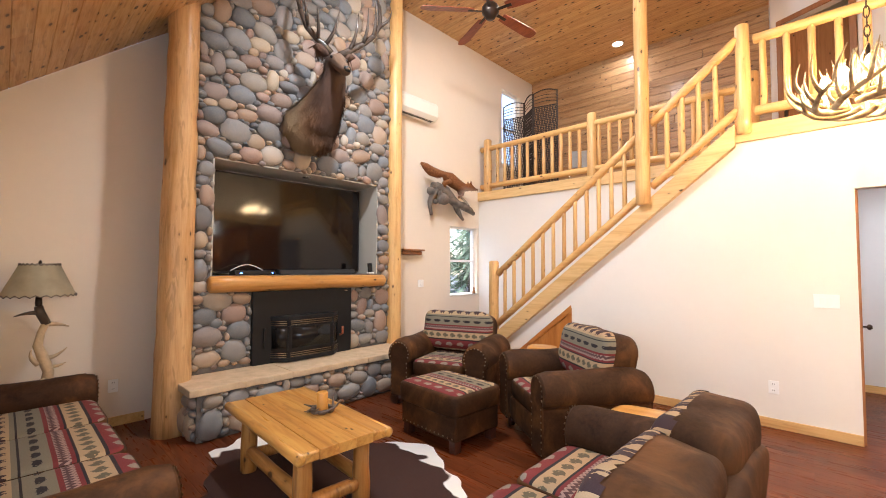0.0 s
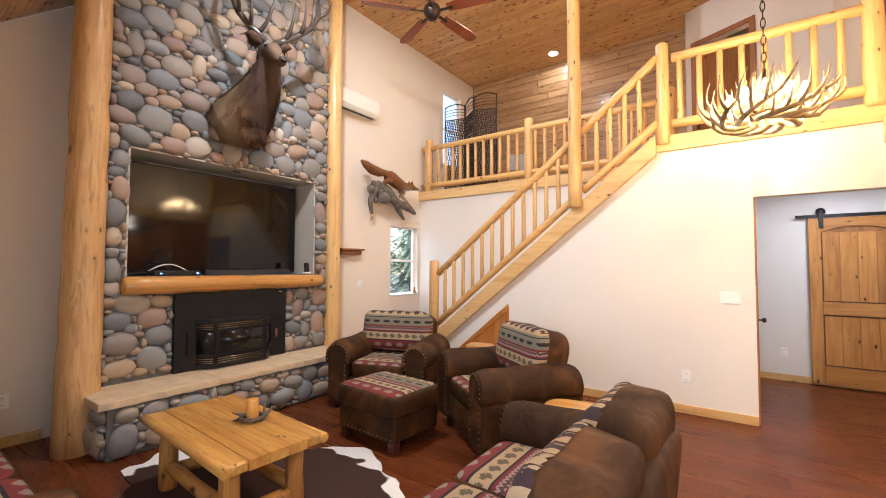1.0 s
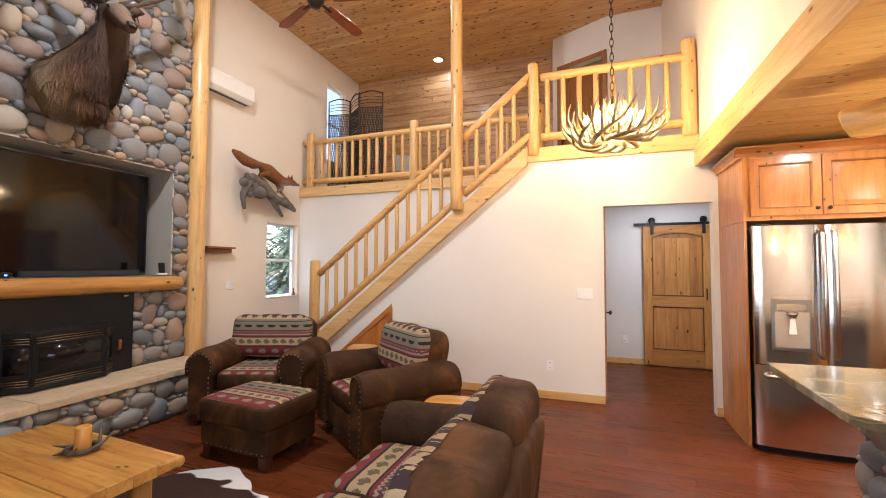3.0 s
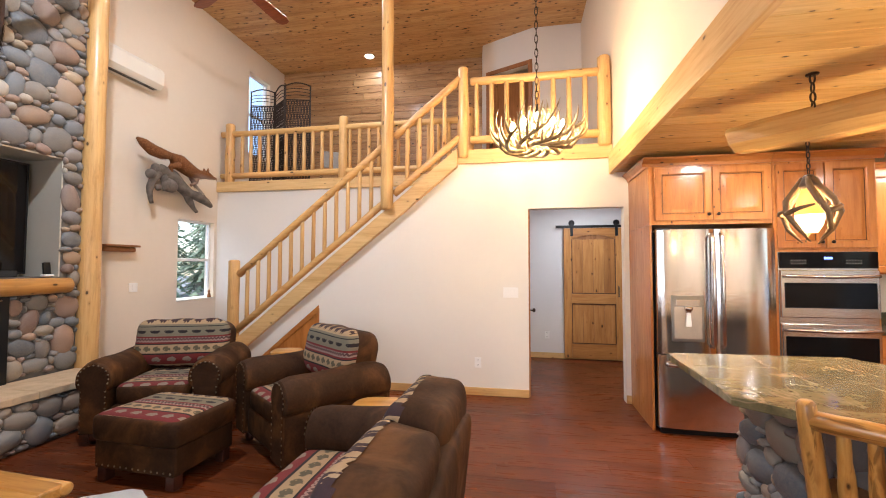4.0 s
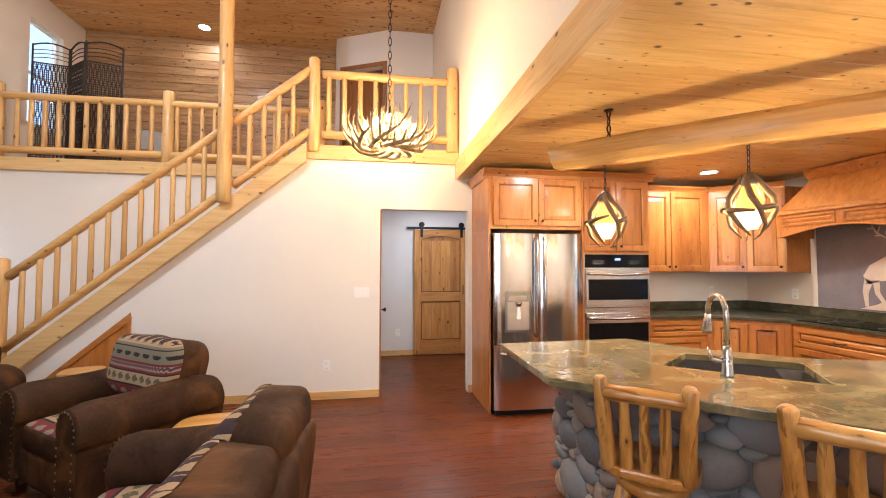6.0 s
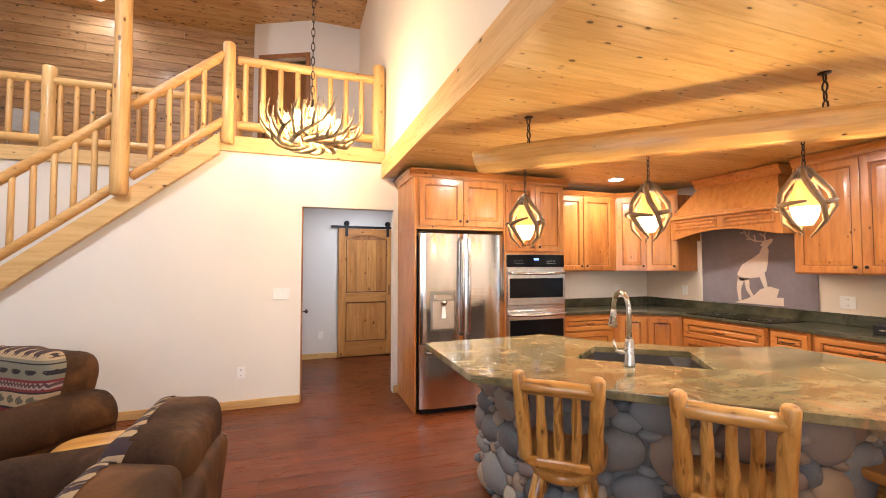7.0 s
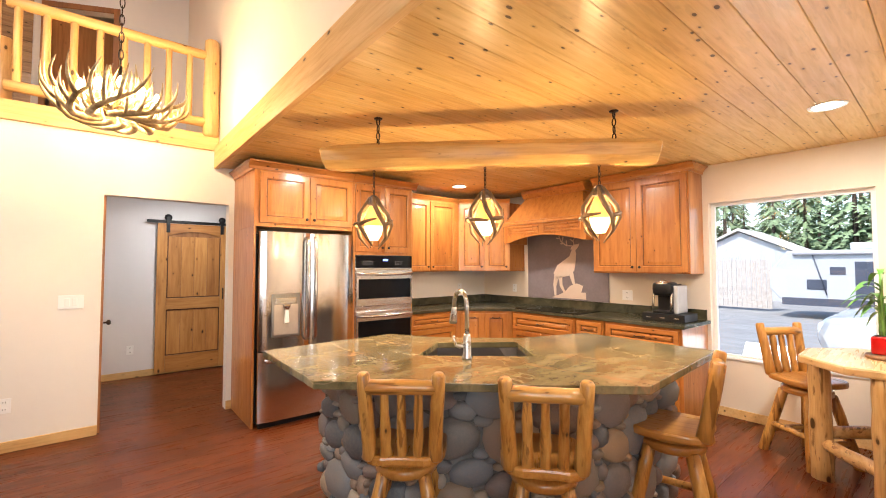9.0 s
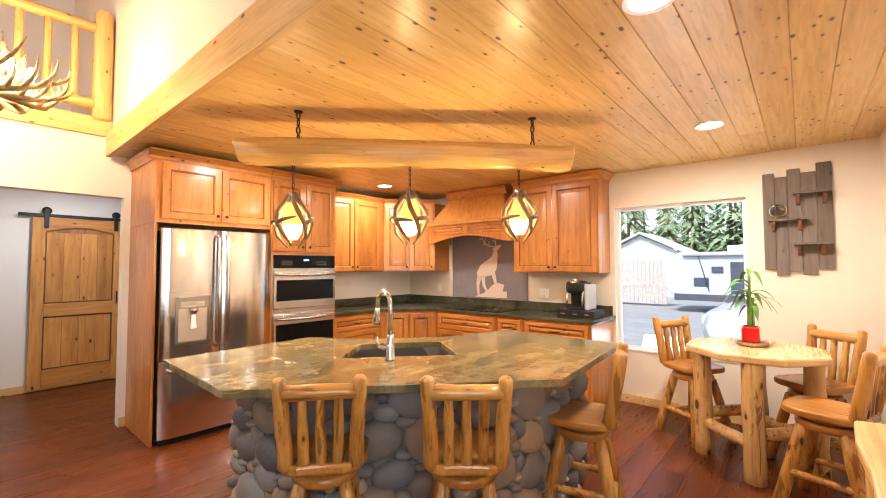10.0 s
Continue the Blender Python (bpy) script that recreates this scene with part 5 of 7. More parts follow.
seat_furniture("armchair", pose(-3.15, 3.37, 0, 0, 0, 20), 1.08, 1, "brown suede armchair with lodge-pattern cushions beside the hearth", "armchair", arm=0.25, arm_top=0.68, group="lodge armchairs")
seat_furniture("armchair", pose(-1.70, 3.22, 0, 0, 0, -37), 1.04, 1, "brown suede armchair with a plump patterned back cushion", "armchair", arm=0.25, arm_top=0.68, group="lodge armchairs")
seat_furniture("sofa", pose(-0.74, 1.32, 0, 0, 0, -90), 2.10, 3, "brown suede sofa with lodge-pattern cushions facing the fireplace", "sofa", arm_top=0.66)
seat_furniture("sofa", pose(-3.12, 0.02, 0, 0, 0, 180), 2.34, 3, "brown suede sofa with striped animal-pattern seat against the wall", "sofa")

ott = thing("ottoman", pose(-2.50, 2.62, 0, 0, 0, -3), "square brown suede ottoman with a patterned woven top", "ottoman")
part("base", box(-0.33, 0.33, -0.26, 0.26, 0.09, 0.29), LEATHER, ott, "", False, 0.02)
pad = part("pad", cushion(0, 0, 0.36, 0.36, 0.29, 0.095, 0.3, 0.22, 40, 14, 0.006), LEATHER, ott, "suede-sided pad")
part("cover", cushion(0, 0, 0.372, 0.338, 0.268, 0.086, 0.22, 0.18, 40, 14, 0.006), OTT_CLOTH, pad, "striped lodge-pattern cover")
tagged(part("nail_trim", nailheads([(-0.3 + 0.05 * i, -0.262, 0.12) for i in range(13)], (0, -1, 0)), NAIL, ott), kind="stuff")
for x in (-0.28, 0.28):
    for y in (-0.21, 0.21):
        part("foot", box(x - 0.035, x + 0.035, y - 0.035, y + 0.035, 0, 0.092), DARK_FOOT, ott, "", False, 0.006)

# coffee table of pine logs
TABLE_TOP = wood("honey_pine_top", (0.62, 0.35, 0.095), (0.52, 0.26, 0.060), (0.36, 0.15, 0.030), "x", "object", 0.3, 0.45, 0.7, coat=0.35, streak=0.35)
TABLE_LOG = wood("table_log", (0.50, 0.25, 0.07), (0.41, 0.18, 0.042), (0.22, 0.08, 0.015), "z", "object", 0.34, 0.7, 0.9, coat=0.3, streak=0.45)
TABLE_RAIL = wood("table_rail", (0.50, 0.25, 0.07), (0.41, 0.18, 0.042), (0.22, 0.08, 0.015), "x", "object", 0.34, 0.7, 0.9, coat=0.3, streak=0.45)
ct = thing("coffee_table", pose(-2.645, 1.34, 0, 0, 0, -3), "honey-coloured pine log coffee table with a plank top", "coffee table")
for i in range(5):
    y = -0.28 + i * 0.112
    part("plank", box(-0.585, 0.585, y + 0.0008, y + 0.1112, 0.405, 0.462), TABLE_TOP, ct, "", False, 0.012 if i in (0, 4) else 0.002)
for sy in (-1, 1):
    part("edge_roll", log((-0.585, sy * 0.278, 0.433), (0.585, sy * 0.278, 0.433), 0.031, seed=90 + sy, dome=0.2), TABLE_TOP, ct)
for x in (-0.42, 0.42):
    for y in (-0.19, 0.19):
        part("leg", log((x, y, 0), (x, y, 0.405), 0.055, 0.05, seed=int(100 + x * 20 + y * 9), rings=5), TABLE_LOG, ct)
    part("stretcher", log((x, -0.16, 0.11), (x, 0.16, 0.11), 0.042, seed=int(130 + x * 10), rings=4), TABLE_LOG, ct)
for sy in (-1, 1):
    part("stretcher", log((-0.38, sy * 0.185, 0.15), (0.38, sy * 0.185, 0.15), 0.040, seed=141 + sy, rings=5), TABLE_RAIL, ct)

ANTLER = Mat("antler", 0.45)
v = ANTLER.coords((1, 1, 1), "object")
ANTLER.bump(ANTLER.noise(v, 70, 4), 0.3, 0.004)
ANTLER = ANTLER.out(ANTLER.ramp(ANTLER.noise(v, 9, 4, 0.6), [(0.30, (0.12, 0.070, 0.030)), (0.48, (0.34, 0.24, 0.115)), (0.68, (0.66, 0.54, 0.34))]))
DARK_ANTLER = plain("dark_antler", (0.085, 0.06, 0.045), 0.4, vary=0.4, scale=12)


def curve(p, q, bow, n=8):
    """Points from p to q, bowed aside."""
    p, q, bow = Vector(p), Vector(q), Vector(bow)
    return [p.lerp(q, i / n) + bow * math.sin(math.pi * i / n) for i in range(n + 1)]


def taper(n, r, tip=0.18):
    return [r * (1 - (1 - tip) * (i / n) ** 1.4) for i in range(n + 1)]


ch = thing("candle_holder", pose(-2.58, 1.45, 0.464), "amber pillar candle in a dark antler holder on the coffee table", "candle holder")
rnd = random.Random(6)
bm = bmesh.new()
for i in range(7):
    a = i * 0.9
    tube(curve((0.07 * math.cos(a), 0.07 * math.sin(a), 0.015), (0.13 * math.cos(a + 1.1), 0.13 * math.sin(a + 1.1), 0.03 + rnd.uniform(0, 0.05)), (0, 0, -0.008), 6), taper(6, 0.013), 7, bm=bm)
    tube(curve((0.06 * math.cos(a), 0.06 * math.sin(a), 0.012), (0.06 * math.cos(a + 0.9), 0.06 * math.sin(a + 0.9), 0.014), (0.02 * math.cos(a + 0.45), 0.02 * math.sin(a + 0.45), 0), 4), 0.012, 7, bm=bm)
part("antlers", bm, DARK_ANTLER, ch)
CANDLE = plain("amber_wax", (0.55, 0.26, 0.05), 0.35)
part("candle", lathe([(0, 0.004), (0.036, 0.004), (0.037, 0.02), (0.037, 0.125), (0.033, 0.13), (0.02, 0.122), (0, 0.12)], 24), CANDLE, ch, "amber wax candle")

# cowhide rug, white on brown
HIDE = Mat("cowhide", 0.85)
v = HIDE.coords((1, 1, 1))
n1 = HIDE.noise(v, 1.5, 3, 0.55, 0.3)
p = HIDE.sep(HIDE.n("TexCoord").outputs["Object"])
edge = HIDE.math("POWER", HIDE.math("ADD", HIDE.math("POWER", HIDE.math("DIVIDE", p[0], 1.02), 2.0), HIDE.math("POWER", HIDE.math("DIVIDE", p[1], 0.80), 2.0)), 0.5)
mask = HIDE.math("ADD", edge, HIDE.math("MULTIPLY", HIDE.math("SUBTRACT", n1, 0.5), 0.9))
hair = HIDE.noise(HIDE.coords((8, 60, 8)), 6, 3)
brown = HIDE.ramp(hair, [(0.3, (0.022, 0.006, 0.003)), (0.7, (0.050, 0.014, 0.007))])
HIDE.bump(hair, 0.5, 0.006)
HIDE = HIDE.out(HIDE.mix(HIDE.ramp(mask, [(0.92, 0.0), (0.94, 1.0)]), brown, (0.80, 0.78, 0.74)))
rug = thing("cowhide_rug", pose(-2.48, 1.42, 0.003, 0, 0, 8), "brown and white cowhide rug under the coffee table", "rug")
bm = bmesh.new()
out = []
for i in range(90):
    a = 2 * math.pi * i / 90
    rr = 1 + 0.16 * math.cos(4 * a + 0.5) + 0.09 * math.sin(3 * a) + 0.05 * math.sin(9 * a + 1) + 0.02 * math.sin(23 * a) + 0.16 * math.exp(-((a - 3.32) / 0.12) ** 2) + 0.16 * math.exp(-((a - 3.78) / 0.13) ** 2)
    out.append((1.02 * rr * math.cos(a), 0.80 * rr * math.sin(a)))
part("hide", prism(out, "z", 0.0, 0.007), HIDE, rug, "", False)

# side table of pine between the chair and the sofa
st = thing("side_table", pose(-0.92, 2.74, 0, 0, 0, 4), "low pine slab side table behind the sofa arm", "side table")
part("tabletop", cushion(0, 0, 0.475, 0.24, 0.21, 0.028, 0.3, 0.5, 30, 8, 0.01), TABLE_TOP, st, "honey pine slab top")
for x in (-0.15, 0.15):
    for y in (-0.12, 0.12):
        part("leg", log((x, y, 0), (x, y, 0.45), 0.035, seed=int(300 + x * 40 + y * 17), rings=4), PINE_LOG, st)
st2 = copy_thing(st, pose(-2.36, 3.92, 0, 0, 0, 20) @ Matrix.Diagonal((0.62, 0.62, 1.18, 1)))
tagged(st2, "small pine side table between the two armchairs")

# floor-standing antler lamp beside the sofa
tbl = thing("end_table", pose(-4.45, 0.22, 0), "small dark wooden end table behind the sofa arm", "end table")
part("tabletop", box(-0.24, 0.24, -0.24, 0.24, 0.50, 0.53), DARK_FOOT, tbl, "", False, 0.006)
for x in (-0.2, 0.2):
    for y in (-0.2, 0.2):
        part("leg", box(x - 0.02, x + 0.02, y - 0.02, y + 0.02, 0, 0.50), DARK_FOOT, tbl, "", False, 0.004)
la = thing("table_lamp", pose(-4.45, 0.18, 0.53), "antler table lamp with a laced rawhide shade, switched off", "lamp")
PALE_ANTLER = plain("pale_antler", (0.55, 0.42, 0.26), 0.45, vary=0.3, scale=14, bump=0.3)
stem = [(0, 0.02, 0), (0, 0.03, 0.10), (0, 0.0, 0.20), (0, -0.035, 0.30), (0, -0.02, 0.40), (0, 0.01, 0.48)]
bm = tube(stem, [0.04, 0.034, 0.036, 0.03, 0.024, 0.026], 10)
for a, b, bow in (((0, 0.0, 0.20), (0.02, 0.13, 0.27), (0, 0, -0.02)), ((0, 0.01, 0.14), (-0.02, 0.13, 0.15), (0, 0, -0.015)), ((0, 0.01, 0.46), (0, 0.14, 0.43), (0, 0, 0.01)), ((0, 0.03, 0.05), (0.08, -0.05, 0.03), (0, 0, 0.0)), ((0, -0.03, 0.16), (0.03, -0.07, 0.28), (0, -0.02, 0))):
    tube(curve(a, b, bow, 5), taper(5, 0.02), 8, bm=bm)
part("antler_stem", bm, PALE_ANTLER, la, "pale twisted antler stem")
bm = tube([(0, 0.01, 0.46), (0, -0.03, 0.55), (0, -0.04, 0.60)], [0.028, 0.03, 0.026], 10)
tube(curve((0, -0.03, 0.55), (0, -0.17, 0.53), (0, 0, 0.01), 5), taper(5, 0.018), 8, bm=bm)
part("dark_tine", bm, DARK_ANTLER, la, "dark upper tine")
part("socket", lathe([(0.018, 0.60), (0.022, 0.62), (0.018, 0.68), (0, 0.68)], 14, axis=(0, -0.04)), DARK_BRONZE, la)
RAWHIDE = Mat("rawhide", 0.7)
v = RAWHIDE.coords((1, 1, 1))
RAWHIDE.feed(RAWHIDE.b.inputs["Subsurface Weight"], 0.0)
RAWHIDE = RAWHIDE.out(RAWHIDE.ramp(RAWHIDE.noise(v, 6, 5), [(0.3, (0.27, 0.24, 0.16)), (0.7, (0.40, 0.36, 0.25))]))
sh_ = part("shade", moved(lathe([(0.215, 0.68), (0.115, 0.915), (0.112, 0.915), (0.212, 0.68)], 48), pose(0, -0.04, 0)), RAWHIDE, la, "grey-green rawhide shade with laced rims", "auto")
for rr, z in ((0.216, 0.682), (0.116, 0.914)):
    pts = [(rr * math.cos(2 * math.pi * i / 48), -0.04 + rr * math.sin(2 * math.pi * i / 48), z + (0.009 if i % 2 else -0.009)) for i in range(49)]
    part("lacing", tube(pts, 0.004, 5, caps=False), DARK_ANTLER, sh_, "dark leather lacing")
part("finial", lathe([(0.006, 0.92), (0.012, 0.935), (0.006, 0.945), (0, 0.95)], 12, axis=(0, -0.04)), DARK_BRONZE, la)

# ---- on the walls ----
def two_tone(name, bm, mats, label, category, m):
    me = bpy.data.meshes.new(name)
    bm.normal_update()
    bm.to_mesh(me)
    bm.free()
    me.shade_smooth()
    for k in mats:
        me.materials.append(k)
    ob = new(name, me)
    ob.matrix_basis = m
    return tagged(ob, label, category)


def furry(bm, count, length, width, seed, reach=9.0):
    """Tufts of hair laid down over the skin."""
    rnd = random.Random(seed)
    bm.normal_update()
    faces = [f for f in bm.faces if f.calc_center_median().x < reach]
    size = [f.calc_area() for f in faces]
    for f in rnd.choices(faces, size, k=count):
        n = f.normal
        a, b, c = (v.co for v in rnd.sample(list(f.verts), 3))
        u, w = rnd.random(), rnd.random()
        p = a + (b - a) * u * 0.5 + (c - a) * w * 0.5
        lie = Vector((rnd.uniform(-0.3, 0.3), rnd.uniform(-0.3, 0.3), -1))
        lie = (lie - n * lie.dot(n))
        if lie.length < 0.05:
            continue
        lie.normalize()
        s = n.cross(lie) * width
        tip = p + lie * length * rnd.uniform(0.6, 1.3) + n * length * 0.22
        q = [bm.verts.new(k) for k in (p - s, p + s, tip)]
        bm.faces.new(q)
    return bm


FUR = Mat("brown_fur", 0.95)
v = FUR.coords((1, 1, 1))
hair = FUR.noise(FUR.coords((30, 30, 6)), 5, 4, 0.7)
p = FUR.sep(FUR.n("TexCoord").outputs["Object"])
mane = FUR.ramp(FUR.math("ADD", FUR.math("ADD", FUR.math("MULTIPLY", p[1], 1.0), FUR.math("MULTIPLY", p[0], 1.3)), FUR.math("MULTIPLY", FUR.noise(v, 5, 4), 0.40)), [(0.46, (0.46, 0.35, 0.22)), (0.68, (0.30, 0.185, 0.105)), (0.84, (0.13, 0.070, 0.042)), (1.0, (0.095, 0.052, 0.034))])
mane = FUR.mix(FUR.ramp(p[0], [(0.53, 0.0), (0.62, 0.75)]), mane, (0.24, 0.16, 0.105))
FUR.bump(hair, 0.9, 0.02)
FUR = FUR.out(FUR.mix(0.5, mane, FUR.ramp(hair, [(0.3, (0.02, 0.012, 0.008)), (0.7, (0.30, 0.20, 0.11))]), "SOFT_LIGHT"))
# a plain mount: shoulders, neck, head and a rack of antlers
bm = tube([(0.0, 0.15, -0.08), (0.10, 0.17, -0.04), (0.22, 0.20, 0.05), (0.33, 0.235, 0.20), (0.42, 0.25, 0.34), (0.48, 0.25, 0.46), (0.53, 0.235, 0.565), (0.61, 0.215, 0.535), (0.69, 0.205, 0.465), (0.75, 0.20, 0.415), (0.775, 0.20, 0.395)],
          [0.25, 0.275, 0.245, 0.185, 0.140, 0.110, 0.106, 0.090, 0.066, 0.056, 0.046], 24, 0.03, 2, bm=bmesh.new(), dome=0.5)
cushion(0.19, 0.21, -0.17, 0.15, 0.17, 0.15, 0.9, 0.9, 20, 12, 0.02, bm=bm)
for e, bow in (((0.43, 0.02, 0.69), (0, -0.01, 0.03)), ((0.52, 0.47, 0.71), (0, 0.01, 0.03))):
    root = (0.49, 0.235 + (0.07 if e[1] > 0.3 else -0.07), 0.62)
    tube(curve(root, e, bow, 6), [0.026, 0.044, 0.054, 0.052, 0.042, 0.026, 0.006], 9, bm=bm)
for w in bm.verts:
    w.co += Vector((noise.noise(w.co * 9), noise.noise(w.co * 9 + Vector((7, 0, 0))), noise.noise(w.co * 11 + Vector((0, 5, 0))))) * 0.018
furry(bm, 6500, 0.085, 0.0065, 5, 0.47)
nf = len(bm.faces)
for pts, tines in (([(0.50, 0.185, 0.655), (0.49, 0.12, 0.72), (0.46, 0.05, 0.765), (0.42, -0.04, 0.87), (0.37, -0.09, 1.05), (0.34, -0.07, 1.26), (0.33, 0.0, 1.42)],
                    ((1, (0.17, 0.06, 0.31)), (2, (0.15, -0.09, 0.23)), (3, (0.13, -0.12, 0.24)), (4, (0.05, -0.14, 0.22)))),
                   ([(0.51, 0.285, 0.66), (0.535, 0.38, 0.74), (0.57, 0.53, 0.86), (0.59, 0.65, 0.98), (0.60, 0.74, 1.14), (0.58, 0.75, 1.36), (0.55, 0.70, 1.54)],
                    ((1, (0.14, 0.02, 0.36)), (2, (0.14, -0.03, 0.33)), (3, (0.06, -0.02, 0.36)), (4, (0.05, 0.13, 0.22))))):
    tube(pts, [0.040, 0.034, 0.031, 0.030, 0.027, 0.020, 0.006], 10, bm=bm)
    for k, d in tines:
        q = Vector(pts[k])
        tube(curve(q, q + Vector(d), (0.035, 0, -0.045), 6), taper(6, 0.023), 8, bm=bm)
na = len(bm.faces)
for e in ((0.605, 0.128, 0.565), (0.625, 0.292, 0.57)):
    cushion(*e, 0.018, 0.014, 0.016, 1, 1, 10, 8, bm=bm)
cushion(0.785, 0.20, 0.402, 0.026, 0.042, 0.030, 0.8, 0.8, 12, 8, bm=bm)
bm.faces.ensure_lookup_table()
for f in bm.faces[nf:na]:
    f.material_index = 1
for f in bm.faces[na:]:
    f.material_index = 2
two_tone("trophy_mount", bm, (FUR, plain("grey_antler", (0.055, 0.042, 0.034), 0.22, vary=0.5, scale=9, coat=0.5), BLACK), "brown shoulder mount with broad antlers on the stone chimney", "wall mount", pose(FX + 0.02, 2.03, 2.98))

DRIFT = plain("driftwood", (0.15, 0.125, 0.105), 0.85, vary=0.6, scale=9, bump=0.8)
dw = thing("driftwood", pose(XL, 5.03, 2.60), "grey weathered driftwood branch fixed to the gable wall", "driftwood")
bm = tube([(0.12, -0.47, 0.06), (0.16, -0.38, 0.10), (0.18, -0.20, 0.05), (0.18, -0.08, -0.06), (0.18, 0.06, -0.14), (0.18, 0.22, -0.15), (0.17, 0.40, -0.20), (0.15, 0.54, -0.25)], [0.05, 0.07, 0.075, 0.075, 0.072, 0.062, 0.05, 0.034], 12, 0.16, 4)
for a, b, bow, rr in (((0.16, -0.42, 0.05), (0.15, -0.49, -0.36), (0, -0.07, 0), 0.055), ((0.17, -0.36, 0.03), (0.18, -0.34, -0.17), (0, 0.03, 0), 0.05), ((0.18, 0.04, -0.14), (0.15, 0.26, -0.38), (0, -0.03, 0), 0.055), ((0.18, 0.20, -0.14), (0.16, 0.40, -0.13), (0, 0, 0.03), 0.035),
                      ((0.16, -0.36, 0.10), (0.18, -0.12, -0.10), (0.05, 0.02, 0.07), 0.04)):
    tube(curve(a, b, bow, 6), taper(6, rr, 0.4), 10, 0.12, 5, bm=bm)
tube([(0.0, -0.1, -0.03), (0.17, -0.1, -0.03)], 0.03, 8, bm=bm)
part("branch", bm, DRIFT, dw)
for c, r in (((0.19, -0.26, -0.09), 0.095), ((0.16, -0.52, 0.0), 0.07), ((0.16, -0.44, 0.11), 0.06), ((0.17, -0.42, -0.14), 0.05)):
    part("knot", cushion(*c, r * 0.8, r, r * 0.95, 0.9, 0.9, 16, 12, 0.03, int(r * 100)), DRIFT, dw)
REDFUR = Mat("red_fur", 0.95)
v = REDFUR.coords((1, 1, 1))
p = REDFUR.sep(REDFUR.n("TexCoord").outputs["Object"])
hair = REDFUR.noise(REDFUR.coords((14, 14, 14)), 4, 4, 0.7)
tone = REDFUR.ramp(hair, [(0.3, (0.10, 0.035, 0.012)), (0.55, (0.25, 0.095, 0.028)), (0.75, (0.36, 0.17, 0.07))])
pale = REDFUR.ramp(REDFUR.math("ADD", p[2], REDFUR.math("MULTIPLY", hair, 0.06)), [(0.10, 0.85), (0.19, 0.0)])
tone = REDFUR.mix(REDFUR.math("MULTIPLY", pale, REDFUR.ramp(p[1], [(0.0, 0.0), (0.2, 1.0)])), tone, (0.46, 0.42, 0.38))
REDFUR.bump(hair, 0.8, 0.01)
REDFUR = REDFUR.out(tone)
bm = tube([(0.21, -0.78, 0.40), (0.22, -0.70, 0.36), (0.22, -0.58, 0.305), (0.22, -0.42, 0.29), (0.22, -0.30, 0.30), (0.22, -0.25, 0.29), (0.22, -0.18, 0.255), (0.23, -0.04, 0.20), (0.24, 0.10, 0.145), (0.25, 0.20, 0.15), (0.255, 0.29, 0.17), (0.26, 0.345, 0.165), (0.27, 0.42, 0.15), (0.28, 0.49, 0.145)],
          [0.015, 0.055, 0.072, 0.066, 0.045, 0.06, 0.105, 0.095, 0.088, 0.062, 0.058, 0.050, 0.026, 0.012], 16, 0.04, 8)
for a, b, c in (((0.19, -0.20, 0.20), (0.20, -0.30, 0.12), (0.20, -0.24, 0.04)), ((0.27, -0.20, 0.20), (0.25, -0.32, 0.15), (0.23, -0.27, 0.08)), ((0.21, 0.10, 0.09), (0.20, 0.16, -0.01), (0.19, 0.34, -0.11)), ((0.27, 0.10, 0.09), (0.26, 0.12, 0.02), (0.24, 0.04, -0.03))):
    tube([a, Vector(a).lerp(Vector(b), 0.5), b, Vector(b).lerp(Vector(c), 0.5), c], [0.05, 0.036, 0.024, 0.018, 0.016], 9, bm=bm)
for dx in (-0.022, 0.026):
    tube([(0.255 + dx, 0.305, 0.205), (0.255 + dx * 1.5, 0.30, 0.275)], [0.024, 0.003], 7, bm=bm)
furry(bm, 2400, 0.032, 0.0025, 6)
two_tone("wall_figure", bm, (REDFUR,), "small russet long-tailed figure posed on the driftwood", "wall mount", pose(XL, 5.03, 2.60))

ac = thing("air_conditioner", pose(XL, 4.22, 3.73), "white wall-mounted mini-split air conditioner", "air conditioner")
ACW = plain("ac_white", (0.82, 0.78, 0.70), 0.4, vary=0.02)
bm = prism([(x, z) for x, z in ((0.0, 0.0), (0.15, 0.0), (0.20, 0.06), (0.205, 0.23), (0.17, 0.28), (0.0, 0.28))], "y", -0.41, 0.41)
part("case", bm, ACW, ac, "", False, 0.012)
part("louvre", box(0.08, 0.14, -0.36, 0.36, -0.003, 0.004), BLACK, ac, "dark outlet slot", False)
part("flap", moved(box(0.0, 0.07, -0.37, 0.37, 0.0, 0.006), pose(0.125, 0, -0.004, 0, -35, 0)), ACW, ac, "", False)
shf = thing("wall_shelf", pose(XL + 0.002, 4.20, 1.62), "small reddish wooden ledge shelf on the gable wall", "shelf")
part("ledge", box(0.0, 0.13, -0.22, 0.22, 0.05, 0.075), BROWN_TRIM, shf, "", False, 0.004)
part("moulding", box(0.0, 0.09, -0.20, 0.20, -0.01, 0.05), BROWN_TRIM, shf, "", False, 0.015)

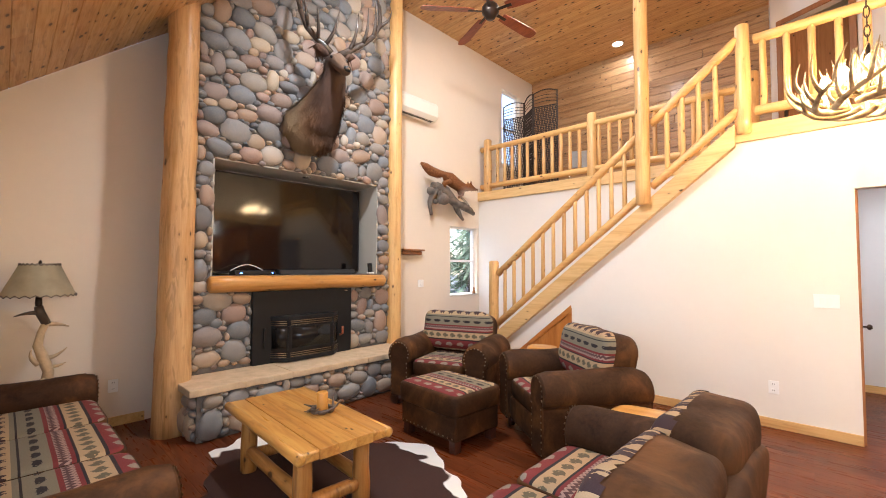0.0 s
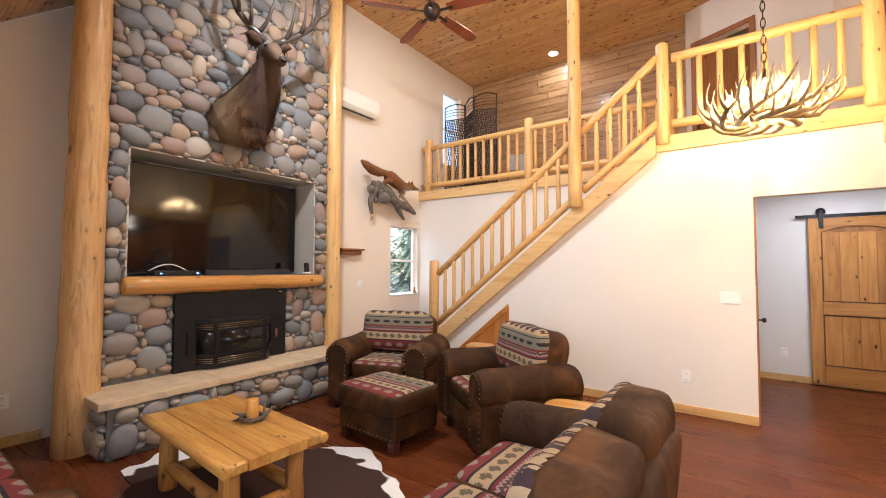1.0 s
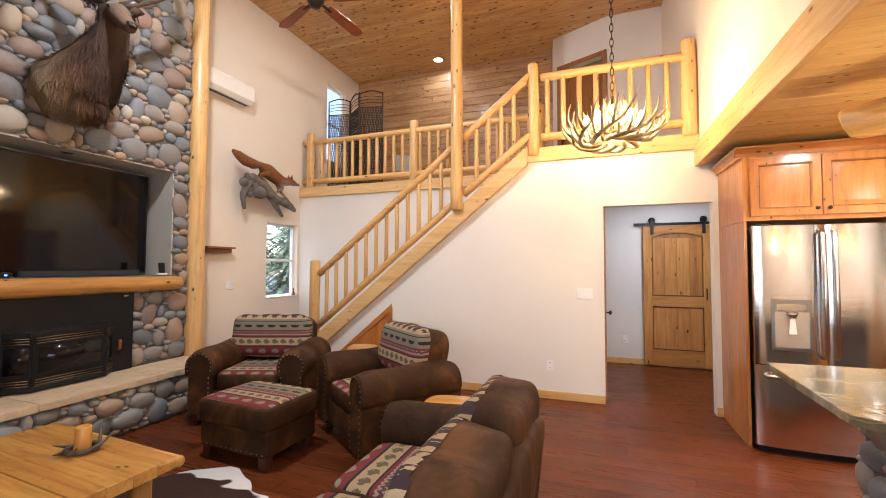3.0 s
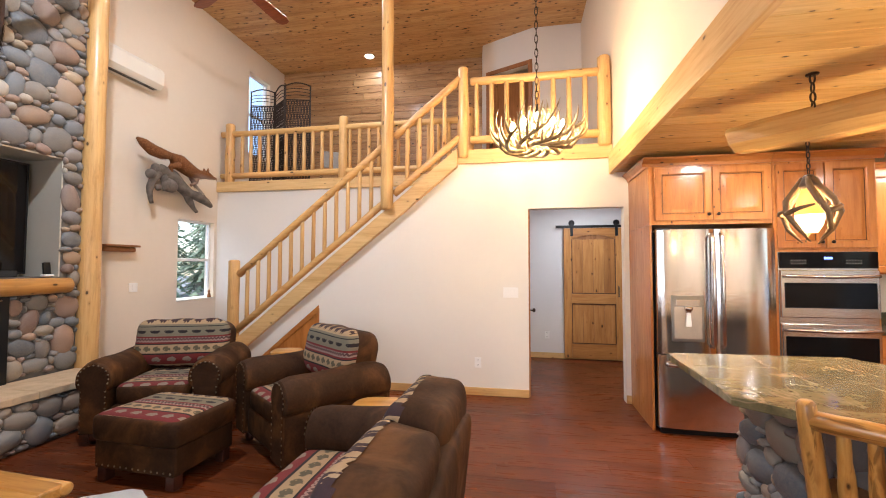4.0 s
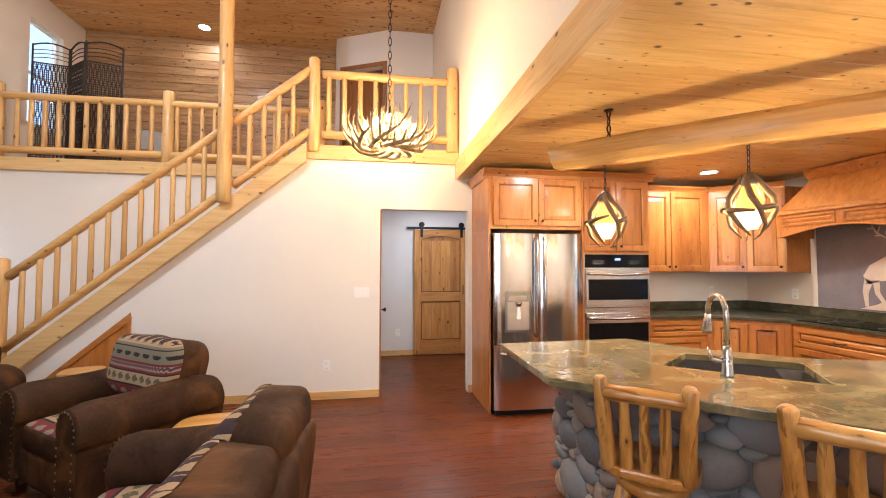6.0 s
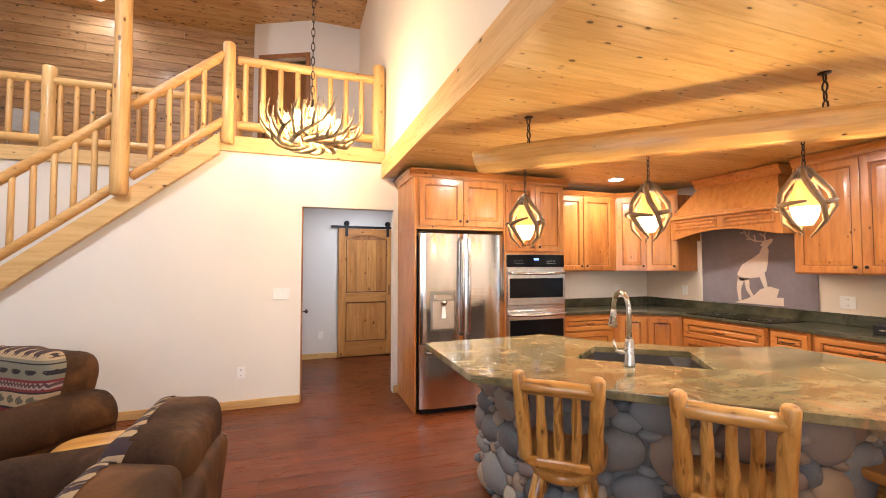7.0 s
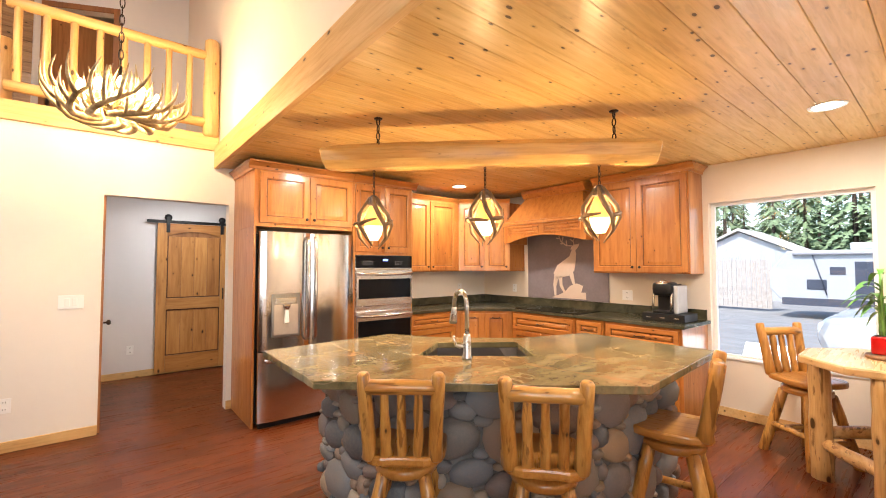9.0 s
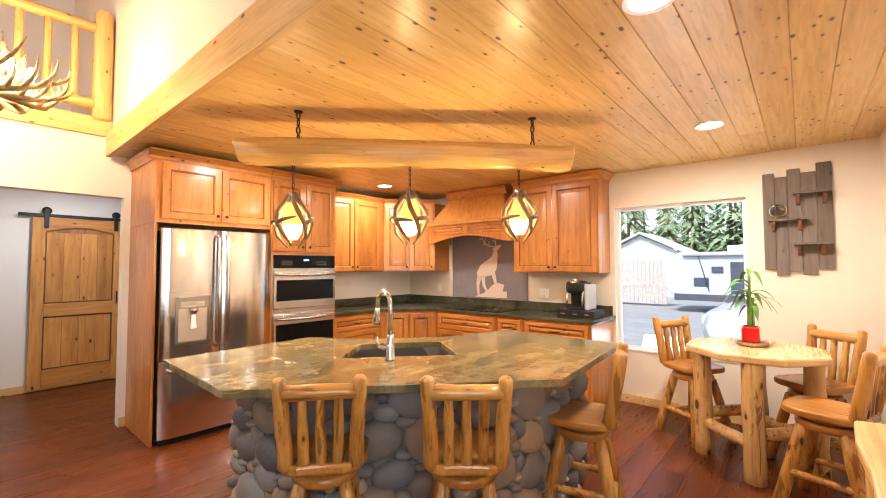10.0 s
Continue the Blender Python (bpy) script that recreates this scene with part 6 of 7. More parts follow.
# ceiling fan
FAN_WOOD = wood("fan_blade", (0.34, 0.085, 0.03), (0.25, 0.06, 0.02), (0.15, 0.035, 0.012), "x", "object", 0.3, 0.0)
fan = thing("ceiling_fan", pose(-3.0, 3.88, 4.50), "ceiling fan with dark bronze motor and red-brown blades", "ceiling fan")
part("motor", lathe([(0, -0.10), (0.05, -0.10), (0.075, -0.06), (0.10, -0.03), (0.105, 0.03), (0.08, 0.07), (0.04, 0.09), (0, 0.09)], 28), DARK_BRONZE, fan)
part("downrod", tube([(0, 0, 0.08), (0, 0, TOP - 4.50)], 0.014, 10), DARK_BRONZE, fan)
part("canopy", lathe([(0, TOP - 4.58), (0.03, TOP - 4.58), (0.065, TOP - 4.50), (0, TOP - 4.50)], 20), DARK_BRONZE, fan)
for i in range(5):
    a = 12 + 72 * i
    t = pose(0, 0, 0, 0, 0, a) @ pose(0, 0, 0, -13)
    part("blade", moved(prism([(0.20, -0.055), (0.30, -0.065), (0.74, -0.078), (0.82, -0.055), (0.84, 0.0), (0.82, 0.055), (0.74, 0.078), (0.30, 0.065), (0.20, 0.055)], "z", -0.006, 0.004), t), FAN_WOOD, fan, "red-brown wooden blade", False, 0.002)
    part("blade_iron", moved(box(0.08, 0.27, -0.02, 0.02, -0.014, -0.007), t), DARK_BRONZE, fan, "", False, 0.004)

# folding screen on the loft
WICKER = plain("dark_wicker", (0.035, 0.022, 0.016), 0.7, vary=0.4, scale=40, bump=0.8)
scr = thing("folding_screen", pose(-4.62, 6.42, LOFT), "dark woven folding screen with arched open tops on the loft", "folding screen")
x, y = 0.0, 0.0
for k, (a, w, h) in enumerate(((14, 0.42, 1.70), (-37, 0.42, 1.70), (16, 0.43, 1.70))):
    m = Matrix.Translation((x, y, 0)) @ pose(0, 0, 0, 0, 0, a)
    bm = tube([(0.012, 0, 0), (0.012, 0, h)], 0.012, 8)
    tube([(w - 0.012, 0, 0), (w - 0.012, 0, h)], 0.012, 8, bm=bm)
    tube(curve((0.012, 0, h - 0.01), (w - 0.012, 0, h - 0.01), (0, 0, 0.05), 8), 0.011, 8, bm=bm)
    for z in (0.12, h - 0.25):
        tube([(0.012, 0, z), (w - 0.012, 0, z)], 0.010, 8, bm=bm)
    fr_ = part("leaf_frame", moved(bm, m.copy()), WICKER, scr, "dark bamboo frame")
    bm = bmesh.new()
    n = int(w / 0.024)
    for i in range(n):
        xx = 0.03 + (w - 0.06) * i / (n - 1)
        tube([(xx + 0.006 * math.sin(j * 1.57 + i * 3.14), 0.008 * math.cos(j * 3.14 + i * 3.14), 0.12 + (h - 0.37) * j / 24) for j in range(25)], 0.0065, 4, bm=bm)
    for j in range(44):
        z = 0.12 + (h - 0.37) * j / 43
        tube([(0.015, 0, z), (w - 0.015, 0, z)], 0.006, 4, bm=bm)
    part("weave", moved(bm, m.copy()), WICKER, fr_, "woven dark cane")
    for j in range(3):
        part("top_bar", moved(tube(curve((0.015, 0, h - 0.19 + 0.055 * j), (w - 0.015, 0, h - 0.19 + 0.055 * j), (0, 0, 0.025), 8), 0.006, 5), m.copy()), WICKER, fr_)
    x += w * math.cos(radians(a))
    y += w * math.sin(radians(a))
chair = thing("lounge_chair", pose(-3.2, 6.75, LOFT, 0, 0, 30), "pale folded lounge chair behind the loft railing", "chair")
part("frame", tube([(-0.25, -0.3, 0.02), (-0.2, 0.0, 0.35), (-0.2, 0.45, 0.75)], 0.015, 8), STEEL, chair)
part("side_frame", tube([(0.25, -0.3, 0.02), (0.2, 0.0, 0.35), (0.2, 0.45, 0.75)], 0.015, 8), STEEL, chair)
part("sling", moved(box(-0.19, 0.19, 0.0, 0.62, 0.0, 0.012), pose(0, -0.02, 0.36, 41)), plain("grey_sling", (0.30, 0.28, 0.26), 0.9), chair, "", False)

# ---- stools and table of pine logs ----
SEAT_WOOD = wood("honey_seat", (0.52, 0.25, 0.06), (0.42, 0.175, 0.034), (0.27, 0.095, 0.014), "y", "object", 0.28, 0.35, coat=0.4)
HONEY_LOG = wood("honey_log", (0.60, 0.33, 0.09), (0.47, 0.215, 0.045), (0.22, 0.075, 0.012), "z", "object", 0.32, 0.75, 0.8, coat=0.4, streak=0.7)
HONEY_RAIL = wood("honey_rail", (0.60, 0.33, 0.09), (0.47, 0.215, 0.045), (0.22, 0.075, 0.012), "x", "object", 0.32, 0.75, 0.8, coat=0.4, streak=0.7)


def stool(m, label, seed=0, spindles=3, seat=0.61, top=0.975, name="bar_stool"):
    """A swivel log stool; it faces +y, its back is at -y."""
    s = thing(name, m @ Matrix.Diagonal((0.95, 1, 1, 1)), label, "bar stool", "log bar stools")
    out = []
    for i in range(40):
        a = 2 * math.pi * i / 40
        c, t = math.cos(a), math.sin(a)
        r = (abs(c / 0.205) ** 3.4 + abs(t / 0.205) ** 3.4) ** (-1 / 3.4)
        notch = 1 - 0.07 * max(0, -t) ** 8 * (abs(c) < 0.35)
        out.append((r * c * (1 + 0.02 * t), r * t * notch))
    part("seat", prism(out, "z", seat - 0.045, seat), SEAT_WOOD, s, "glossy honey-coloured shaped seat", False, 0.012)
    part("swivel", lathe([(0.13, seat - 0.075), (0.14, seat - 0.07), (0.14, seat - 0.047), (0, seat - 0.046)], 24), SEAT_WOOD, s)
    part("block", lathe([(0, seat - 0.125), (0.15, seat - 0.125), (0.16, seat - 0.115), (0.16, seat - 0.085), (0.15, seat - 0.078), (0, seat - 0.077)], 24), SEAT_WOOD, s)
    for i, (x, y) in enumerate(((-1, -1), (1, -1), (1, 1), (-1, 1))):
        part("leg", log((x * 0.20, y * 0.20, 0), (x * 0.10, y * 0.10, seat - 0.12), 0.036, 0.034, 12, seed=seed + i, rings=5), HONEY_LOG, s)
    k = 0.20 - 0.10 * 0.17 / 0.5
    for i, (a, b) in enumerate((((-k, -k), (k, -k)), ((-k, k), (k, k)), ((-k, -k), (-k, k)), ((k, -k), (k, k)))):
        z = 0.17 + 0.05 * (i > 1)
        part("stretcher", log((*a, z), (*b, z), 0.021, seg=9, seed=seed + 10 + i, rings=4), HONEY_RAIL, s)
    for i, x in enumerate((-0.16, 0.16)):
        part("back_post", log((x * 0.96, -0.155, seat - 0.01), (x * 1.08, -0.225, top), 0.036, 0.031, 13, seed=seed + 20 + i, rings=6, dome=0.35), HONEY_LOG, s)
    part("top_rail", log((-0.16, -0.212, top - 0.055), (0.16, -0.212, top - 0.055), 0.034, 0.033, 13, seed=seed + 25, rings=6), HONEY_RAIL, s)
    for i in range(spindles):
        x = -0.16 + 0.32 * (i + 1) / (spindles + 1)
        part("spindle", log((x * 0.95, -0.160, seat - 0.01), (x, -0.212, top - 0.06), 0.027, 0.021, 11, seed=seed + 30 + i, rings=7, wob=0.12), HONEY_LOG, s)
    return s


def toward(bx, by, fx, fy, d=0.215):
    """The pose of a stool whose back stands at (bx, by) and which faces along (fx, fy)."""
    f = Vector((fx, fy, 0)).normalized()
    return pose(bx + f.x * d, by + f.y * d, 0, 0, 0, math.degrees(math.atan2(-f.x, f.y)))


stool(toward(1.08, 1.56, 0.66, 0.75), "honey-coloured pine log bar stool pulled up to the island", 100, 3)
stool(toward(1.475, 1.09, 0.76, 0.65), "glossy pine log bar stool with a knotty post at the island", 150, 3)
stool(toward(2.52, 0.80, -0.28, 0.96), "pine log bar stool turned sideways at the island's end", 200, 3)
stool(toward(4.33, 0.93, -0.55, -0.83), "pine log stool between the window and the round table", 250, 3)
stool(toward(4.34, -0.16, -0.80, 0.60), "pine log stool beyond the table against the wall", 300, 3)
stool(toward(3.40, -0.29, 0.30, 0.95), "pine log stool on the near side of the dining table", 350, 3)

PALE_LOG = wood("skip_peeled_log", (0.76, 0.52, 0.25), (0.66, 0.40, 0.15), (0.36, 0.16, 0.045), "z", "object", 0.35, 0.9, 0.8, coat=0.3, streak=0.85)
PALE_RAIL = wood("skip_peeled_rail", (0.76, 0.52, 0.25), (0.66, 0.40, 0.15), (0.36, 0.16, 0.045), "x", "object", 0.35, 0.9, 0.8, coat=0.3, streak=0.85)
dt = thing("dining_table", pose(3.92, 0.30, 0, 0, 0, 2), "eight-sided pale pine log table by the kitchen window", "table")
oct_ = [(0.45 * math.cos(radians(22.5 + 45 * i)), 0.45 * math.sin(radians(22.5 + 45 * i))) for i in range(8)]
part("tabletop", prism(oct_, "z", 0.795, 0.85), wood("pale_table_top", (0.80, 0.58, 0.32), (0.72, 0.48, 0.22), (0.55, 0.32, 0.12), "x", "object", 0.25, 0.4, coat=0.45), dt, "glossy pale pine top with a bark-worn edge", False, 0.014)
legs = [(0.33 * math.cos(radians(a)), 0.33 * math.sin(radians(a))) for a in (90, 180, 270, 0)]
for i, (x, y) in enumerate(legs):
    part("leg", log((x, y, 0), (x, y, 0.795), 0.066, 0.06, 16, seed=400 + i, rings=9, wob=0.05), PALE_LOG, dt)
    nx, ny = legs[(i + 1) % 4]
    z = 0.24 + 0.07 * (i % 2)
    part("stretcher", log((x, y, z), (nx, ny, z), 0.042, seg=12, seed=410 + i, rings=6), PALE_RAIL, dt)
sl = thing("wood_slice", pose(3.98, 0.31, 0.851), "thin bark-edged wood slice under the plant pot", "wood slice")
part("slice", cushion(0, 0, 0.011, 0.125, 0.10, 0.011, 0.2, 0.95, 30, 6, 0.004), wood("bark_slice", (0.30, 0.16, 0.07), (0.22, 0.11, 0.045), (0.12, 0.05, 0.02), "x", "object", 0.5, 0.3), sl)
pl = thing("potted_plant", pose(3.99, 0.32, 0.875), "lucky bamboo in a square red glazed pot", "plant")
pot = part("pot", prism([(-0.055, -0.055), (0.055, -0.055), (0.055, 0.055), (-0.055, 0.055)], "z", 0, 0.115), plain("red_glaze", (0.55, 0.012, 0.012), 0.15, vary=0.06, coat=0.5), pl, "glossy red ceramic pot", False, 0.012)
part("soil", lathe([(0, 0.1155), (0.045, 0.1155), (0.04, 0.118), (0, 0.12)], 16), plain("soil", (0.04, 0.028, 0.018), 0.9, bump=0.5), pl)
LEAF = plain("bamboo_leaf", (0.09, 0.23, 0.035), 0.4, vary=0.35, scale=20)
CANE = plain("bamboo_cane", (0.14, 0.27, 0.05), 0.35, vary=0.3, scale=30)
rnd = random.Random(44)
for i, (x, y, h) in enumerate(((-0.012, 0.0, 0.40), (0.015, 0.012, 0.28), (0.01, -0.016, 0.22))):
    part("cane", tube([(x, y, 0.11 + h * j / 8 + 0) for j in range(9)], [0.0085 + 0.002 * (j % 2) for j in range(9)], 10), CANE, pl)
    for j in range(9 if i == 0 else 6):
        a, z, ln = rnd.uniform(0, 6.28), 0.11 + h * rnd.uniform(0.55, 1.02), rnd.uniform(0.14, 0.26)
        d = Vector((math.cos(a), math.sin(a), 0))
        sd = Vector((-d.y, d.x, 0))
        bm = bmesh.new()
        rows = []
        for q in range(7):
            f = q / 6
            c = Vector((x, y, z)) + d * ln * f * 0.85 + Vector((0, 0, 0.13 * f - 0.22 * f * f + 0.06 * (ln > 0.2) * f))
            wd = 0.018 * math.sin(math.pi * (0.08 + 0.92 * f)) + 0.001
            rows.append([bm.verts.new(c + sd * wd), bm.verts.new(c + Vector((0, 0, -0.004))), bm.verts.new(c - sd * wd)])
        for p, q in zip(rows, rows[1:]):
            for k in (0, 1):
                bm.faces.new((p[k], p[k + 1], q[k + 1], q[k]))
        part("leaf", bm, LEAF, pl)
# slab console by the long wall
con = thing("console_table", pose(2.30, -0.30, 0), "live-edge pale pine slab table against the wall", "table")
part("tabletop", prism([(-0.55, -0.165), (0.43, -0.165), (0.445, -0.05), (0.44, 0.08), (0.42, 0.155), (0.1, 0.17), (-0.2, 0.155), (-0.55, 0.165)], "z", 0.70, 0.755), wood("pale_slab", (0.74, 0.50, 0.26), (0.66, 0.42, 0.18), (0.45, 0.24, 0.09), "x", "object", 0.35, 0.5), con, "", False, 0.012)
for x in (-0.42, 0.28):
    for y in (-0.09, 0.09):
        part("leg", log((x, y, 0), (x, y, 0.70), 0.045, seed=int(430 + x * 10 + y * 30), rings=6), PALE_LOG, con)

# weathered board shelf on the east wall
BARN = wood("weathered_board", (0.21, 0.165, 0.135), (0.155, 0.12, 0.098), (0.08, 0.06, 0.05), "z", "object", 0.8, 0.5)
bs = thing("wall_shelf", pose(XR - 0.002, 0.03, 1.36, 0, 0, -90), "weathered grey barn board panel with three small shelves", "shelf")
for i, (w, z0, z1) in enumerate(((0.085, 0.05, 0.90), (0.085, 0.0, 0.86), (0.09, 0.03, 0.92), (0.10, 0.01, 0.88), (0.10, 0.06, 0.95))):
    x = -0.235 + sum((0.085, 0.085, 0.09, 0.10, 0.10)[:i])
    part("board", box(x + 0.001, x + w - 0.001, -0.024, 0.0, z0, z1), BARN, bs, "", False, 0.003)
RUST = wood("rust_board", (0.28, 0.13, 0.06), (0.22, 0.095, 0.04), (0.13, 0.05, 0.02), "x", "object", 0.6, 0.3)
for x0, x1, z in ((-0.03, 0.22, 0.69), (-0.20, 0.06, 0.47), (-0.03, 0.20, 0.26)):
    s = part("shelf", box(x0, x1, -0.12, -0.0245, z, z + 0.018), BARN, bs, "narrow shelf on wooden brackets", False, 0.002)
    for x in (x0 + 0.035, x1 - 0.045):
        part("bracket", moved(prism([(-0.0245, 0.0), (-0.10, 0.0), (-0.09, -0.03), (-0.05, -0.075), (-0.0245, -0.09)], "x", x - 0.012, x + 0.012), pose(0, 0, z - 0.001)), RUST, s, "", False)
jar = thing("glass_ornament", pose(XR - 0.075, 0.16, 1.36 + 0.49), "clear cut-glass plate standing on the small shelf", "ornament")
CLEAR = glass("clear_glass", (0.95, 0.96, 0.95), 0.05)
part("plate", moved(lathe([(0, 0), (0.045, 0.0), (0.06, 0.006), (0.058, 0.012), (0.04, 0.008), (0, 0.008)], 20), Matrix.Translation((0, 0, 0.066)) @ pose(0, 0, 0, 0, -80, 0)), CLEAR, jar)

# ---- antler chandelier, pendants and downlights ----
CH = (0.13, 3.72, 2.46)
BULB = glow("candle_bulb", (1.0, 0.72, 0.38), 60.0)
chd = thing("antler_chandelier", pose(*CH), "large antler chandelier with glowing candle bulbs on a chain", "chandelier")
rnd = random.Random(21)
for i in range(9):
    # outer antlers lie along the ring, their tines standing up and out
    a = 2 * math.pi * i / 9 + rnd.uniform(-0.1, 0.1)
    main, out = [], []
    for k in range(8):
        th, rr = a - 0.85 + 0.23 * k, 0.10 + 0.235 * math.sin(k / 7 * 1.45) + rnd.uniform(-0.01, 0.01)
        main.append(Vector((rr * math.cos(th), rr * math.sin(th), 0.03 - 0.03 * math.sin(k / 7 * 3.1) + 0.10 * (k / 7) ** 3)))
        out.append((Vector((math.cos(th), math.sin(th), 0)), Vector((-math.sin(th), math.cos(th), 0))))
    bm = tube(main, [0.018, 0.021, 0.023, 0.023, 0.021, 0.018, 0.015, 0.010], 9)
    for k, up_, side_, high in ((3, 0.05, 0.0, 0.15), (4, 0.07, 0.02, 0.19), (5, 0.09, 0.03, 0.20), (6, 0.09, 0.05, 0.18), (7, 0.05, 0.10, 0.17)):
        e = main[k] + out[k][0] * up_ * rnd.uniform(0.8, 1.2) + out[k][1] * side_ + Vector((0, 0, high * rnd.uniform(0.85, 1.25)))
        tube(curve(main[k], e, out[k][0] * 0.035 + Vector((0, 0, -0.02)), 6), taper(6, 0.014), 7, bm=bm)
    part("antler", bm, ANTLER, chd, "curved antler with upright tines")
for i in range(9):
    a = 2 * math.pi * i / 9 + 0.3
    rot = Matrix.Rotation(a, 4, "Z")
    main = [(0.03, -0.03, 0.10), (0.09, 0.0, 0.10), (0.13, 0.03, 0.17), (0.13, 0.04, 0.28), (0.10, 0.04, 0.38 + rnd.uniform(-0.05, 0.05))]
    bm = tube(main, [0.014, 0.016, 0.014, 0.010, 0.003], 8)
    for k, d in ((2, (0.07, -0.05, 0.15)), (1, (-0.05, 0.05, 0.30)), (2, (0.10, 0.06, 0.12))):
        p = Vector(main[k])
        tube(curve(p, p + Vector(d), (0.02, 0, -0.02), 5), taper(5, 0.012), 7, bm=bm)
    part("antler", moved(bm, rot), ANTLER, chd, "pale upright antler")
for i in range(12):
    a, rr, z = 2 * math.pi * i / 12, (0.24 if i % 3 else 0.11), (0.14 if i % 3 else 0.22)
    c = part("candle", lathe([(0, z - 0.05), (0.012, z - 0.05), (0.012, z), (0, z)], 10, axis=(rr * math.cos(a), rr * math.sin(a))), plain("candle_sleeve", (0.70, 0.58, 0.38), 0.5), chd)
    b = part("bulb", lathe([(0, z), (0.012, z + 0.005), (0.024, z + 0.03), (0.018, z + 0.055), (0.005, z + 0.08), (0, z + 0.08)], 12, axis=(rr * math.cos(a), rr * math.sin(a))), BULB, c, "glowing flame-shaped bulb")
    b.visible_shadow = False


def chain(parent, x, y, z0, z1, step=0.035, r=0.0035, w=0.011, mat=None):
    n = int((z1 - z0) / step)
    for i in range(n):
        z = z0 + (i + 0.5) * (z1 - z0) / n
        pts = [(w * math.cos(t) * (i % 2), w * math.cos(t) * ((i + 1) % 2), (step * 0.66) * math.sin(t)) for t in (2 * math.pi * k / 10 for k in range(11))]
        part("chain_link", moved(tube(pts, r, 5, caps=False), pose(x, y, z)), mat or DARK_BRONZE, parent)


chain(chd, 0, 0, 0.40, TOP - CH[2], 0.062, 0.004, 0.014)
part("stem", tube([(0, 0, 0.06), (0, 0, 0.41)], 0.012, 8), DARK_BRONZE, chd)
part("canopy", lathe([(0, TOP - CH[2] - 0.04), (0.06, TOP - CH[2] - 0.02), (0.065, TOP - CH[2]), (0, TOP - CH[2])], 20), DARK_BRONZE, chd)
for i in range(4):
    a = 2 * math.pi * i / 4 + 0.5
    lamp("chandelier_light", "POINT", pose(CH[0] + 0.19 * math.cos(a), CH[1] + 0.19 * math.sin(a), CH[2] + 0.19), 30, kelvin(2700), 0.04)

# the hung log with three antler pendants
LA, LB = Vector((1.26, 2.80, 2.205)), Vector((2.80, 1.20, 2.18))
beam = thing("hanging_log_beam", pose(2.0, 2.0, 2.19), "peeled log hung on chains from the kitchen ceiling", "beam")
o2 = Vector((2.0, 2.0, 2.19))
def hewn(length, seed):
    """A log hewn to rough flats, its length along x from the middle."""
    rnd = random.Random(seed)
    flats = ((-0.050, -0.092), (0.045, -0.088), (0.086, -0.045), (0.088, 0.020), (0.050, 0.078), (-0.030, 0.090), (-0.082, 0.050), (-0.088, -0.035))
    bm = bmesh.new()
    rows = []
    for i in range(15):
        f = i / 14
        k = 1.04 - 0.10 * f + rnd.uniform(-0.02, 0.02)
        slant = 0.05 * (i == 0) - 0.03 * (i == 14)
        dy, dz = rnd.uniform(-0.004, 0.004), 0.012 * math.sin(f * 3.1)
        rows.append([bm.verts.new((length * (f - 0.5) + slant * (v / 0.09) * -0.5, u * k + dy, v * k * (0.86 if i == 0 else 1) + dz + rnd.uniform(-0.003, 0.003))) for u, v in flats])
    for a, b in zip(rows, rows[1:]):
        for k in range(8):
            bm.faces.new((a[k], a[(k + 1) % 8], b[(k + 1) % 8], b[k]))
    bm.faces.new(rows[0]), bm.faces.new(rows[-1])
    bmesh.ops.recalc_face_normals(bm, faces=bm.faces)
    return bm


hung = part("log", hewn((LB - LA).length, 71), wood("beam_log", (0.74, 0.47, 0.17), (0.66, 0.38, 0.12), (0.48, 0.25, 0.07), "x", "object", 0.36, 0.35, 0.6, coat=0.2, streak=0.2), beam, "honey-coloured rough-hewn log", "auto", 0.010)
hung.matrix_basis = Matrix.Translation((LA + LB) / 2 - o2) @ (LB - LA).to_track_quat("X", "Z").to_matrix().to_4x4()
for x, y in ((1.50, 2.48), (2.62, 1.39)):
    chain(beam, x - o2.x, y - o2.y, 0.07, KZ - o2.z, 0.04, 0.005, 0.012)
    part("eye_plate", moved(lathe([(0, 0), (0.028, 0), (0.03, 0.006), (0, 0.006)], 14), pose(x - o2.x, y - o2.y, KZ - o2.z - 0.007)), DARK_BRONZE, beam)
PENDANT_ANTLER = plain("brown_antler", (0.17, 0.10, 0.045), 0.45, vary=0.45, scale=14, bump=0.3, rand="object")
AMBER = Mat("amber_glass_shade", 0.35)
v = AMBER.coords((1, 1, 1))
AMBER.feed(AMBER.b.inputs["Emission Color"], AMBER.ramp(AMBER.noise(v, 9, 3), [(0.35, (1.0, 0.30, 0.02)), (0.65, (1.0, 0.48, 0.08))]))
AMBER.feed(AMBER.b.inputs["Emission Strength"], 0.75)
AMBER = AMBER.out((0.8, 0.5, 0.2))
MILK = glow("milky_glass", (1.0, 0.74, 0.36), 2.4)
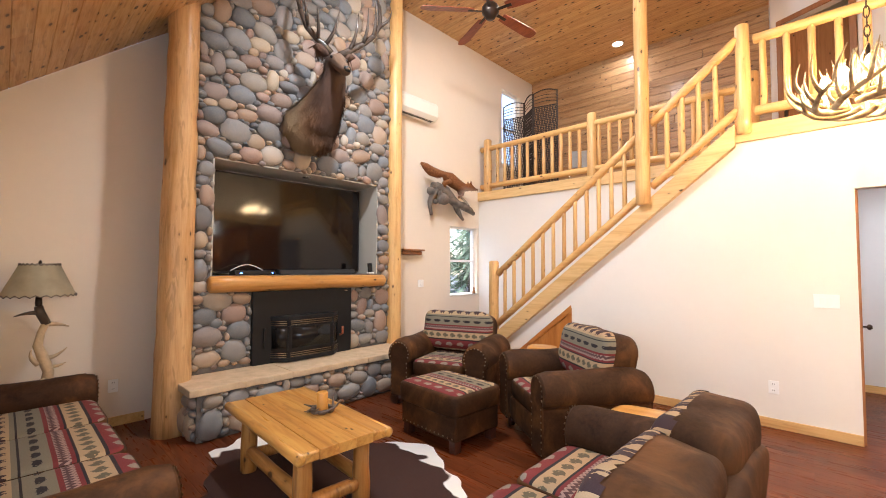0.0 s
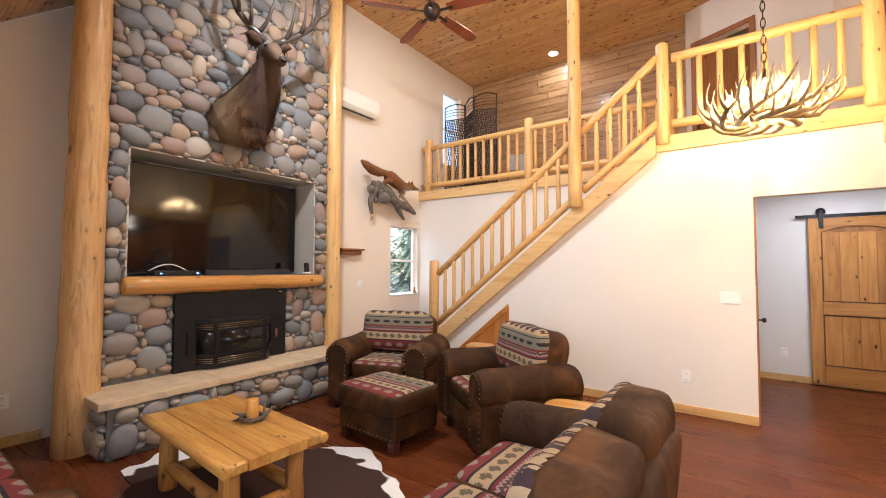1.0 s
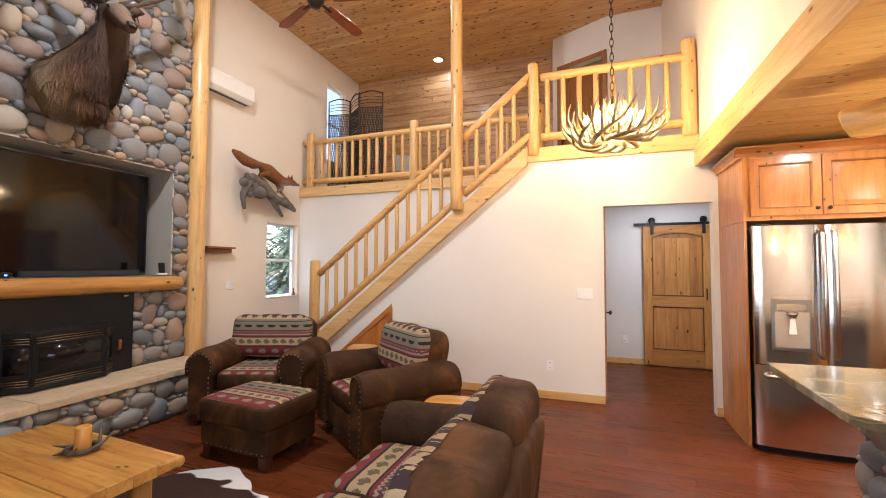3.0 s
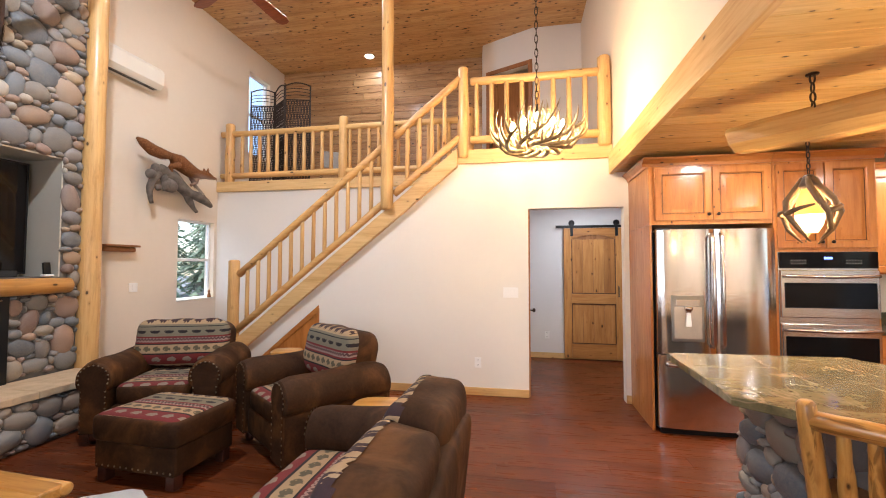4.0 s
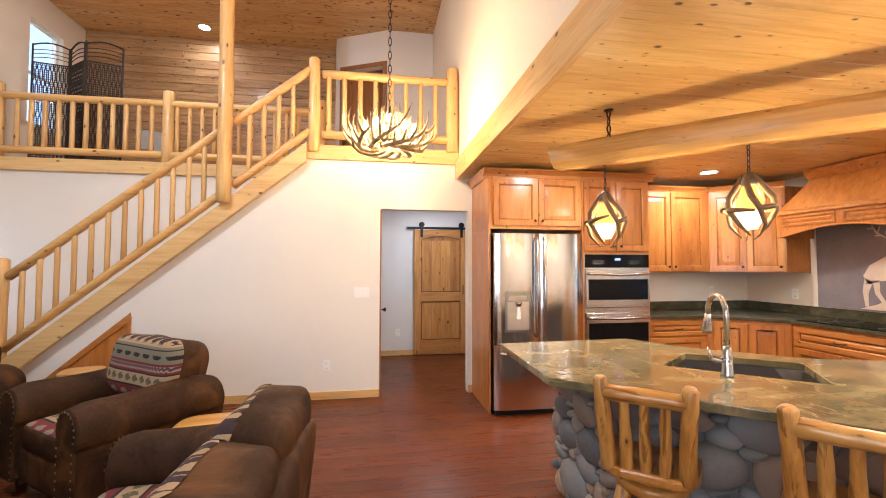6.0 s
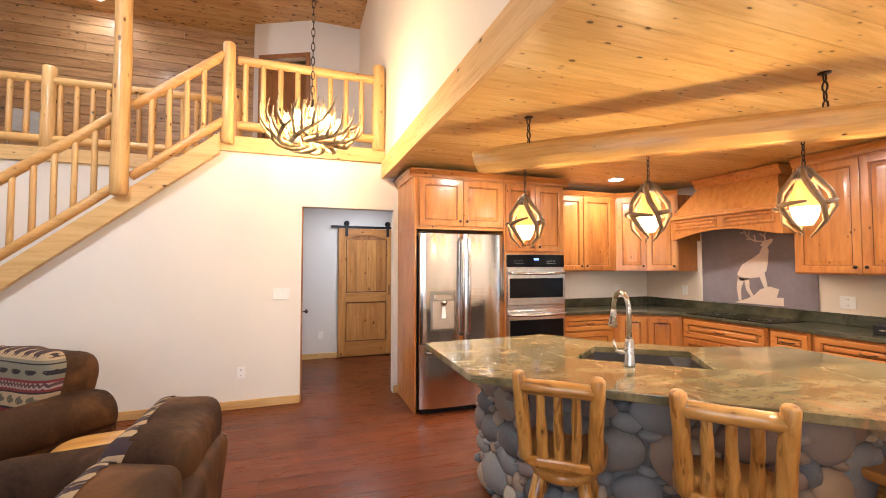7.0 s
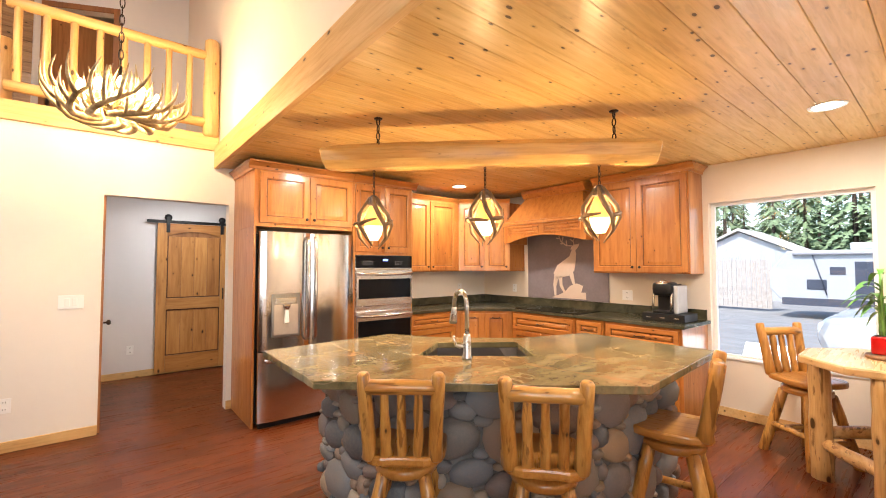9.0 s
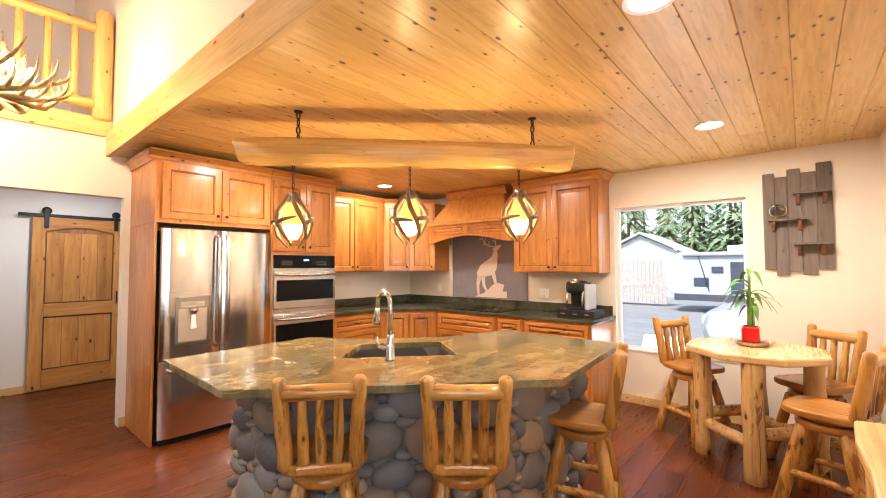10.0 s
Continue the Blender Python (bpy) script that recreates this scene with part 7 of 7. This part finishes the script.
for k, f in enumerate((0.16, 0.505, 0.838)):
    p = LA.lerp(LB, f)
    PZ = (1.585, 1.61, 1.62)[k]
    pen = thing("antler_pendant", pose(p.x, p.y, PZ) @ Matrix.Diagonal((0.88, 0.88, 0.92, 1)), "antler-caged pendant lamp with a glowing amber shade", "pendant lamp", "kitchen pendants")
    chain(pen, 0, 0, 0.385, (2.12 - PZ) / 0.92, 0.03, 0.0035, 0.009)
    part("cap", lathe([(0, 0.39), (0.025, 0.38), (0.045, 0.34), (0.055, 0.315), (0.03, 0.30), (0, 0.30)], 14), DARK_ANTLER, pen, "carved dark cap")
    up_ = part("upper_shade", lathe([(0.078, 0.15), (0.070, 0.21), (0.040, 0.30), (0, 0.305)], 8), AMBER, pen, "glowing amber glass shade")
    lo_ = part("lower_shade", lathe([(0, 0.045), (0.036, 0.045), (0.060, 0.085), (0.078, 0.15)], 8), MILK, pen, "bright milky lower glass")
    up_.visible_shadow = lo_.visible_shadow = False
    rnd = random.Random(80 + k)
    for i in range(5):
        a = 2 * math.pi * i / 5 + k + rnd.uniform(-0.25, 0.25)
        rr = 0.135
        main = [(0.03 * math.cos(a), 0.03 * math.sin(a), 0.365), (0.06 * math.cos(a + 0.2), 0.06 * math.sin(a + 0.2), 0.31), (0.115 * math.cos(a + 0.5), 0.115 * math.sin(a + 0.5), 0.23), (rr * math.cos(a + 0.8), rr * math.sin(a + 0.8), 0.155), (0.105 * math.cos(a + 1.2), 0.105 * math.sin(a + 1.2), 0.065), (0.045 * math.cos(a + 1.7), 0.045 * math.sin(a + 1.7), -0.01 + rnd.uniform(-0.02, 0.02))]
        bm = tube(main, [0.014, 0.018, 0.019, 0.017, 0.013, 0.004], 10)
        q = Vector(main[3])
        tube(curve(q, Vector((rr * math.cos(a + 1.9), rr * math.sin(a + 1.9), 0.17 + rnd.uniform(-0.04, 0.04))), (0.03 * math.cos(a + 1.3), 0.03 * math.sin(a + 1.3), 0), 6), taper(6, 0.017, 0.4), 8, bm=bm)
        part("antler", bm, PENDANT_ANTLER, pen, "curved antler")
    lamp("pendant_light", "POINT", pose(p.x, p.y, PZ + 0.14), 42, kelvin(2700), 0.05)

CAN = glow("downlight_lens", (1.0, 0.95, 0.88), 30.0)


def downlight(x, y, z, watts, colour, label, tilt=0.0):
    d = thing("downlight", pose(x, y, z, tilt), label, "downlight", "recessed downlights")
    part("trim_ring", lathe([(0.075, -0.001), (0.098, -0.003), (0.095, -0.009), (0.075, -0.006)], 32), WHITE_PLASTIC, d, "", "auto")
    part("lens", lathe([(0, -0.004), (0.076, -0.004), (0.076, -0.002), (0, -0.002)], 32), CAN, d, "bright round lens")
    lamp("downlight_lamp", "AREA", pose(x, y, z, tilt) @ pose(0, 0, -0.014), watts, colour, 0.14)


downlight(3.58, 0.49, KZ, 72, kelvin(4000), "lit recessed downlight near the kitchen window")
downlight(1.75, 0.42, KZ, 24, kelvin(4000), "lit recessed downlight over the dining side")
downlight(3.56, 3.97, KZ, 42, kelvin(3500), "lit recessed downlight in front of the cupboards")
downlight(1.72, 3.32, KZ, 36, kelvin(3500), "lit recessed downlight before the refrigerator")
downlight(3.42, 2.40, KZ, 24, kelvin(3500), "lit recessed downlight beside the range hood")
downlight(-2.80, 7.33, TOP, 12, kelvin(6500), "lit recessed downlight above the loft")
# assumed fitting, never in view, added to light the chimney stones
downlight(-2.55, 1.90, 4.495, 165, kelvin(6500), "assumed unseen downlight in the sloping ceiling before the fireplace", 40)
# made-up fill from the ridge for the living room, out of view
downlight(-1.2, 3.05, TOP, 16, kelvin(4000), "added unseen downlight high over the living room")
# no known fitting here: added out of view to brighten the stairwell
downlight(-2.6, 5.2, TOP, 55, kelvin(4000), "added unseen downlight high over the stairs")
downlight(0.9, 5.9, 2.44, 34, kelvin(6500), "lit recessed downlight in the hall")

# ---- doors, windows and the yard ----
def panel_door(name, m, w, h, label, handle=True, arch=True):
    """A two-panel door leaf; x across, front at y = 0 facing -y."""
    d = tagged(thing(name, m, label, "door"), "", "", "", "structure")
    part("leaf", box(0, w, 0.0, 0.035, 0, h), BROWN_TRIM, d, "", False, 0.003)
    st_, t = 0.115, 0.024
    for x in (0, w - st_):
        part("stile", box(x, x + st_, -t, -0.001, 0, h), DOOR_WOOD, d, "", False, 0.004)
    rail = wood("door_rail", (0.54, 0.26, 0.075), (0.44, 0.195, 0.05), (0.29, 0.11, 0.025), "x", "object", 0.38, 0.5, 0.9, grain=0.7, coat=0.2)
    for z0, z1 in ((0, 0.22), (0.84, 0.99)):
        part("rail", box(st_ + 0.001, w - st_ - 0.001, -t, -0.001, z0, z1), rail, d, "", False, 0.004)
    n = 12
    iw = w - 2 * st_
    top = [(st_ + 0.001, h), (st_ + 0.001, h - 0.17)] + [(st_ + iw * i / n, h - 0.17 + 0.065 * math.sin(math.pi * i / n)) for i in range(1, n)] + [(w - st_ - 0.001, h - 0.17), (w - st_ - 0.001, h)]
    part("rail", prism(top, "y", -t, -0.001), rail, d, "", False, 0.003)
    k = 4
    for i in range(k):
        x = st_ + 0.009 + (iw - 0.018) * i / k
        for z0, z1 in ((0.230, 0.830), (1.000, h - 0.178)):
            part("plank", box(x + 0.002, x + (iw - 0.018) / k - 0.002, -0.007, -0.001, z0, z1), DOOR_WOOD, d, "", False, 0.003)
    for z0, z1 in ((0.222, 0.838), (0.992, h - 0.172)):
        for x0, x1, a, b in ((st_, st_ + 0.014, z0, z1), (w - st_ - 0.014, w - st_, z0, z1), (st_ + 0.014, w - st_ - 0.014, z0, z0 + 0.014), (st_ + 0.014, w - st_ - 0.014, z1 - 0.014, z1)):
            if b < h - 0.2 or x1 - x0 < 0.02:
                part("moulding", box(x0, x1, -0.014, -0.0075, a, b), GLAZE, d, "dark moulding round the panel", False, 0.003)
    return d


barn = panel_door("door_1", pose(0.64, 6.80, 0.025), 0.88, 2.01, "knotty alder barn door hanging on a black rail")
part("handle", tube([(0.80, -0.014, 0.95), (0.80, -0.05, 0.96), (0.80, -0.05, 1.10), (0.80, -0.014, 1.11)], 0.008, 8), BLACK, barn)
trk = thing("barn_door_track", pose(0.52, 6.80, 2.04), "black flat-bar sliding door track with strap hangers", "door track")
part("rail", box(0.0, 1.75, -0.012, -0.004, 0.0, 0.04), BLACK, trk, "", False, 0.002)
for x in (0.24, 0.90):
    part("hanger", box(x - 0.022, x + 0.022, -0.034, -0.026, -0.13, 0.08), BLACK, trk, "", False, 0.003)
    part("roller", moved(lathe([(0, 0), (0.045, 0), (0.045, 0.018), (0, 0.018)], 20), Matrix.Translation((x, -0.008, 0.075)) @ pose(0, 0, 0, 90)), BLACK, trk)
for x in (0.08, 0.6, 1.15, 1.65):
    part("standoff", moved(lathe([(0, 0), (0.012, 0), (0.012, 0.05), (0, 0.05)], 10), Matrix.Translation((x, 0.046, 0.02)) @ pose(0, 0, 0, 90)), BLACK, trk)
# wooden jamb and the edge of the open door at the doorway
structure("door_jamb", box(DOORWAY[0] - 0.004, DOORWAY[0] + 0.018, YS + 0.03, YS + 0.115, 0.0, DOORWAY[2] - 0.003), BROWN_TRIM, "brown wooden door jamb lining in the doorway", "trim", bevel=0.003)
pk = thing("door_knob", pose(DOORWAY[0] + 0.02, YS + 0.07, 0.95), "dark bronze knob on the edge of the doorway", "door knob")
part("knob", moved(lathe([(0, 0), (0.008, 0), (0.008, 0.02), (0.022, 0.03), (0.024, 0.042), (0.012, 0.055), (0, 0.055)], 16), pose(0, 0, 0, 0, 90, 0)), DARK_BRONZE, pk)
# low triangular door under the stairs
tri = tagged(thing("door_2", pose(-3.25, YS - 0.002, 0), "low slanted wooden door under the stairs", "door"), "", "", "", "structure")
part("panel", prism([(0.0, 0.0), (0.82, 0.0), (0.82, 0.93), (0.0, 0.27)], "y", -0.012, 0.0), ALDER, tri, "", False)
part("trim", prism([(-0.06, 0.22), (0.0, 0.22), (0.82, 0.885), (0.82, 0.97)], "y", -0.026, -0.0125), ALDER_X, tri, "slanted casing", False, 0.003)
part("trim", box(0.765, 0.822, -0.026, -0.0125, 0.0, 0.86), ALDER, tri, "", False, 0.003)
# loft door leaf and casing on the angled wall
ang_deg = math.degrees(math.atan2(ang.y, ang.x))
ld = tagged(thing("door_3", Matrix.Translation((-0.60, 7.30, LOFT)) @ pose(0, 0, 0, 0, 0, ang_deg), "dark wooden loft door in a brown casing, ajar", "door"), "", "", "", "structure")
for x0, x1, z0, z1 in ((0.0, 0.07, 0, 2.09), (0.80, 0.87, 0, 2.09), (0.071, 0.799, 2.02, 2.09)):
    part("casing", box(x0, x1, -0.018, -0.001, z0, z1), BROWN_TRIM, ld, "brown casing", False, 0.004)
part("leaf", moved(box(0, 0.70, 0, 0.035, 0.01, 2.0), Matrix.Translation((0.08, 0.05, 0)) @ pose(0, 0, 0, 0, 0, 35)), BROWN_TRIM, ld, "dark brown door leaf", False, 0.004)


WINDOW_WHITE = plain("white_vinyl", (0.80, 0.79, 0.77), 0.4, vary=0.02)


def window(name, m, w, h, label, sash=True):
    """A white window in an opening; x across, z up, the room at -y; its face 0.09 m into the wall."""
    d = tagged(thing(name, m, label, "window"), "", "", "", "structure")
    f = 0.035
    fr = part("window_frame", box(0.0, w, 0.07, 0.11, 0, f), WINDOW_WHITE, d, "", False)
    for b in ((0, w, h - f, h), (0, f, f, h - f), (w - f, w, f, h - f)):
        part("frame_bar", box(b[0], b[1], 0.07, 0.11, b[2], b[3]), WINDOW_WHITE, fr, "", False, 0.003)
    zs = (f, h / 2, h - f) if sash else (f, h - f)
    if sash:
        part("meeting_rail", box(f, w - f, 0.065, 0.105, h / 2 - 0.02, h / 2 + 0.02), WINDOW_WHITE, fr, "", False, 0.003)
    for a, b in zip(zs, zs[1:]):
        g = part("pane", box(f, w - f, 0.088, 0.092, a, b), PANE, d, "clear pane", False)
        g.visible_shadow = False
    part("window_sill", box(-0.0, w, -0.012, 0.07, -0.004, 0.016), WINDOW_WHITE, d, "", False, 0.004)
    return d


PANE = glass("window_glass")
window("window_1", pose(XL, WIN[0], WIN[2], 0, 0, 90), WIN[1] - WIN[0], WIN[3] - WIN[2], "white double-hung window with woods outside")
window("window_2", pose(XL, LWIN[0], LWIN[2], 0, 0, 90), LWIN[1] - LWIN[0], LWIN[3] - LWIN[2], "white window high on the loft wall")
window("window_3", pose(XR, KWIN[1], KWIN[2], 0, 0, -90), KWIN[1] - KWIN[0], KWIN[3] - KWIN[2], "wide white kitchen window onto a bright yard", False)
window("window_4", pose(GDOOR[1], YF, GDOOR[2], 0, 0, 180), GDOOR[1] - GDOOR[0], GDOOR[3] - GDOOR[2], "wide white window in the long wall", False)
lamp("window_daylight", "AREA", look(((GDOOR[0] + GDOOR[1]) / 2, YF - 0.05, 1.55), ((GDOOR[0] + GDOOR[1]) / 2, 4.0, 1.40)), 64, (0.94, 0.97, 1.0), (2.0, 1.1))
# added lamp hidden below the sill, stands in for light bounced off the yard
lamp("yard_bounce_fill", "AREA", look((XR + 0.65, 0.98, 0.30), (XR - 1.6, 0.98, 2.4)), 30, (0.94, 0.97, 1.0), (1.1, 0.8))
fig = thing("sill_ornament", pose(XL + 0.03, 5.72, WIN[2] + 0.017), "small dark red figurine on the window sill", "ornament")
part("figure", lathe([(0, 0), (0.03, 0.0), (0.026, 0.03), (0.012, 0.07), (0.018, 0.09), (0.008, 0.115), (0, 0.12)], 12), BROWN_TRIM, fig)

# the yard behind the kitchen window
RVW = plain("rv_white", (0.42, 0.44, 0.47), 0.35, vary=0.03)
RVD = plain("rv_dark", (0.06, 0.07, 0.10), 0.3)
rv = thing("travel_trailer", pose(22.0, 3.0, -0.7, 0, 0, 0), "white travel trailer parked in the yard", "trailer")
part("body", prism([(-3.2, 0.55), (1.5, 0.55), (2.0, 1.2), (2.0, 1.9), (1.4, 2.75), (-3.2, 2.75)], "x", 0.0, 2.4), RVW, rv, "white ribbed body", False, 0.05)
part("stripe", box(-0.02, 0.0, -3.2, 1.6, 0.55, 0.85), RVD, rv, "dark lower stripe", False)
for y0, y1, z0, z1 in ((-2.6, -1.9, 1.5, 2.1), (-1.2, -0.6, 0.9, 2.3), (0.2, 0.8, 1.2, 1.6), (-0.35, 0.1, 1.8, 2.1)):
    part("window", box(-0.03, -0.005, y0, y1, z0, z1), RVD, rv, "dark window", False, 0.02)
part("awning", tube([(-0.08, -3.0, 2.6), (-0.08, 1.2, 2.6)], 0.05, 10), plain("awning_grey", (0.25, 0.25, 0.27), 0.6), rv)
part("awning_arm", tube([(-0.06, 0.6, 2.6), (-0.06, 0.2, 1.0)], 0.025, 8), RVD, rv)
for y in (-1.6, -0.7):
    w_ = part("wheel", moved(lathe([(0, 0), (0.2, 0), (0.34, 0.02), (0.34, 0.2), (0, 0.2)], 24), Matrix.Translation((0.02, y, 0.34)) @ pose(0, 0, 0, 0, 90, 0)), BLACK, rv)
part("air_unit", box(0.8, 1.6, -1.2, -0.4, 2.75, 3.05), RVW, rv, "", False, 0.05)
car = thing("car", pose(8.1, -1.0, -0.06), "pale silver car with its hood towards the house", "car")
CARP = plain("silver_paint", (0.50, 0.54, 0.60), 0.2, 0.5, coat=0.6)
prof = [(-2.2, 0.35), (2.1, 0.35), (2.2, 0.6), (2.1, 0.85), (1.1, 0.98), (0.5, 1.42), (-1.0, 1.46), (-1.9, 1.02), (-2.2, 0.9)]
part("body", prism(prof, "x", -0.85, 0.85), CARP, car, "", False, 0.08)
part("windscreen", prism([(1.04, 1.0), (0.52, 1.39), (0.54, 1.41), (1.08, 1.0)], "x", -0.7, 0.7), RVD, car, "", False)
for x in (-0.862, 0.845):
    part("side_glass", prism([(0.85, 1.02), (0.42, 1.36), (-0.95, 1.39), (-1.6, 1.04)], "x", x, x + 0.017), RVD, car, "", False)
    for y in (-1.4, 1.4):
        part("wheel", moved(lathe([(0, 0), (0.2, 0), (0.33, 0.02), (0.33, 0.2), (0, 0.2)], 24), Matrix.Translation((x - 0.02 if x < 0 else x - 0.16, y, 0.33)) @ pose(0, 0, 0, 0, 90, 0)), BLACK, car)
for x in (-0.62, 0.62):
    part("headlight", cushion(x, 2.13, 0.68, 0.16, 0.06, 0.09, 0.6, 0.6, 16, 8), RVW, car)
house = thing("shed", pose(32, 9.5, -0.9), "white shed with a pale gabled roof across the yard", "shed")
part("wall", prism([(-4.0, 0), (2.6, 0), (2.6, 2.9), (-0.7, 4.5), (-4.0, 2.9)], "x", 0, 5), RVW, house, "", False)
part("roof", prism([(-4.3, 2.82), (-0.7, 4.6), (2.9, 2.82), (2.9, 2.95), (-0.7, 4.75), (-4.3, 2.95)], "x", -0.3, 5.3), plain("roof_pale", (0.55, 0.53, 0.50), 0.8), house, "", False)
fence = thing("fence", pose(24.5, 10.0, -0.6), "grey board fence behind the trailer", "fence")
GFEN = plain("grey_fence", (0.42, 0.38, 0.35), 0.85, vary=0.2)
for i in range(44):
    part("board", box(0, 0.03, -4.5 + i * 0.2, -4.5 + i * 0.2 + 0.18, 0, 2.3 + 0.03 * (i % 3)), GFEN, fence, "", False)

# woods behind the yard and outside the gable windows
CONIFER = plain("foliage", (0.20, 0.28, 0.15), 0.7, vary=0.5, scale=3)
BARK = plain("bark", (0.09, 0.065, 0.05), 0.9, vary=0.3, bump=0.6)


def conifer(x, y, h, seed):
    rnd = random.Random(seed)
    t = thing("tree", pose(x, y, -0.1), "tall green conifer behind the yard", "tree", "trees round the house")
    part("trunk", tube([(0, 0, 0), (0.05, 0, h * 0.5), (0, 0.04, h)], [0.2, 0.12, 0.02], 8), BARK, t)
    bm = bmesh.new()
    for i in range(260):
        f = rnd.random() ** 0.8
        z = h * (0.06 + 0.94 * f)
        reach = (1 - f) * h * 0.22 + 0.25
        a = rnd.uniform(0, 6.283)
        d = Vector((math.cos(a), math.sin(a), 0))
        s = Vector((-d.y, d.x, 0))
        p = Vector((0, 0, z)) + d * reach * rnd.uniform(0.2, 0.5)
        q = Vector((0, 0, z - reach * 0.35)) + d * reach * rnd.uniform(0.75, 1.1)
        w = reach * rnd.uniform(0.10, 0.2)
        for k in range(4):
            e, g = p.lerp(q, k / 4), p.lerp(q, (k + 1.3) / 4)
            ww = w * (1 - abs(k - 1.2) * 0.25)
            dn = Vector((0, 0, -0.25 * w * rnd.uniform(0.3, 1.6)))
            vs = [bm.verts.new(e), bm.verts.new(e.lerp(g, 0.5) + s * ww + dn), bm.verts.new(g), bm.verts.new(e.lerp(g, 0.5) - s * ww + dn)]
            bm.faces.new(vs)
    part("crown", bm, CONIFER, t, "", False)
    return t


rnd = random.Random(9)
for i in range(12):
    conifer(52 + rnd.uniform(-3, 4), -4 + i * 2.3, rnd.uniform(13, 19), 60 + i)
for i in range(16):
    conifer(44 + rnd.uniform(-3, 4), -3 + i * 1.5, rnd.uniform(7, 15), i)
for i in range(0, 6, 2):
    conifer(-15.5 + rnd.uniform(-1.8, 1.8), 15.0 + i * 1.5, rnd.uniform(6, 10), 20 + i)
for i in range(5):
    conifer(-20 + rnd.uniform(-1.8, 1.8), 19 + i * 2.2, rnd.uniform(9, 12), 30 + i)

# ---- floorboards ----
floor = tagged(thing("floor", None, "glossy red-brown wood plank floor", "floor"), "", "", "", "structure")
PLANKS = {}


def plank(x0, x1, y0, y1):
    w, d = round(x1 - x0, 3), round(y1 - y0, 3)
    if (w, d) not in PLANKS:
        bm = bmesh.new()
        c = 0.0007
        lo = [bm.verts.new(p) for p in ((0.0005, 0.0005, -0.004), (w - 0.0005, 0.0005, -0.004), (w - 0.0005, d - 0.0005, -0.004), (0.0005, d - 0.0005, -0.004))]
        hi = [bm.verts.new(p) for p in ((c, c, 0), (w - c, c, 0), (w - c, d - c, 0), (c, d - c, 0))]
        bm.faces.new(hi)
        for k in range(4):
            bm.faces.new((lo[k], lo[(k + 1) % 4], hi[(k + 1) % 4], hi[k]))
        bmesh.ops.recalc_face_normals(bm, faces=bm.faces)
        me = bpy.data.meshes.new("plank")
        bm.to_mesh(me)
        bm.free()
        me.materials.append(FLOOR_WOOD)
        PLANKS[w, d] = me
    ob = new("plank", PLANKS[w, d])
    ob.parent = floor
    ob.location = (x0, y0, 0)


PW = 0.19
y = YF
i = 0
while y < YS + 2.1:
    x0, x1 = (XL, XR) if y < YS else (XL if y < YW else -0.72, 2.4)
    x = x0
    first = (0.6, 1.4, 1.0, 1.8)[i % 4]
    while x < x1 - 0.01:
        n = min(x + first, x1)
        plank(x, n, y, y + PW)
        x, first = n, 1.8
    y += PW
    i += 1
